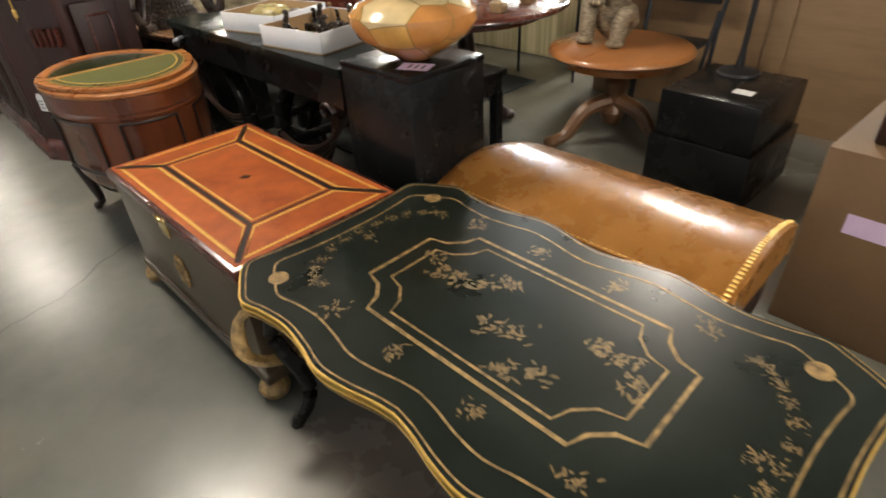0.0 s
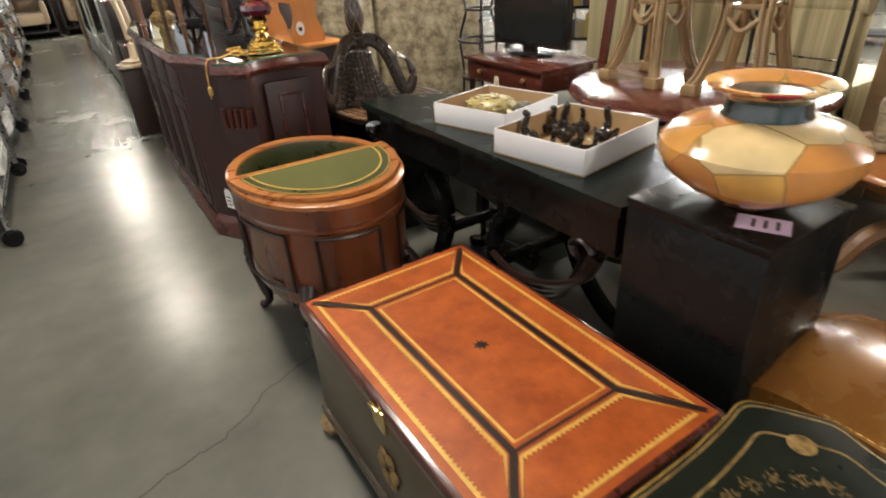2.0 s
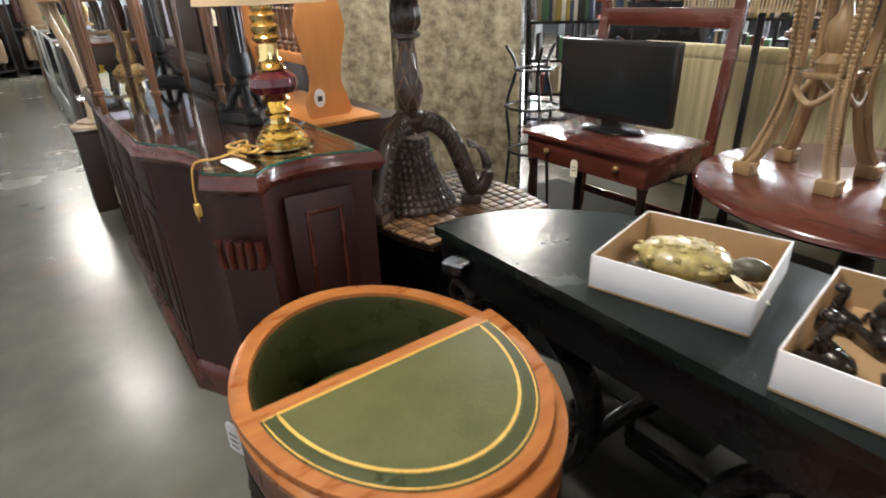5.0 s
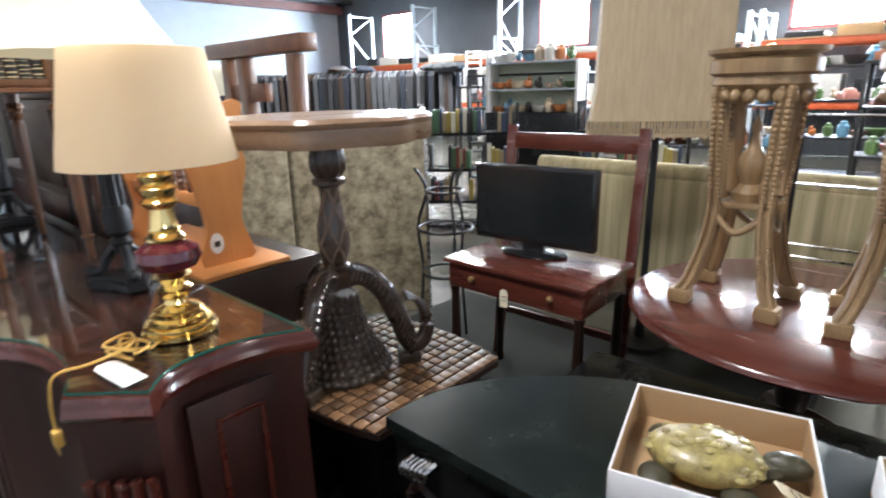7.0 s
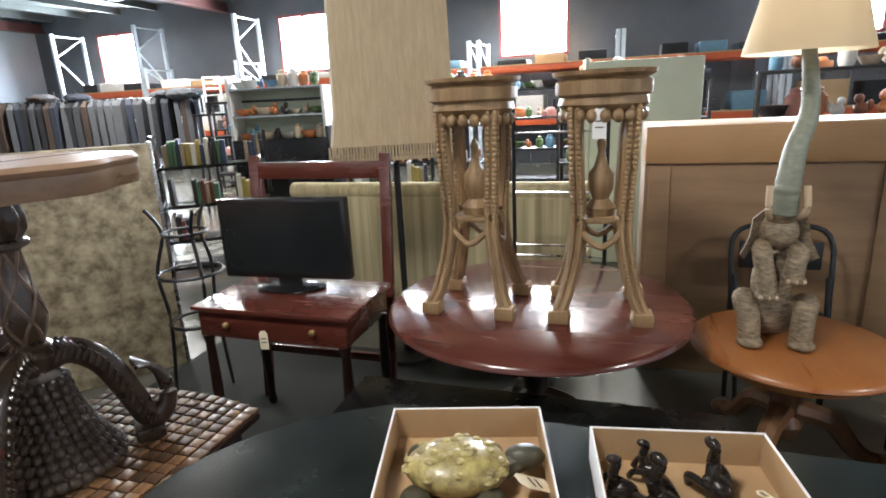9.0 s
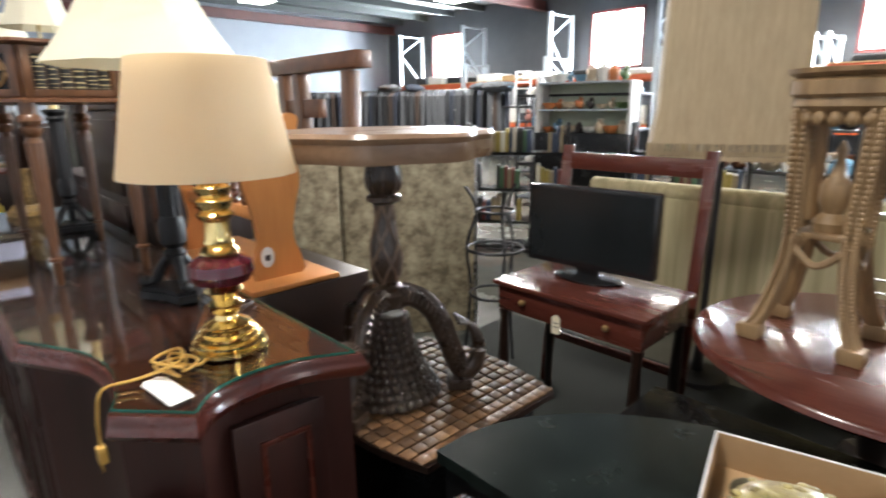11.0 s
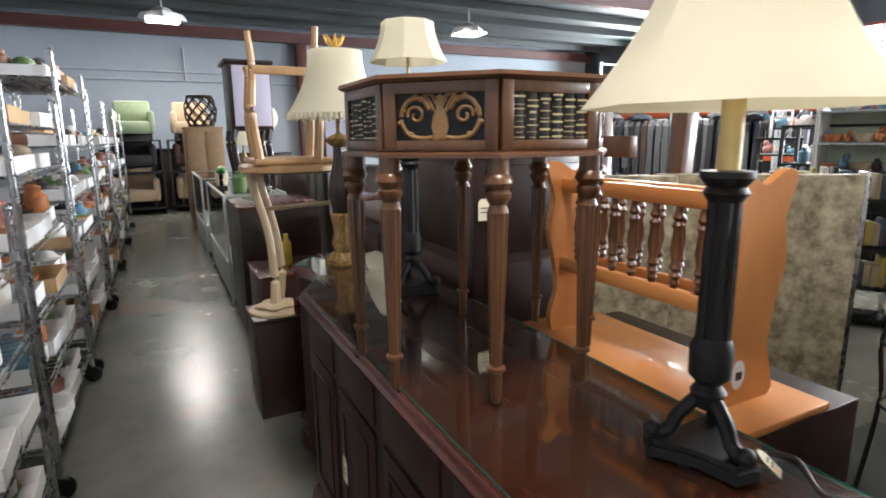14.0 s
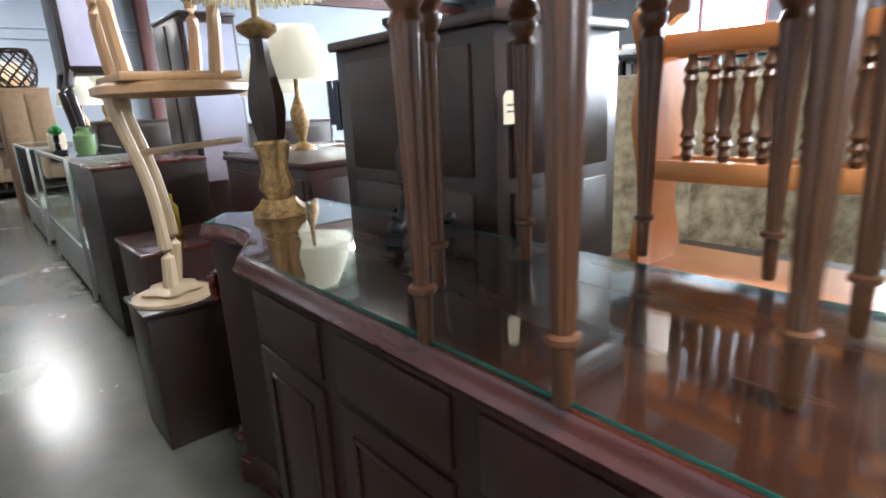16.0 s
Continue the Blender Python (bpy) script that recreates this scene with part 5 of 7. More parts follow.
    for row in range(11):
        v = 0.04 + 0.092 * row
        r, z = skirt(v)
        count = 14 + row * 2
        for q in range(count):
            a = 2 * math.pi * (q + 0.5 * (row % 2)) / count
            if row == 0 and q == 0:
                ob = first
            else:
                ob = new("scale", first.data); ob.parent = body
            ob.location = (r * math.cos(a), r * math.sin(a), z)
            ob.rotation_euler = (0, radians(-28 - 18 * v), a)
            w = 2 * math.pi * r / count * 1.25
            ob.scale = (0.018, w * 1.1, 0.024)


mosaic_stand()
pedestal_table()


# ---- television on its small table ----
def television():
    t = thing("side_table", "small reddish side table carrying a television", "table", (1.98, 2.24, 0))
    bm = B(); box(bm, -0.22, -0.36, 0.655, 0.22, 0.36, 0.675, 0.005)
    part("top", bm, CHERRY, t)
    bm = B(); box(bm, -0.2, -0.34, 0.54, 0.2, 0.34, 0.655, 0.003)
    part("drawer_case", bm, CHERRY, t)
    for x in (-0.18, 0.18):
        for y in (-0.32, 0.32):
            bm = B(); lathe(bm, [(0.014, 0), (0.022, 0.03), (0.016, 0.06), (0.024, 0.3), (0.018, 0.5), (0.026, 0.54)], 12, (x, y))
            part("leg", bm, DARKBROWN, t)
    for y in (-0.2, 0.2):
        bm = B(); ball(bm, (-0.212, y, 0.6), 0.014)
        part("knob", bm, OLDGOLD, t)
    t = thing("television", "flat black television switched off, on the small table", "television", pose(2.06, 2.3, 0.676, 0, 0, 4))
    bm = B(); box(bm, -0.035, -0.3, 0.05, 0.02, 0.3, 0.405, 0.008)
    part("housing", bm, TVPLASTIC, t)
    bm = B(); box(bm, -0.0375, -0.282, 0.075, -0.0352, 0.282, 0.39)
    part("screen", bm, SCREEN, t)
    bm = B(); lathe(bm, [(0.16, 0.0), (0.165, 0.008), (0.14, 0.016), (0.03, 0.02)], 32, sx=0.6); box(bm, -0.02, -0.05, 0.015, 0.01, 0.05, 0.06)
    part("stand", bm, TVPLASTIC, t)
    price_tag(pose(1.75, 2.25, 0.6, 0, 0, -80), 0.035, 0.08)
    t = thing("folding_rack", "reddish wooden folding rack standing behind the television", "rack", (0, 0, 0))
    for y in (1.93, 2.62):
        bm = B(); box(bm, -0.015, -0.025, 0, 0.015, 0.025, 1.24, 0.004, Matrix.Translation((2.22, y, 0)) @ Matrix.Rotation(radians(6), 4, "Y"))
        part("post", bm, CHERRY, t)
    bm = B(); box(bm, 2.33, 1.92, 1.12, 2.352, 2.63, 1.2, 0.004)
    part("top_rail", bm, CHERRY, t)
    bm = B(); box(bm, 2.24, 1.93, 0.25, 2.26, 2.62, 0.29, 0.004)
    part("low_rail", bm, CHERRY, t)


television()


def round_table(m, R, H, material, label, legs):
    t = thing("round_table", label, "table", m)
    bm = B(); lathe(bm, [(R - 0.05, H - 0.04), (R - 0.012, H - 0.036), (R, H - 0.025), (R - 0.004, H - 0.012), (R - 0.02, H), (0.02, H)], 64)
    part("tabletop", bm, material, t)
    bm = B(); lathe(bm, [(R * 0.75, H - 0.09), (R * 0.75, H - 0.04)], 48)
    part("apron", bm, material, t)
    bm = B(); lathe(bm, [(0.05, 0.1), (0.07, 0.16), (0.045, 0.2), (0.06, 0.32), (0.04, H - 0.16), (0.09, H - 0.1), (0.1, H - 0.085)], 20)
    part("column", bm, legs, t)
    for k in range(3):
        a = k * 2.094 + 2.6
        c, s = math.cos(a), math.sin(a)
        bm = B(); P = smoothpath([(0.03 * c, 0.03 * s, 0.22), (0.16 * c, 0.16 * s, 0.18), (0.26 * c, 0.26 * s, 0.06), (0.33 * c, 0.33 * s, 0.035)])
        tube(bm, P, 0.03, 8, radii=[0.045 - 0.018 * i / len(P) for i in range(len(P))])
        ball(bm, (0.34 * c, 0.34 * s, 0.03), 0.045, 0.045, 0.03)
        part("claw_foot", bm, legs, t)


round_table((2.16, 1.23, 0), 0.6, 0.645, CHERRY, "large round mahogany table carrying two carved stands", DARKBROWN)
round_table((2.27, 0.27, 0), 0.36, 0.5, OAKTOP, "round honey-oak table carrying an elephant lamp", wood("oak_pedestal", (0.2, 0.1, 0.045), (0.1, 0.045, 0.02), 0.4, along=2))


def carved_stand(m):
    t = thing("carved_stand", "tall carved oak plant stand with four splayed legs", "stand", m, "carved stands")
    bm = B(); lathe(bm, [(0.1, 0.73), (0.13, 0.74), (0.155, 0.765), (0.15, 0.79), (0.165, 0.8), (0.165, 0.84), (0.15, 0.85), (0.175, 0.862), (0.178, 0.876), (0.02, 0.877)], 48, flute=24, depth=0.03)
    part("top", bm, OAK, t)
    bm = B()
    for k in range(20):
        a = k * math.pi / 10
        ball(bm, (0.135 * math.cos(a), 0.135 * math.sin(a), 0.728), 0.02, 0.02, 0.024, 8)
    part("scalloped_frieze", bm, OAK, t)
    for sx in (-1, 1):
        for sy in (-1, 1):
            bm = B()
            P = smoothpath([(sx * 0.09, sy * 0.09, 0.75), (sx * 0.083, sy * 0.083, 0.55), (sx * 0.075, sy * 0.075, 0.36), (sx * 0.085, sy * 0.085, 0.24), (sx * 0.115, sy * 0.115, 0.1), (sx * 0.145, sy * 0.145, 0.03)])
            tube(bm, P, 0.023, 8)
            for i in range(0, len(P) - 1):
                for e in (0.0, 0.5):
                    o = P[i].lerp(P[i + 1], e)
                    ball(bm, o + Vector((sx * 0.021, sy * 0.021, 0)), 0.01, 0.01, 0.011, 6)
                    ball(bm, o + Vector((sx * 0.025, -sy * 0.004, 0)), 0.008, 0.009, 0.010, 6)
                    ball(bm, o + Vector((-sx * 0.004, sy * 0.025, 0)), 0.009, 0.008, 0.010, 6)
            leg = part("leg", bm, OAK, t)
            bm = B(); box(bm, sx * 0.145 - 0.035, sy * 0.145 - 0.035, 0, sx * 0.145 + 0.035, sy * 0.145 + 0.035, 0.05, 0.006); box(bm, sx * 0.145 - 0.025, sy * 0.145 - 0.039, 0.012, sx * 0.145 + 0.025, sy * 0.145 + 0.039, 0.036, 0.004)
            part("block_foot", bm, OAK, leg)
    bm = B(); box(bm, -0.08, -0.08, 0.35, 0.08, 0.08, 0.37, 0.005)
    part("shelf", bm, OAK, t)
    bm = B(); lathe(bm, [(0.05, 0.37), (0.055, 0.4), (0.03, 0.43), (0.045, 0.47), (0.045, 0.52), (0.025, 0.55), (0.012, 0.6), (0.018, 0.63), (0.004, 0.66)], 20)
    part("urn", bm, OAK, t)
    for a, b in (((-1, -1), (1, -1)), ((-1, -1), (-1, 1)), ((1, 1), (1, -1)), ((1, 1), (-1, 1))):
        bm = B(); tube(bm, smoothpath([(a[0] * 0.085, a[1] * 0.085, 0.34), ((a[0] + b[0]) * 0.05, (a[1] + b[1]) * 0.05, 0.27), (b[0] * 0.085, b[1] * 0.085, 0.34)]), 0.012)
        part("swag", bm, OAK, t)
    return t


carved_stand(pose(2.1, 1.45, 0.645, 0, 0, -3))
carved_stand(pose(2.11, 0.985, 0.645, 0, 0, 5))
price_tag(pose(1.97, 0.99, 1.4, 0, 0, -90), 0.045, 0.1, WHITEPAPER, "white tag hanging on the carved stand")


def elephant_lamp():
    t = thing("elephant_lamp", "resin lamp of seated elephants with raised trunk and cream shade", "lamp", (2.31, 0.35, 0.5))
    bm = B()
    ball(bm, (0.03, 0, 0.1), 0.1, 0.1, 0.1, 20); ball(bm, (0.02, 0, 0.22), 0.07, 0.07, 0.12, 20); ball(bm, (-0.005, 0, 0.42), 0.07, 0.066, 0.07, 20); ball(bm, (-0.02, 0, 0.5), 0.058, 0.055, 0.06, 16)
    body = part("elephant_body", bm, ELEPHANT, t)
    for s, knee, hand in ((-1, 0.19, 0.265), (1, 0.2, 0.2)):
        bm = B()
        tube(bm, smoothpath([(0.03, s * 0.08, 0.1), (-0.05, s * 0.105, knee - 0.03), (-0.09, s * 0.09, 0.11), (-0.1, s * 0.085, 0.015)]), 0.04, 12, radii=None)
        ball(bm, (-0.115, s * 0.085, 0.02), 0.05, 0.046, 0.021)
        part("hind_leg", bm, ELEPHANT, body)
        bm = B()
        tube(bm, smoothpath([(0.0, s * 0.045, 0.36), (-0.06, s * 0.06, 0.35), (-0.09, s * 0.045, hand + 0.06), (-0.1, s * 0.04, hand)]), 0.034, 12)
        ball(bm, (-0.105, s * 0.04, hand), 0.042, 0.04, 0.019)
        part("fore_leg", bm, ELEPHANT, body)
        for lo, c in ((0.02, (-0.15, s * 0.085)), (hand, (-0.138, s * 0.04))):
            bm = B()
            for k in (-1, 0, 1):
                ball(bm, (c[0] + abs(k) * 0.006, c[1] + k * 0.024, lo), 0.009, 0.01, 0.009, 8)
            part("toenails", bm, BLEACHED, body)
        bm = B()
        edge = [(0.0, 0.05, 0.5), (-0.02, 0.09, 0.47), (-0.03, 0.1, 0.4), (-0.045, 0.13, 0.335), (-0.02, 0.11, 0.31), (0.0, 0.075, 0.36), (0.0, 0.05, 0.42)]
        loft(bm, [[(x + d, s * y, z) for x, y, z in edge] for d in (0.0, 0.012)])
        part("ear", bm, ELEPHANT, body)
        bm = B(); tube(bm, smoothpath([(-0.05, s * 0.045, 0.48), (-0.085, s * 0.06, 0.52), (-0.07, s * 0.058, 0.6)]), 0.012, 8, radii=None)
        part("tusk", bm, BLEACHED, body)
    P = smoothpath([(-0.04, 0, 0.5), (-0.055, 0.0, 0.6), (-0.02, -0.02, 0.72), (0.02, -0.06, 0.84), (0.03, -0.055, 0.96), (0.03, -0.035, 1.09)], 8)
    bm = B(); tube(bm, P, 0.04, 14, radii=[(0.05 - 0.028 * i / len(P)) * (1.0 if i % 2 else 0.93) for i in range(len(P))])
    part("raised_trunk", bm, ELEGREEN, t)
    bm = B(); lathe(bm, [(0.2, 1.05), (0.13, 1.33)], 40, (0.03, -0.03), caps=False)
    part("shade", bm, CREAM, t)


elephant_lamp()

# black stacked boxes with a lamp stem, cardboard carton, wood panels
t = thing("black_plinth", "low black stacked plinth with a white price card", "plinth", pose(1.88, -0.56, 0, 0, 0, -2))
bm = B(); box(bm, 0, 0, 0.0, 0.52, 0.44, 0.25, 0.004)
part("lower_box", bm, BLACKWOOD, t)
bm = B(); box(bm, 0.015, 0.015, 0.252, 0.505, 0.425, 0.45, 0.004)
part("upper_box", bm, BLACKWOOD, t)
c = thing("price_card", "white price card lying on the black plinth", "card", (2.05, -0.42, 0.4515))
bm = B(); box(bm, -0.03, -0.04, 0, 0.03, 0.04, 0.001)
part("card", bm, WHITEPAPER, c)
t = thing("iron_lamp_stem", "slim black iron floor lamp stem with round foot", "lamp", (2.3, -0.3, 0.451))
bm = B(); lathe(bm, [(0.09, 0), (0.085, 0.012), (0.02, 0.03), (0.012, 0.1), (0.012, 1.1)], 20)
part("stem", bm, IRON, t)
t = thing("cardboard_carton", "brown cardboard carton with lilac lot slip", "carton", pose(1.28, -1.68, 0, 0, 0, -3))
bm = B(); box(bm, 0, 0, 0.0, 0.62, 0.8, 0.59, 0.004)
# Kraft brown is darkened to carry the shadow over the carton.
part("carton_body", bm, mat("shaded_kraft_card", (0.17, 0.095, 0.042), (0.12, 0.065, 0.03), 0.7, scale=5, bump=0.1), t)
bm = B(); box(bm, -0.0015, 0.5, 0.36, -0.0004, 0.7, 0.42)
part("slip", bm, LILAC, t)
t = thing("antique_trunk", "dark wooden case with brass strap resting on the carton", "case", pose(1.36, -1.66, 0.591, 0, 0, -3))
bm = B(); box(bm, 0, 0, 0, 0.5, 0.7, 0.14, 0.01)
part("case_body", bm, DARKBROWN, t)
bm = B(); box(bm, -0.002, 0.1, 0.06, 0.502, 0.14, 0.143, 0.003)
part("strap", bm, OLDGOLD, t)

t = thing("wood_panel_cabinet", "large pale wood-grain cabinet back with wide top rail", "cabinet", pose(2.95, -2.3, 0, 0, 0, 0))
bm = B(); box(bm, 0, 0, 0, 0.5, 3.1, 1.1, 0.004)
part("body", bm, BEIGEWOOD, t)
bm = B(); box(bm, -0.02, 0, 1.1, 0.52, 3.1, 1.28, 0.006)
part("top_rail", bm, wood("tan_rail", (0.4, 0.24, 0.11), (0.33, 0.19, 0.085), 0.5, along=1), t)
for y in (1.0, 2.0, 2.98):
    bm = B(); box(bm, -0.015, y, 0, 0.0, y + 0.1, 1.09, 0.003)
    part("stile", bm, BEIGEWOOD, t)
t = thing("folding_chair", "dark metal folding chair leaning beside the panel", "chair", (2.72, 0.2, 0))
bm = B(); tube(bm, smoothpath([(0.0, -0.2, 0), (0.05, -0.2, 0.5), (0.12, -0.19, 0.78), (0.13, 0, 0.82), (0.12, 0.19, 0.78), (0.05, 0.2, 0.5), (0, 0.2, 0)]), 0.012)
part("tube_frame", bm, CHAIRBACK, t)
bm = B(); box(bm, 0.1, -0.17, 0.62, 0.12, 0.17, 0.75, 0.008)
part("backrest", bm, CHAIRBACK, t)
bm = B(); box(bm, -0.12, -0.17, 0.43, 0.1, 0.17, 0.45, 0.008)
part("seat", bm, CHAIRBACK, t)
bm = B(); tube(bm, [(-0.11, -0.17, 0.0), (0.06, -0.19, 0.6)], 0.011)
part("front_leg", bm, CHAIRBACK, t)
bm = B(); tube(bm, [(-0.11, 0.17, 0.0), (0.06, 0.19, 0.6)], 0.011)
part("front_leg", bm, CHAIRBACK, t)

t = thing("metal_rack", "slim dark metal rack with thin bars behind the round table", "rack", (2.98, 0, 0))
for y in (0.98, 1.46):
    bm = B(); tube(bm, [(0, y, 0), (0, y, 1.55)], 0.011, 8)
    part("post", bm, IRON, t)
for z in (0.54, 0.6, 0.66, 0.95, 1.265):
    bm = B(); tube(bm, [(0, 0.98, z), (0, 1.46, z)], 0.006, 6)
    part("bar", bm, CHROME, t)

# fringed cloth lamp
t = thing("floor_lamp", "tall floor lamp with cream woven rectangular shade and open fringe", "lamp", (2.82, 2.07, 0))
bm = B(); lathe(bm, [(0.16, 0), (0.15, 0.03), (0.03, 0.05), (0.018, 0.2), (0.018, 1.3), (0.01, 1.95)], 16)
part("pole", bm, IRON, t)
A = radians(27)
bm = B()
rr = lambda k, z: [(k * (0.3 * x * math.cos(A + 1.57) + 0.13 * y * math.cos(A)), k * (0.3 * x * math.sin(A + 1.57) + 0.13 * y * math.sin(A)), z) for x, y in ((-1, -1), (-0.5, -1.05), (0, -1.08), (0.5, -1.05), (1, -1), (1.05, 0), (1, 1), (0, 1.08), (-1, 1), (-1.05, 0))]
loft(bm, [rr(1.08, 1.24), rr(1.0, 1.4), rr(0.97, 1.8), rr(0.95, 2.05)], caps=False)
sh = part("shade", bm, WICKER, t, "cream ribbed cloth shade")
for k in range(46):
    u = -1.05 + 2.1 * k / 45
    for y, nm in ((-1.07, "fringe_tassel"), (1.07, "fringe_tassel")):
        if k % 2 and y > 0:
            continue
        px, py = 1.08 * (0.3 * u * math.cos(A + 1.57) + 0.13 * y * math.cos(A)), 1.08 * (0.3 * u * math.sin(A + 1.57) + 0.13 * y * math.sin(A))
        bm = B(); box(bm, px - 0.004, py - 0.004, 1.17 - 0.015 * (k % 3 == 0), px + 0.004, py + 0.004, 1.245)
        part(nm, bm, WICKER, sh)
bm = B(); loft(bm, [rr(1.09, 1.165), rr(1.09, 1.185)], caps=False)
part("fringe_band", bm, WICKER, sh)

t = thing("striped_sofa", "cream striped sofa with rolled back", "sofa", pose(3.5, 2.1, 0, 0, 0, 0))
bm = B(); box(bm, -0.1, -1.0, 0.0, 0.75, 1.0, 0.42, 0.04)
part("seat", bm, STRIPE, t)
bm = B(); box(bm, -0.12, -1.0, 0.0, 0.06, 1.0, 0.86, 0.03)
part("backrest", bm, STRIPE, t)
bm = B(); tube(bm, [(-0.06, -1.02, 0.88), (-0.06, 1.02, 0.88)], 0.06, 14)
part("rolled_top", bm, STRIPE, t)

# mottled upright panel
a, b = Vector((1.75, 3.9, 0)), Vector((2.45, 3.35, 0))
u = (b - a).normalized()
m = Matrix.Translation(a) @ Matrix.Rotation(math.atan2(u.y, u.x), 4, "Z")
t = thing("mottled_panel", "tall grey-beige mottled stone-pattern panel standing upright", "panel", m)
bm = B(); box(bm, 0, 0, 0, 0.9, 0.07, 1.3, 0.012)
part("board", bm, STONE, t)
bm = B(); box(bm, 0.885, -0.006, 0, 0.905, 0.076, 1.31, 0.004)
part("metal_edge", bm, CHROME, t)
t = thing("mottled_panel", "second grey-beige mottled panel behind the pine rack", "panel", pose(1.3, 4.1, 0, 0, 0, -38))
bm = B(); box(bm, -0.2, 0, 0, 0.55, 0.07, 1.3, 0.012)
part("board", bm, STONE, t)

t = thing("iron_plant_stand", "black wrought iron stand with curled rings", "stand", (2.12, 2.9, 0))
for k, (r, z) in enumerate(((0.13, 0.45), (0.15, 0.7), (0.1, 0.9))):
    bm = B(); tube(bm, [(r * math.cos(i * 0.3), r * math.sin(i * 0.3), z) for i in range(22)], 0.008, 6)
    part("ring", bm, IRON, t)
for k in range(3):
    w = k * 2.094
    bm = B(); tube(bm, smoothpath([(0.17 * math.cos(w), 0.17 * math.sin(w), 0), (0.13 * math.cos(w), 0.13 * math.sin(w), 0.45), (0.15 * math.cos(w), 0.15 * math.sin(w), 0.7), (0.1 * math.cos(w), 0.1 * math.sin(w), 0.9), (0.16 * math.cos(w), 0.16 * math.sin(w), 1.02)]), 0.009, 6)
    part("leg", bm, IRON, t)


# ---- chair stack, pot and cases along the aisle ----
t = thing("dark_stand", "plain dark brown square stand beside the sideboard", "stand", (0.15, 5.04, 0))
bm = B(); box(bm, -0.14, -0.15, 0, 0.15, 0.15, 0.535, 0.004)
part("body", bm, DARKBROWN, t)
bm = B(); box(bm, -0.15, -0.16, 0.5355, 0.16, 0.16, 0.5555, 0.004)
part("top", bm, DARKBROWN, t)
t = thing("bleached_table", "bleached carved side table with curved legs on a dark stand", "table", (0.15, 5.04, 0.556))
bm = B(); lathe(bm, [(0.15, 0), (0.15, 0.012), (0.13, 0.02)], 28); lathe(bm, [(0.1, 0.02), (0.12, 0.035), (0.07, 0.05)], 28, flute=5, depth=0.25)
part("foot_plate", bm, BLEACHED, t)
for dx, dy in ((-0.02, -0.03), (0.03, 0.04)):
    bm = B(); P = smoothpath([(dx * 0.6, dy, 0.03), (dx + 0.015, dy, 0.2), (dx - 0.005, dy, 0.45), (dx - 0.06, dy, 0.68), (dx - 0.07, dy, 0.76)])
    tube(bm, P, 0.024, 8, radii=[0.03 - 0.01 * math.sin(3 * i / len(P)) for i in range(len(P))])
    part("leg", bm, BLEACHED, t)
bm = B(); tube(bm, [(-0.02, 0.02, 0.56), (0.34, -0.04, 0.58)], 0.012)
part("stretcher", bm, BLEACHED, t)
bm = B(); lathe(bm, [(0.24, 0.755), (0.27, 0.765), (0.27, 0.79), (0.25, 0.8), (0.02, 0.8)], 48, (0.12, -0.02), flute=8, depth=0.05)
part("tabletop", bm, BLONDE, t)
t = thing("blonde_chair", "blonde wooden chair upside down with legs in the air", "chair", (0.26, 5.02, 1.357))
bm = B(); box(bm, -0.2, -0.2, 0.0, 0.2, 0.2, 0.03, 0.01)
part("seat", bm, BLONDE, t)
for x, y, z in ((-0.18, -0.16, 0.62), (0.12, -0.18, 0.66), (-0.15, 0.17, 0.5), (0.16, 0.16, 0.5)):
    bm = B(); P = smoothpath([(x * 0.95, y, 0.02), (x * 1.08, y * 1.05, 0.25), (x * 0.98, y, 0.45), (x * 1.05, y * 1.1, z)])
    tube(bm, P, 0.018, 8, radii=[0.026 - 0.012 * i / len(P) for i in range(len(P))])
    part("leg", bm, BLONDE, t)
bm = B(); box(bm, -0.18, -0.18, 0.43, 0.14, -0.155, 0.47, 0.004)
part("rail", bm, BLONDE, t)
t = thing("low_cabinet", "small brown cabinet with papers on top", "cabinet", (0.12, 5.32, 0))
bm = B(); box(bm, 0, 0, 0, 0.55, 0.5, 0.66, 0.004)
part("body", bm, MAHOG_Z, t)
bm = B(); box(bm, -0.01, -0.01, 0.66, 0.56, 0.51, 0.68, 0.004)
part("top", bm, CHERRY, t)
bm = B(); ball(bm, (-0.012, 0.25, 0.45), 0.012)
part("knob", bm, BRASS, t)
t = thing("brown_cabinet", "dark brown cabinet beside the glass case", "cabinet", (0.14, 6.3, 0))
bm = B(); box(bm, 0, 0, 0, 0.6, 0.75, 0.97, 0.004)
part("body", bm, DARKBROWN, t)
bm = B(); box(bm, -0.01, -0.01, 0.97, 0.61, 0.76, 0.99, 0.004)
part("top", bm, MAHOG, t)
t = thing("yellow_bottle", "yellow plastic polish bottle", "bottle", (0.33, 5.6, 0.681))
bm = B(); lathe(bm, [(0.03, 0), (0.032, 0.01), (0.032, 0.14), (0.014, 0.165), (0.014, 0.18)], 16)
part("bottle_body", bm, YELLOW, t)
bm = B(); lathe(bm, [(0.016, 0.18), (0.016, 0.2)], 12)
part("cap", bm, YELLOW, t)


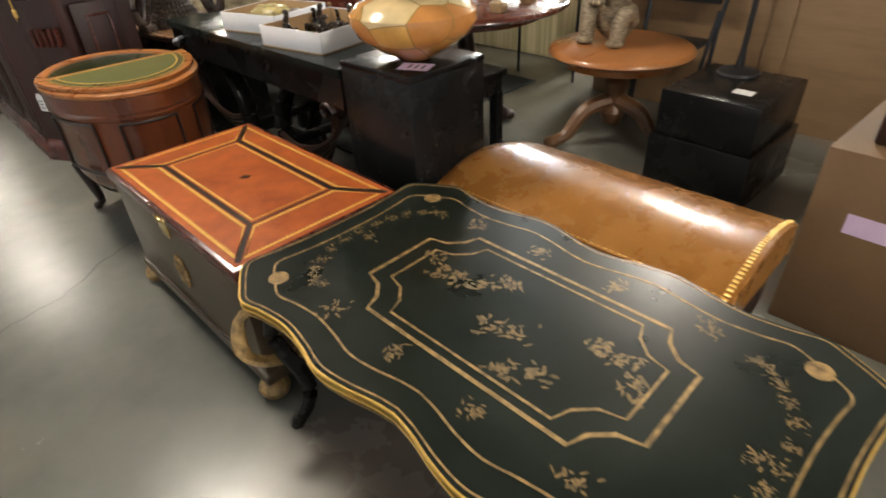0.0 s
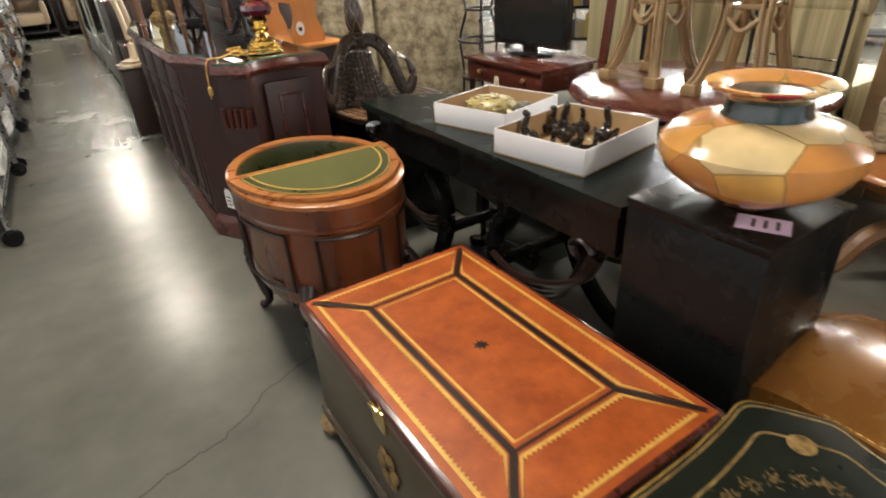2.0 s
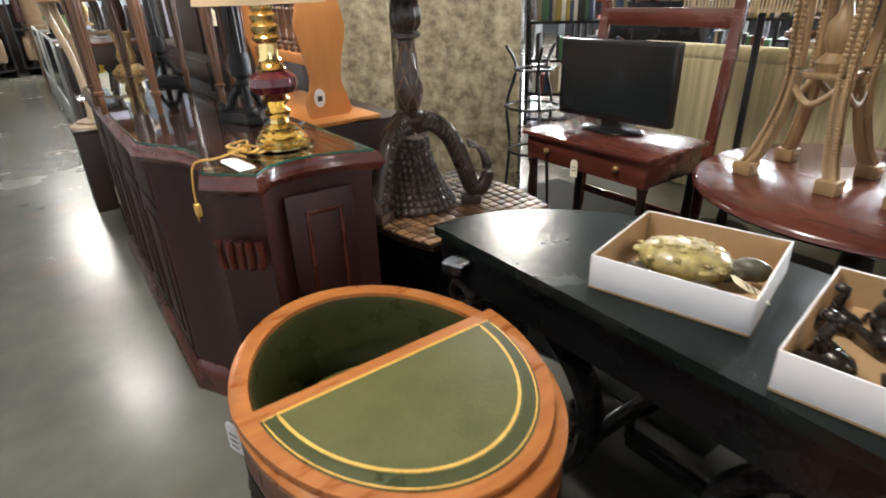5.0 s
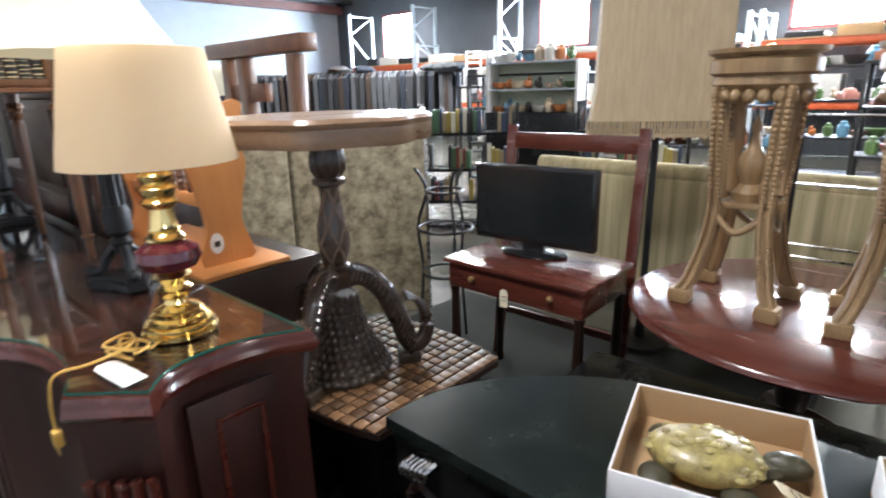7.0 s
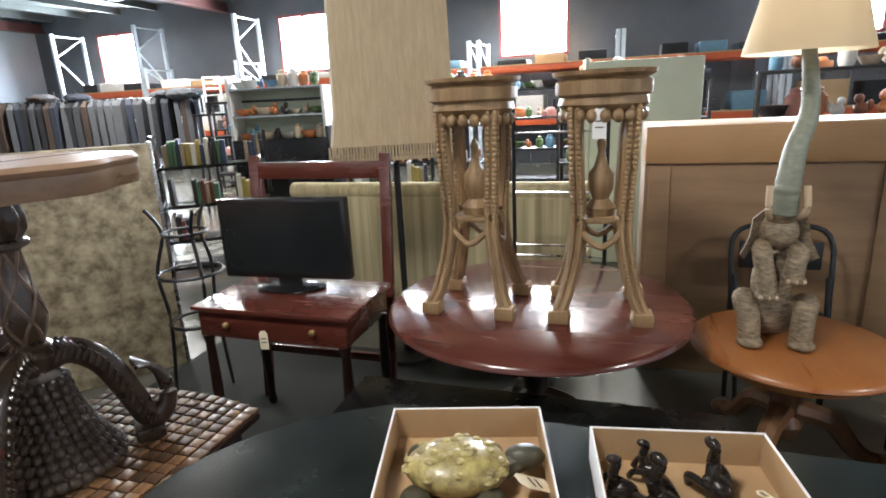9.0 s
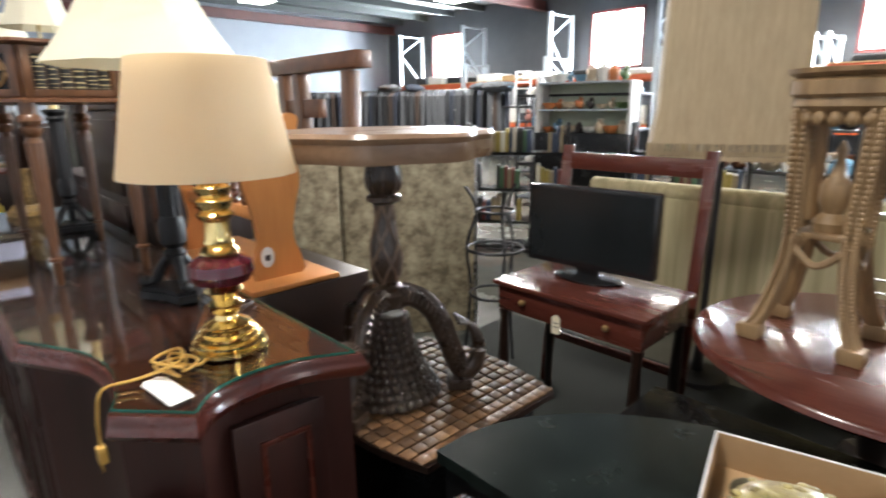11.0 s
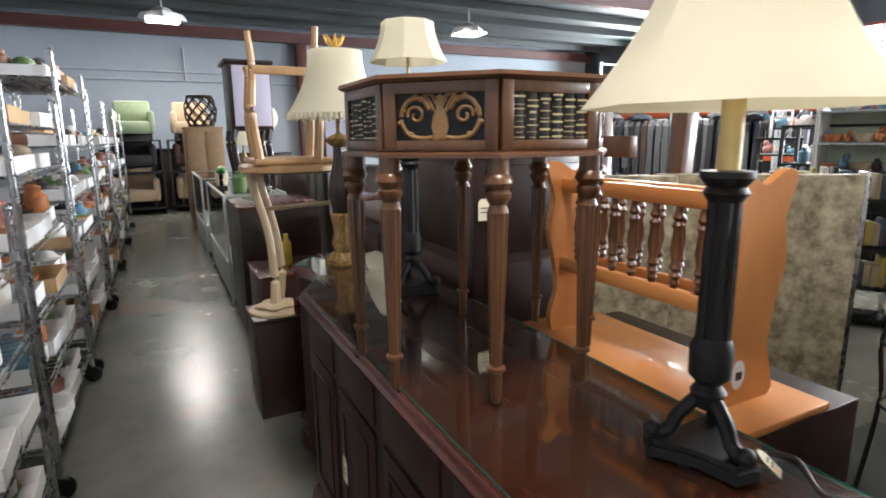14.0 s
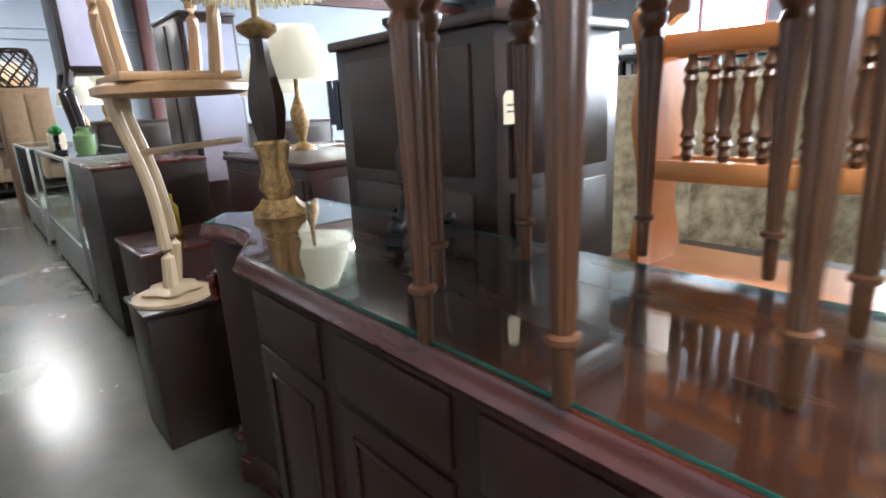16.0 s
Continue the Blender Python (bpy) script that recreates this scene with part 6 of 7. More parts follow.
def display_case(m, L, label):
    t = thing("display_case", label, "display case", m, "display cases")
    W, H, zb = 0.55, 1.0, 0.36
    bm = B(); box(bm, 0.01, 0.01, 0.04, W - 0.01, L - 0.01, zb, 0.004)
    part("base", bm, CASEFRAME, t)
    for x, y in ((0, 0), (W - 0.025, 0), (0, L - 0.025), (W - 0.025, L - 0.025)):
        bm = B(); box(bm, x, y, 0, x + 0.025, y + 0.025, H, 0.003)
        part("corner_post", bm, CASEFRAME, t)
    for z in (zb, H - 0.02):
        bm = B(); box(bm, 0.0, 0.025, z, 0.022, L - 0.025, z + 0.02); box(bm, W - 0.022, 0.025, z, W, L - 0.025, z + 0.02); box(bm, 0.025, 0, z, W - 0.025, 0.022, z + 0.02); box(bm, 0.025, L - 0.022, z, W - 0.025, L, z + 0.02)
        part("frame_rail", bm, CASEFRAME, t)
    for n, a in (("front_pane", (0.008, 0.025, zb + 0.02, 0.013, L - 0.025, H - 0.02)), ("top_pane", (0.022, 0.022, H - 0.008, W - 0.022, L - 0.022, H - 0.002)), ("shelf_pane", (0.03, 0.03, 0.68, W - 0.03, L - 0.03, 0.686)), ("end_pane", (0.03, 0.008, zb + 0.02, W - 0.03, 0.013, H - 0.02))):
        bm = B(); box(bm, *a)
        p = part(n, bm, CASEGLASS, t); p.visible_shadow = False
    bm = B(); box(bm, W - 0.02, 0.03, zb + 0.02, W - 0.01, L - 0.03, H - 0.02)
    part("back", bm, BOXGREEN, t)


display_case((0.12, 7.2, 0), 1.9, "glass display case with pale metal frame and goods inside")
display_case((0.1, 9.7, 0), 1.8, "second glass display case farther along the aisle")


t = thing("music_cabinet", "dark cabinet on curved legs, front coloured pale lilac as a reflection", "cabinet", (0.27, 7.42, 1.0005))
bm = B(); box(bm, 0, 0, 0.56, 0.37, 0.42, 1.15, 0.006)
part("body", bm, DARKBROWN, t)
bm = B(); box(bm, -0.03, -0.03, 1.15, 0.4, 0.45, 1.18, 0.008)
part("top", bm, DARKBROWN, t)
# The panel's pale lilac is a mirrored reflection put into its base colour.
bm = B(); box(bm, 0.035, -0.008, 0.6, 0.36, 0.0, 1.13, 0.002)
part("front_panel", bm, mat("pale_lilac_reflection", (0.66, 0.62, 0.76), (0.58, 0.54, 0.68), 0.3, scale=4, bump=0.02), t, "glossy panel coloured pale lilac as a reflection")
for x in (0.03, 0.34):
    for y in (0.03, 0.39):
        bm = B(); P = smoothpath([(x, y, 0.57), (x - 0.025, y - 0.02, 0.44), (x + 0.005, y, 0.2), (x + 0.01, y, 0.06), (x - 0.015, y - 0.01, 0.012)])
        tube(bm, P, 0.02, 8, radii=[0.034 - 0.018 * k / len(P) for k in range(len(P))])
        part("cabriole_leg", bm, DARKBROWN, t)
t = thing("green_ornament", "bright green and black painted ornament on the display case", "ornament", (0.2, 8.05, 1.0005))
bm = B(); box(bm, -0.05, -0.09, 0.0, 0.05, 0.09, 0.02, 0.006); tube(bm, smoothpath([(0, 0, 0.015), (0, 0.02, 0.08), (0, -0.01, 0.14)]), 0.02)
part("base", bm, BLACKWOOD, t)
bm = B(); ball(bm, (0, -0.02, 0.17), 0.05, 0.1, 0.035); ball(bm, (0, -0.12, 0.19), 0.03, 0.05, 0.025)
part("figure", bm, mat("bright_green_paint", (0.03, 0.3, 0.05), (0.02, 0.2, 0.03), 0.35), t)


# ---- small goods ----
def goods(kind, m, k, material, group):
    t = thing(kind[0], kind[1], kind[2], m, group)
    bm = B(); s = k
    f = kind[3]
    if f == "bowl":
        lathe(bm, [(0.03 * s, 0), (0.05 * s, 0.015 * s), (0.075 * s, 0.06 * s), (0.07 * s, 0.06 * s), (0.045 * s, 0.02 * s), (0.005, 0.012 * s)], 14)
    elif f == "jar":
        lathe(bm, [(0.035 * s, 0), (0.045 * s, 0.03 * s), (0.045 * s, 0.09 * s), (0.025 * s, 0.11 * s), (0.028 * s, 0.125 * s), (0.01 * s, 0.135 * s)], 14)
    elif f == "figure":
        ball(bm, (0, 0, 0.035 * s), 0.04 * s, 0.032 * s, 0.035 * s, 10); ball(bm, (0.015 * s, 0, 0.085 * s), 0.024 * s, 0.022 * s, 0.025 * s, 8); ball(bm, (-0.03 * s, 0.02 * s, 0.05 * s), 0.02 * s, 0.015 * s, 0.03 * s, 8)
    else:
        box(bm, -0.06 * s, -0.05 * s, 0, 0.06 * s, 0.05 * s, 0.05 * s, 0.006); ball(bm, (0, 0, 0.055 * s), 0.05 * s, 0.04 * s, 0.03 * s, 10)
    part("body", bm, material, t)


KINDS = [("ceramic_bowl", "small glazed ceramic bowl on a wire shelf", "bowl", "bowl"), ("ceramic_jar", "small glazed ceramic jar on a wire shelf", "jar", "jar"), ("ornament", "small painted ceramic ornament on a wire shelf", "ornament", "figure"), ("bundle", "small wrapped bundle lying on a wire shelf", "bundle", "bundle")]
rg = random.Random(21)
for x, y, k in ((0.3, 7.5, 1.6), (0.35, 7.9, 1.8), (0.3, 8.3, 1.5), (0.38, 8.7, 1.7)):
    goods(("case_ornament", "glazed ornament inside the display case", "ornament", "figure" if k > 1.6 else "jar"), (x, y, 0.3605 if k != 1.6 else 0.3605), k, rg.choice(GOODS[:6]), "case goods")
for i, (x, y) in enumerate(((0.3, 7.45), (0.4, 8.0), (0.25, 8.5))):
    goods(("case_ornament", "glazed ornament standing on the display case", "ornament", "jar"), (x, y, 1.0), 1.5, rg.choice(GOODS), "case goods")


# ---- wire shelving on the other side of the aisle ----
def wire_rack(y0, L, levels, H, seed):
    r = random.Random(seed)
    t = thing("wire_rack", "chrome wire shelving on castors loaded with trays of ceramics", "shelving", (-1.32, y0, 0), "wire racks")
    W = 0.47
    for x in (0, W):
        for y in (0, L):
            bm = B(); tube(bm, [(x, y, 0.1), (x, y, H)], 0.014, 10); ball(bm, (x, y, H), 0.016, seg=8)
            for k in range(8):
                z = 0.3 + k * (H - 0.4) / 8
                lathe(bm, [(0.0165, z), (0.0165, z + 0.02)], 10, (x, y))
            post = part("post", bm, CHROME, t)
            bm = B(); lathe(bm, [(0.045, -0.014), (0.05, -0.008), (0.05, 0.008), (0.045, 0.014)], 16)
            bmesh.ops.transform(bm, matrix=pose(x, y, 0.05, 90), verts=bm.verts)
            part("castor", bm, BLACKWOOD, post)
    for z in levels:
        bm = B()
        for x in (0, W):
            tube(bm, [(x, 0, z), (x, L, z)], 0.006, 6); tube(bm, [(x, 0, z - 0.03), (x, L, z - 0.03)], 0.005, 6)
        for y in (0, L):
            tube(bm, [(0, y, z), (W, y, z)], 0.006, 6)
        n = int(L / 0.05)
        for k in range(1, n):
            box(bm, 0, L * k / n - 0.002, z - 0.002, W, L * k / n + 0.002, z + 0.002)
        for k in range(1, 4):
            box(bm, W * k / 4 - 0.003, 0, z - 0.007, W * k / 4 + 0.003, L, z - 0.002)
        part("wire_shelf", bm, CHROME, t)
        if z > H - 0.1:
            continue
        y = 0.05
        while y < L - 0.3:
            w = r.uniform(0.26, 0.4)
            w = min(w, L - 0.04 - y)
            tr = thing("shelf_tray", "white cardboard tray of small goods on a wire shelf", "tray", pose(-1.32 + W / 2 + r.uniform(-0.01, 0.05), y0 + y + w / 2, z + 0.0035, 0, 0, r.uniform(-3, 3)), "shelf trays")
            bm = B(); d = 0.4
            box(bm, -d / 2, -w / 2 + 0.01, 0, d / 2, w / 2 - 0.01, 0.003); box(bm, -d / 2, -w / 2 + 0.01, 0, -d / 2 + 0.003, w / 2 - 0.01, 0.07); box(bm, d / 2 - 0.003, -w / 2 + 0.01, 0, d / 2, w / 2 - 0.01, 0.07); box(bm, -d / 2, -w / 2 + 0.01, 0, d / 2, -w / 2 + 0.013, 0.07); box(bm, -d / 2, w / 2 - 0.013, 0, d / 2, w / 2 - 0.01, 0.07)
            part("tray_body", bm, CARDWHITE if r.random() < 0.8 else CARDTAN, tr)
            for k in range(r.randint(3, 5)):
                goods(r.choice(KINDS), pose(-1.32 + W / 2 + r.uniform(-0.1, 0.13), y0 + y + r.uniform(0.07, max(0.08, w - 0.07)), z + 0.0075, 0, 0, r.uniform(0, 360)), r.uniform(0.9, 1.5), r.choice(GOODS), "shelf goods")
            y += w + 0.01


wire_rack(3.1, 1.35, (0.2, 0.5, 0.78, 1.05), 1.25, 1)
wire_rack(4.6, 1.3, (0.22, 0.5, 0.78, 1.06, 1.35, 1.55), 1.7, 2)
wire_rack(6.05, 1.5, (0.22, 0.52, 0.82, 1.12, 1.45, 1.85), 2.0, 3)
wire_rack(7.75, 1.5, (0.22, 0.52, 0.82, 1.12, 1.45), 1.9, 4)
wire_rack(9.45, 1.6, (0.22, 0.52, 0.82, 1.12, 1.45), 1.9, 5)
wire_rack(11.2, 1.6, (0.22, 0.52, 0.82, 1.12, 1.45), 1.9, 6)
t = thing("brown_carton", "flat brown carton on a wire shelf", "carton", (-1.15, 6.2, 1.4585 + 0.08))
bm = B(); box(bm, -0.12, -0.02, -0.08, 0.2, 0.3, 0.06, 0.003)
part("carton_body", bm, CARDTAN, t)


# ---- far end of the aisle: stacked chairs ----
def armchair(m, material, label):
    t = thing("armchair", label, "chair", m, "stacked chairs")
    bm = B(); box(bm, -0.33, -0.32, 0.12, 0.33, 0.3, 0.36, 0.05)
    part("seat", bm, material, t)
    bm = B(); box(bm, -0.33, 0.18, 0.3, 0.33, 0.34, 0.78, 0.06)
    part("backrest", bm, material, t)
    for s in (-1, 1):
        bm = B(); box(bm, s * 0.33 - 0.06, -0.32, 0.12, s * 0.33 + 0.06, 0.3, 0.56, 0.05)
        part("arm", bm, material, t)
    for x in (-0.3, 0.3):
        for y in (-0.28, 0.28):
            bm = B(); box(bm, x - 0.025, y - 0.025, 0, x + 0.025, y + 0.025, 0.13, 0.004)
            part("leg", bm, DARKBROWN, t)


def steel_shelf(m, W, D, levels, material=IRON, name="storage_rack", label="black steel storage rack holding chairs"):
    t = thing(name, label, "rack", m)
    for x in (-W / 2, W / 2):
        for y in (-D / 2, D / 2):
            bm = B(); box(bm, x - 0.02, y - 0.02, 0, x + 0.02, y + 0.02, max(levels), 0.003)
            part("post", bm, material, t)
    for z in levels:
        bm = B(); box(bm, -W / 2 - 0.02, -D / 2 - 0.02, z, W / 2 + 0.02, D / 2 + 0.02, z + 0.03, 0.003)
        part("shelf", bm, material, t)


steel_shelf((-0.75, 14.9, 0), 0.95, 0.8, (0.12, 0.82, 1.46))
steel_shelf((0.35, 15.1, 0), 0.95, 0.8, (0.12, 0.82, 1.46))
armchair(pose(-0.75, 14.9, 0.15), BEIGEUPH, "beige upholstered armchair on a storage rack")
armchair(pose(-0.75, 14.9, 0.85), BLACKUPH, "black vinyl armchair on a storage rack")
armchair(pose(-0.72, 14.9, 1.49), GREENUPH, "sage green tub armchair on top of a rack")
armchair(pose(0.35, 15.1, 0.15), BEIGEUPH, "beige upholstered armchair on a storage rack")
armchair(pose(0.35, 15.1, 0.85), DARKUPH, "dark brown armchair on a storage rack")
armchair(pose(0.35, 15.1, 1.49), BEIGEUPH, "tan upholstered armchair on top of a rack")
t = thing("rattan_drum_stool", "dark open lattice drum stool", "stool", (0.4, 12.8, 1.72))
for k in range(9):
    w = k * 0.698
    for s in (-1, 1):
        bm = B(); tube(bm, [((0.2 + 0.06 * math.sin(math.pi * v)) * math.cos(w + s * 0.9 * (v - 0.5) * 2), (0.2 + 0.06 * math.sin(math.pi * v)) * math.sin(w + s * 0.9 * (v - 0.5) * 2), 0.5 * v) for v in [i / 8 for i in range(9)]], 0.014, 6)
        part("lattice_strut", bm, DARKBROWN, t)
for z in (0.0, 0.5):
    bm = B(); tube(bm, [(0.2 * math.cos(i * 0.2618), 0.2 * math.sin(i * 0.2618), z) for i in range(25)], 0.018, 8)
    part("hoop", bm, DARKBROWN, t)


def crate(m, w, d, h, material, label, name="cabinet"):
    t = thing(name, label, "cabinet", m)
    bm = B(); box(bm, -w / 2, -d / 2, 0, w / 2, d / 2, h - 0.03, 0.006)
    part("body", bm, material, t)
    bm = B(); box(bm, -w / 2 - 0.015, -d / 2 - 0.015, h - 0.03, w / 2 + 0.015, d / 2 + 0.015, h, 0.006)
    part("top", bm, material, t)
    for s in (-1, 1):
        bm = B(); box(bm, s * w / 4 - w * 0.22, -d / 2 - 0.012, 0.1, s * w / 4 + w * 0.22, -d / 2, h - 0.08, 0.004)
        part("door", bm, material, t)
        bm = B(); box(bm, -w / 2 - 0.012, s * d / 4 - d * 0.22, 0.1, -w / 2, s * d / 4 + d * 0.22, h - 0.08, 0.004)
        part("side_panel", bm, material, t)


crate((0.4, 12.8, 0), 0.6, 0.8, 1.70, BEIGEWOOD, "pale wooden cabinet carrying a lattice stool")
crate((0.55, 12.0, 0), 0.5, 0.7, 0.9, MAHOG_Z, "mahogany cabinet in the row")
crate((1.6, 8.8, 0), 0.5, 0.9, 2.15, DARKBROWN, "tall dark wardrobe with pale mirror side", "wardrobe")
bm = B(); box(bm, 1.38, 8.335, 0.6, 1.82, 8.345, 2.05)
part("mirror", bm, mat("pale_mirror", (0.7, 0.68, 0.8), (0.64, 0.62, 0.74), 0.15, metal=0.7, bump=0), bpy.data.objects["wardrobe"]).matrix_parent_inverse = bpy.data.objects["wardrobe"].matrix_world.inverted()
crate((1.1, 5.6, 0), 0.6, 1.0, 1.0, MAHOG_Z, "mahogany chest behind the aisle row")
crate((1.9, 5.2, 0), 0.9, 0.6, 1.12, DARKBROWN, "dark wooden chest of drawers")
crate((2.9, 6.6, 0), 1.2, 0.6, 1.0, MAHOG_Z, "low polished mahogany buffet")
crate((1.7, 7.0, 0), 1.0, 0.5, 0.95, CHERRY, "low reddish cherry dresser")
crate((2.6, 9.5, 0), 1.3, 0.6, 1.1, DARKBROWN, "dark stained wooden buffet")
crate((4.2, -0.6, 0), 0.7, 1.8, 0.9, DARKBROWN, "dark cabinet behind the wood panel")
for (x, y, z) in ((1.5, 6.9, 0.95), (2.6, 9.4, 1.1), (2.9, 6.6, 1.0), (1.2, 5.9, 1.0), (0.75, 10.4, 1.0)):
    t = thing("table_lamp", "brass table lamp with large white shade", "lamp", (x, y, z), "background lamps")
    bm = B(); lathe(bm, [(0.08, 0), (0.07, 0.02), (0.02, 0.05), (0.05, 0.15), (0.055, 0.22), (0.015, 0.32), (0.012, 0.45)], 16)
    part("base", bm, OLDGOLD, t)
    bm = B(); lathe(bm, [(0.24, 0.4), (0.2, 0.55), (0.13, 0.7)], 24, caps=False)
    part("shade", bm, WHITESHADE, t)


# ---- the depth of the hall: bookcase, clothes rails, pallet racking ----
def bookcase(m, W, label, levels=(0.35, 0.78, 1.12)):
    t = thing("bookcase", label, "bookcase", m)
    bm = B()
    for z in levels + (0.05,):
        box(bm, -0.15, -W / 2, z, 0.15, W / 2, z + 0.025)
    part("shelf", bm, BLACKWOOD, t)
    for y in (-W / 2, W / 2):
        bm = B(); box(bm, -0.15, y - 0.015, 0, 0.15, y + 0.015, max(levels) + 0.3, 0.003)
        part("upright", bm, BLACKWOOD, t)
    r = random.Random(5)
    for z in levels:
        y = -W / 2 + 0.05
        while y < W / 2 - 0.08:
            w, h = r.uniform(0.025, 0.05), r.uniform(0.16, 0.25)
            bk = thing("book", "hardback book standing on a bookcase shelf", "book", m @ pose(r.uniform(-0.03, 0), y + w / 2, z + 0.0255), "books")
            bm = B(); box(bm, -0.09, -w / 2 + 0.001, 0, 0.09, w / 2 - 0.001, h, 0.002)
            part("cover", bm, r.choice(BOOKCOL), bk)
            y += w + (0.16 if r.random() < 0.14 else 0.002)


bookcase(pose(4.3, 4.5, 0, 0, 0, 36), 0.95, "black bookcase half full of books", (0.3, 0.62, 0.97))
bookcase(pose(5.2, 3.2, 0, 0, 0, 20), 1.0, "second black bookcase with books", (0.3, 0.62, 0.97))


def clothes_rail(m, L, z, seed, label):
    r = random.Random(seed)
    t = thing("clothes_rail", label, "clothes rail", m, "clothes rails")
    bm = B(); tube(bm, [(0, -L / 2, z), (0, L / 2, z)], 0.015, 8)
    part("bar", bm, CHROME, t)
    for y in (-L / 2, L / 2):
        bm = B(); tube(bm, [(0, y, 0), (0, y, z)], 0.015, 8); tube(bm, [(-0.25, y, 0.02), (0.25, y, 0.02)], 0.015, 8)
        part("leg", bm, CHROME, t)
    n = int(L / 0.09)
    for k in range(n):
        y = -L / 2 + (k + 0.5) * L / n
        ln = r.uniform(0.7, 1.0)
        g = thing("garment", "dark coat hanging on a clothes rail", "garment", m @ pose(0, y, z, 0, 0, r.uniform(-10, 10)), "garments")
        bm = B()
        loft(bm, [[(sx * w, sy * d + r.uniform(-0.008, 0.008), -zz) for sx, sy in ((-1, -1), (-0.4, -1.2), (0.3, -0.9), (1, -1), (1, 1), (0.3, 1.2), (-0.4, 0.9), (-1, 1))] for w, d, zz in ((0.05, 0.02, 0.0), (0.21, 0.032, 0.09), (0.23, 0.036, ln * 0.5), (0.25, 0.04, ln))])
        part("coat", bm, r.choice(CLOTH), g)


clothes_rail(pose(6.6, 8.2, 0, 0, 0, 35), 2.6, 1.7, 1, "chrome clothes rail full of dark coats")
clothes_rail(pose(7.4, 10.8, 0, 0, 0, 35), 2.6, 1.75, 2, "chrome clothes rail full of coats, farther back")
clothes_rail(pose(5.2, 10.4, 0, 0, 0, 60), 2.2, 1.7, 3, "chrome clothes rail of coats near the north wall")


def pallet_rack(y0, L, tall):
    t = thing("pallet_rack", "pallet racking with pale uprights and orange beams along the wall", "racking", (12.0, y0, 0), "pallet racks")
    for y in (0, L):
        for x in (-0.45, 0.45):
            bm = B(); box(bm, x - 0.04, y - 0.04, 0, x + 0.04, y + 0.04, tall, 0.004)
            part("upright", bm, PALESTEEL, t)
        bm = B(); k = 0
        z = 0.3
        while z < tall - 0.2:
            tube(bm, [(-0.45 if k % 2 else 0.45, y, z), (0.45 if k % 2 else -0.45, y, min(z + 0.9, tall - 0.05))], 0.02, 6)
            z += 0.9; k += 1
        tube(bm, [(-0.45, y, tall - 0.05), (0.45, y, tall - 0.05)], 0.02, 6)
        part("bracing", bm, PALESTEEL, t)
    for z in (0.9, 1.95):
        bm = B()
        for x in (-0.45, 0.45):
            box(bm, x - 0.025, 0.04, z, x + 0.025, L - 0.04, z + 0.12, 0.004)
        part("beam", bm, ORANGESTEEL, t)
        bm = B(); box(bm, -0.5, 0.04, z + 0.1205, 0.5, L - 0.04, z + 0.14)
        part("deck", bm, CARDTAN, t)
    r = random.Random(int(y0 * 10) + 99)
    for z in (1.04 + 0.0, 2.09):
        y = 0.2
        while y < L - 0.7:
            w, h = r.uniform(0.4, 0.7), r.uniform(0.2, 0.5) if z < 2 else r.uniform(0.1, 0.22)
            c = thing("stored_box", "storage carton on the pallet racking", "carton", (12.0, y0 + y + w / 2, z + 0.001), "stored boxes")
            bm = B(); box(bm, -0.35, -w / 2, 0, 0.35, w / 2, h, 0.01)
            part("carton_body", bm, r.choice([CARDTAN, CLOTH[1], CLOTH[0], GOODS[0], GOODS[6]]), c)
            y += w + r.uniform(0.05, 0.3)


for k, y in enumerate((-4.6, -1.8, 1.0, 3.9, 6.7, 9.5, 12.3)):
    pallet_rack(y, 2.7, 3.6 if k in (4, 6) else 2.6)

# shelving and clutter in the middle distance
for i, (x, y, rz) in enumerate(((6.8, 5.4, 12), (7.6, 3.2, 8), (7.4, 0.8, 0), (6.2, -1.2, -10), (9.6, 7.6, 20), (9.5, 2.2, 0))):
    W = 1.7
    m = pose(x, y, 0, 0, 0, 90 + rz)
    steel_shelf(m, W, 0.5, (0.1, 0.6, 1.1, 1.55), IRON, "goods_shelf", "dark steel shelf crowded with bric-a-brac")
    r = random.Random(40 + i)
    for z in (0.63, 1.13, 1.58):
        for k in range(9):
            goods(("bric_a_brac", "assorted ornament on a steel shelf", "ornament", r.choice(("bowl", "jar", "figure", "bundle"))), m @ pose(-W / 2 + 0.12 + k * 0.18, r.uniform(-0.1, 0.1), z + 0.0005, 0, 0, r.uniform(0, 360)), r.uniform(1.2, 2.2), r.choice(GOODS), "bric-a-brac")
t = thing("pale_green_cabinet", "pale green cabinet door panel standing behind the stands", "cabinet", pose(4.95, 0.75, 0, 0, 0, 5))
bm = B(); box(bm, 0, -0.45, 0, 0.4, 0.42, 1.7, 0.008)
part("body", bm, BOXGREEN, t)
bm = B(); box(bm, -0.02, 0.42, 0, 0.42, 0.46, 1.73, 0.006)
part("side_rail", bm, BOXGREEN, t)
t = thing("upturned_bench", "brown wooden bench frame stacked on its end among the furniture", "bench", (2.0, 4.4, 0))
for y, lean in ((-0.36, 5), (0.1, -4), (0.36, 0)):
    bm = B(); box(bm, -0.045, y - 0.045, 0, 0.045, y + 0.045, 1.66, 0.006, Matrix.Rotation(radians(lean * 0.5), 4, "X"))
    part("post", bm, WALNUT_Z, t)
bm = B(); box(bm, -0.06, -0.58, 1.65, 0.06, 0.58, 1.75, 0.008)
part("crossbar", bm, WALNUT, t)
bm = B(); box(bm, -0.03, -0.1, 1.36, 0.03, 0.36, 1.48, 0.006)
part("backboard", bm, WALNUT, t)

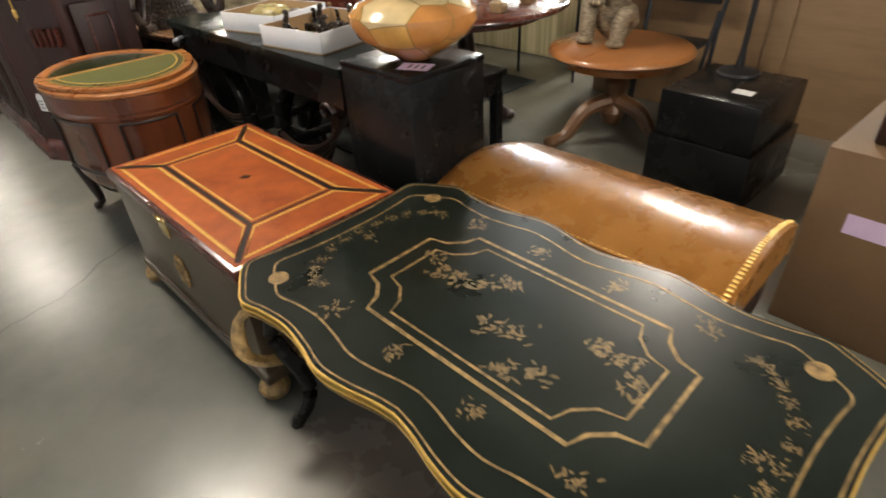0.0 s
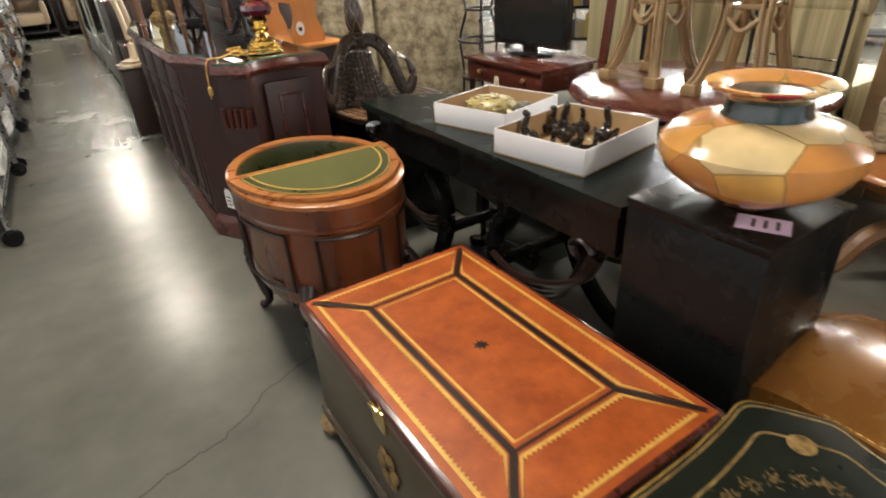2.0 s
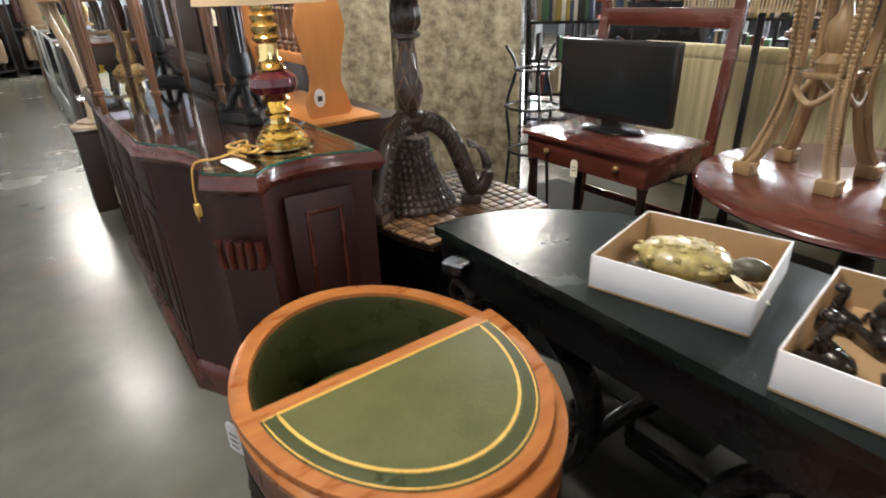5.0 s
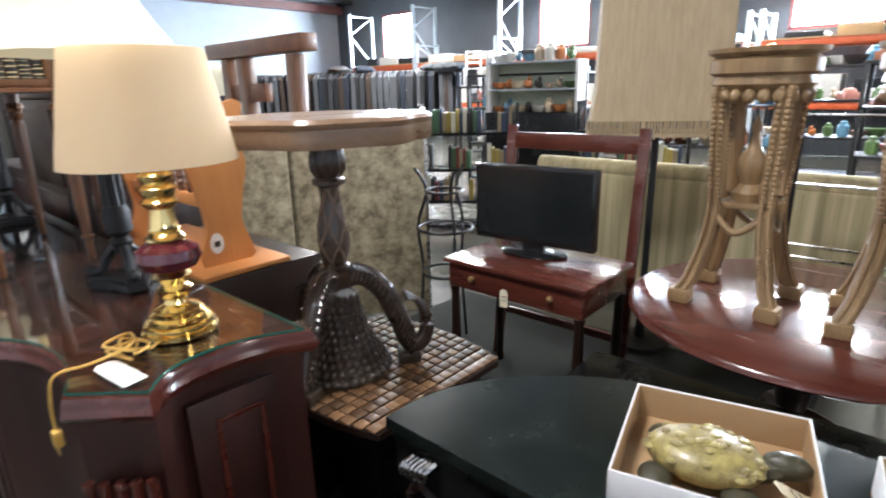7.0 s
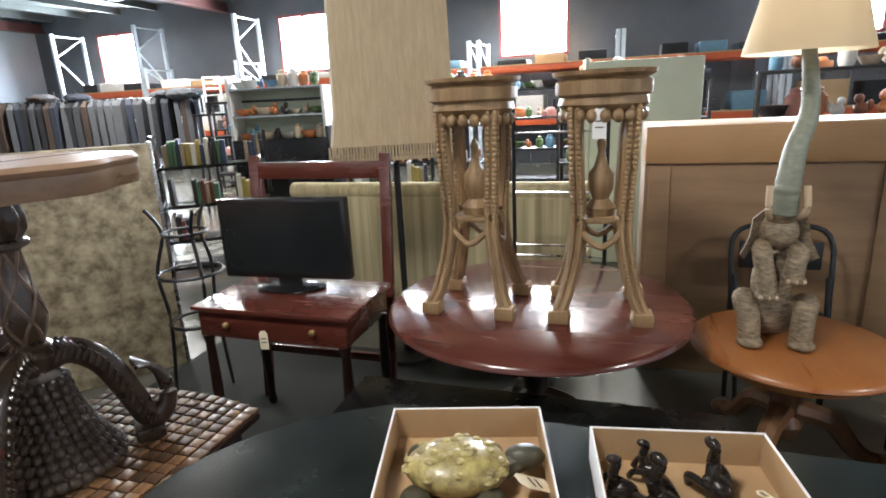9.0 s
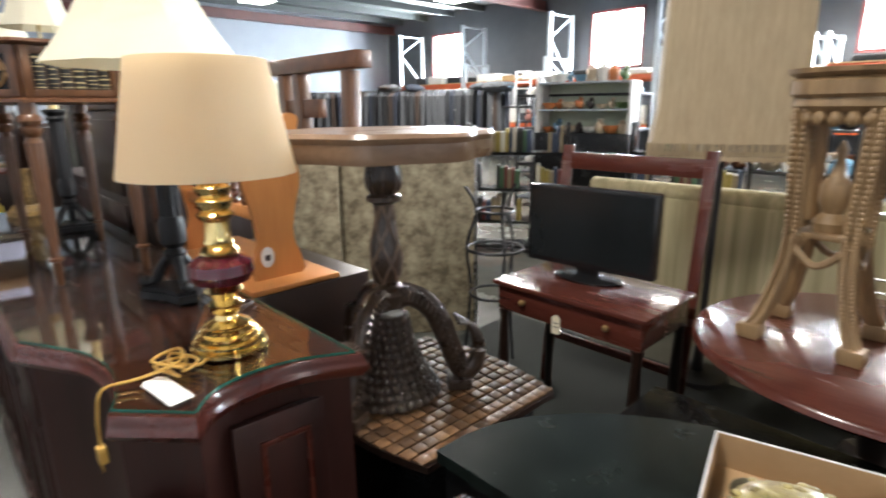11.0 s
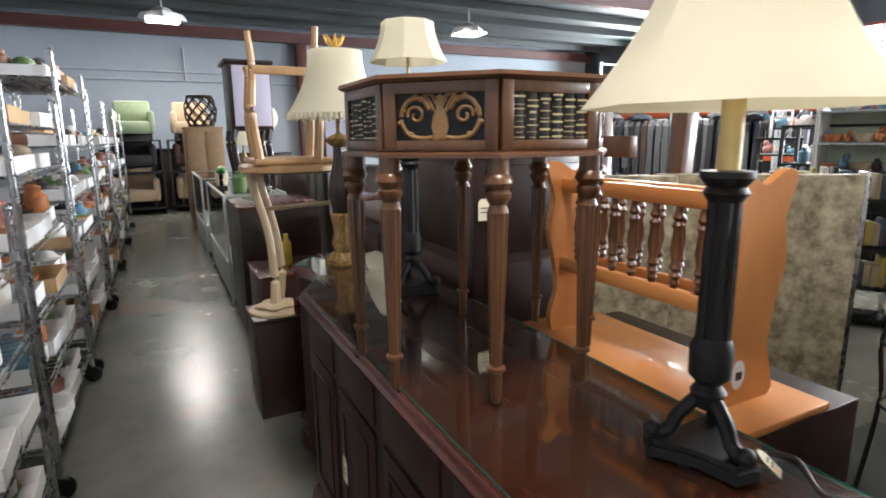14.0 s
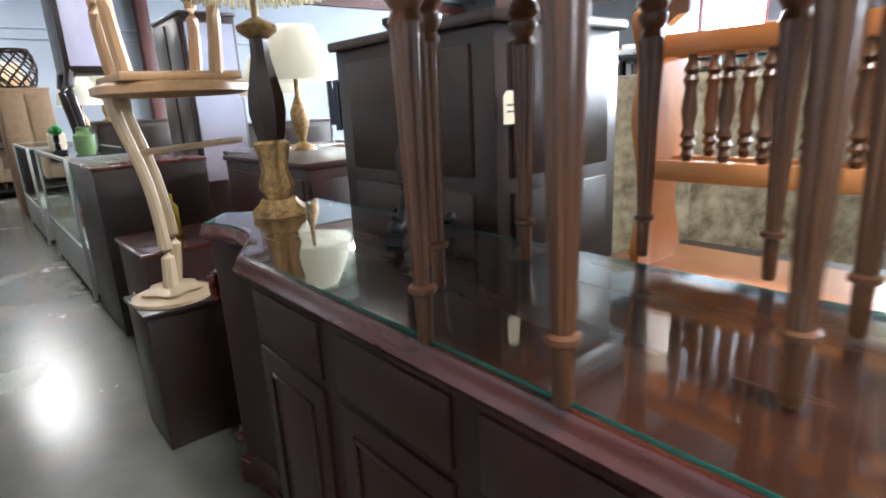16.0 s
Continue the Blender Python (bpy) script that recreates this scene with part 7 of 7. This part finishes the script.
t = thing("glazed_cabinet", "pale glazed shelf cabinet with ornaments, standing before the far wall", "cabinet", pose(6.45, 5.1, 0, 0, 0, 12))
bm = B(); box(bm, -0.2, -0.62, 0, 0.2, 0.62, 1.08, 0.006)
part("base", bm, BLACKWOOD, t)
bm = B(); box(bm, 0.18, -0.6, 1.085, 0.2, 0.6, 1.7)
part("back_panel", bm, BOXGREEN, t)
for y in (-0.61, 0.61):
    bm = B(); box(bm, -0.2, y - 0.02, 1.08, 0.2, y + 0.02, 1.86 if y > 0 else 1.72, 0.003)
    part("side_panel", bm, CARDWHITE, t)
for z in (1.36, 1.7):
    bm = B(); box(bm, -0.2, -0.6, z, 0.18, 0.6, z + 0.02)
    part("shelf", bm, PALESTEEL, t)
rg = random.Random(77)
for z in (1.0805, 1.3805, 1.7205):
    for k in range(8):
        goods(("bric_a_brac", "assorted ornament in the glazed cabinet", "ornament", rg.choice(("bowl", "jar", "figure"))), pose(6.45, 5.1, 0, 0, 0, 12) @ pose(-0.08, -0.5 + 0.14 * k, z), rg.uniform(1.0, 1.7), rg.choice(GOODS), "bric-a-brac")
t = thing("white_chair", "small white ladder-back chair set up high on the racks", "chair", pose(7.0, 6.6, 1.4315, 0, 0, 30) @ Matrix.Scale(0.62, 4))
for x, y, h in ((-0.18, -0.18, 0.4), (-0.18, 0.18, 0.4), (0.18, -0.18, 0.85), (0.18, 0.18, 0.85)):
    bm = B(); box(bm, x - 0.02, y - 0.02, 0, x + 0.02, y + 0.02, h, 0.003)
    part("leg", bm, CARDWHITE, t)
bm = B(); box(bm, -0.2, -0.2, 0.4, 0.2, 0.2, 0.43, 0.004)
part("seat", bm, CARDWHITE, t)
for z in (0.55, 0.68, 0.8):
    bm = B(); box(bm, 0.165, -0.16, z, 0.185, 0.16, z + 0.05, 0.003)
    part("slat", bm, CARDWHITE, t)
t = thing("chair_shelf", "dark steel shelf carrying a white chair", "shelf", pose(7.0, 6.6, 0, 0, 0, 30))
for x in (-0.22, 0.22):
    for y in (-0.24, 0.24):
        bm = B(); box(bm, x - 0.02, y - 0.02, 0, x + 0.02, y + 0.02, 1.4, 0.003)
        part("post", bm, IRON, t)
bm = B(); box(bm, -0.25, -0.27, 1.4, 0.25, 0.27, 1.43, 0.003)
part("shelf", bm, IRON, t)
rg = random.Random(31)
for k in range(9):
    a, b = rg.uniform(-1.3, 1.3), rg.uniform(-0.12, 0.12)
    t = thing("folded_clothes", "crumpled dark and pale clothes heaped on the clothes rail", "clothes", pose(6.6, 8.2, 1.72, 0, 0, 35) @ pose(b, a, 0, rg.uniform(-8, 8), rg.uniform(-8, 8), rg.uniform(0, 90)), "folded clothes")
    bm = B(); ball(bm, (0, 0, 0.02), rg.uniform(0.14, 0.24), rg.uniform(0.12, 0.2), rg.uniform(0.04, 0.09), 16)
    for v in bm.verts:
        v.co += Vector((rg.uniform(-1, 1), rg.uniform(-1, 1), rg.uniform(-1, 1))) * 0.018
    part("cloth", bm, rg.choice(CLOTH + [GOODS[0], GOODS[4], GOODS[6]]), t)

# Thin near-black sheet added on the concrete for the shade under the furniture.
t = thing("floor_shade", "dark green-black sheet added as shade under the television table", "rug", (0, 0, 0))
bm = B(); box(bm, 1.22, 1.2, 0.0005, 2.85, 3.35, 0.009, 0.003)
part("shade_layer", bm, mat("dark_green_shade", (0.012, 0.016, 0.013), (0.006, 0.008, 0.007), 0.95, scale=14, fine=200, bump=0.5), t)

t = thing("low_black_table", "low black coffee table standing behind the desk", "table", (1.5, 1.2, 0))
bm = B(); box(bm, -0.26, -0.62, 0.42, 0.26, 0.62, 0.45, 0.005)
part("tabletop", bm, BLACKWOOD, t)
bm = B(); box(bm, -0.24, -0.6, 0.33, 0.24, 0.6, 0.42, 0.003)
part("apron", bm, BLACKWOOD, t)
for x in (-0.22, 0.22):
    for y in (-0.58, 0.58):
        bm = B(); box(bm, x - 0.025, y - 0.025, 0, x + 0.025, y + 0.025, 0.34, 0.003)
        part("leg", bm, BLACKWOOD, t)

for x, y, w, h in ((-0.2, 15.7, 2.4, 1.3), (1.7, 14.4, 1.0, 1.2), (1.3, 10.9, 0.8, 1.2)):
    crate((x, y, 0), w, 0.6, h, DARKBROWN, "dark wooden cabinet at the end of the aisle")
for x, y, z in ((1.1, 11.0, 1.2), (1.7, 14.4, 1.2)):
    t = thing("table_lamp", "brass table lamp with round white globe shade", "lamp", (x, y, z), "background lamps")
    bm = B(); lathe(bm, [(0.08, 0), (0.07, 0.02), (0.02, 0.05), (0.045, 0.15), (0.015, 0.3), (0.012, 0.4)], 16)
    part("base", bm, OLDGOLD, t)
    bm = B(); ball(bm, (0, 0, 0.6), 0.27, 0.27, 0.24, 20)
    part("shade", bm, WHITESHADE, t)
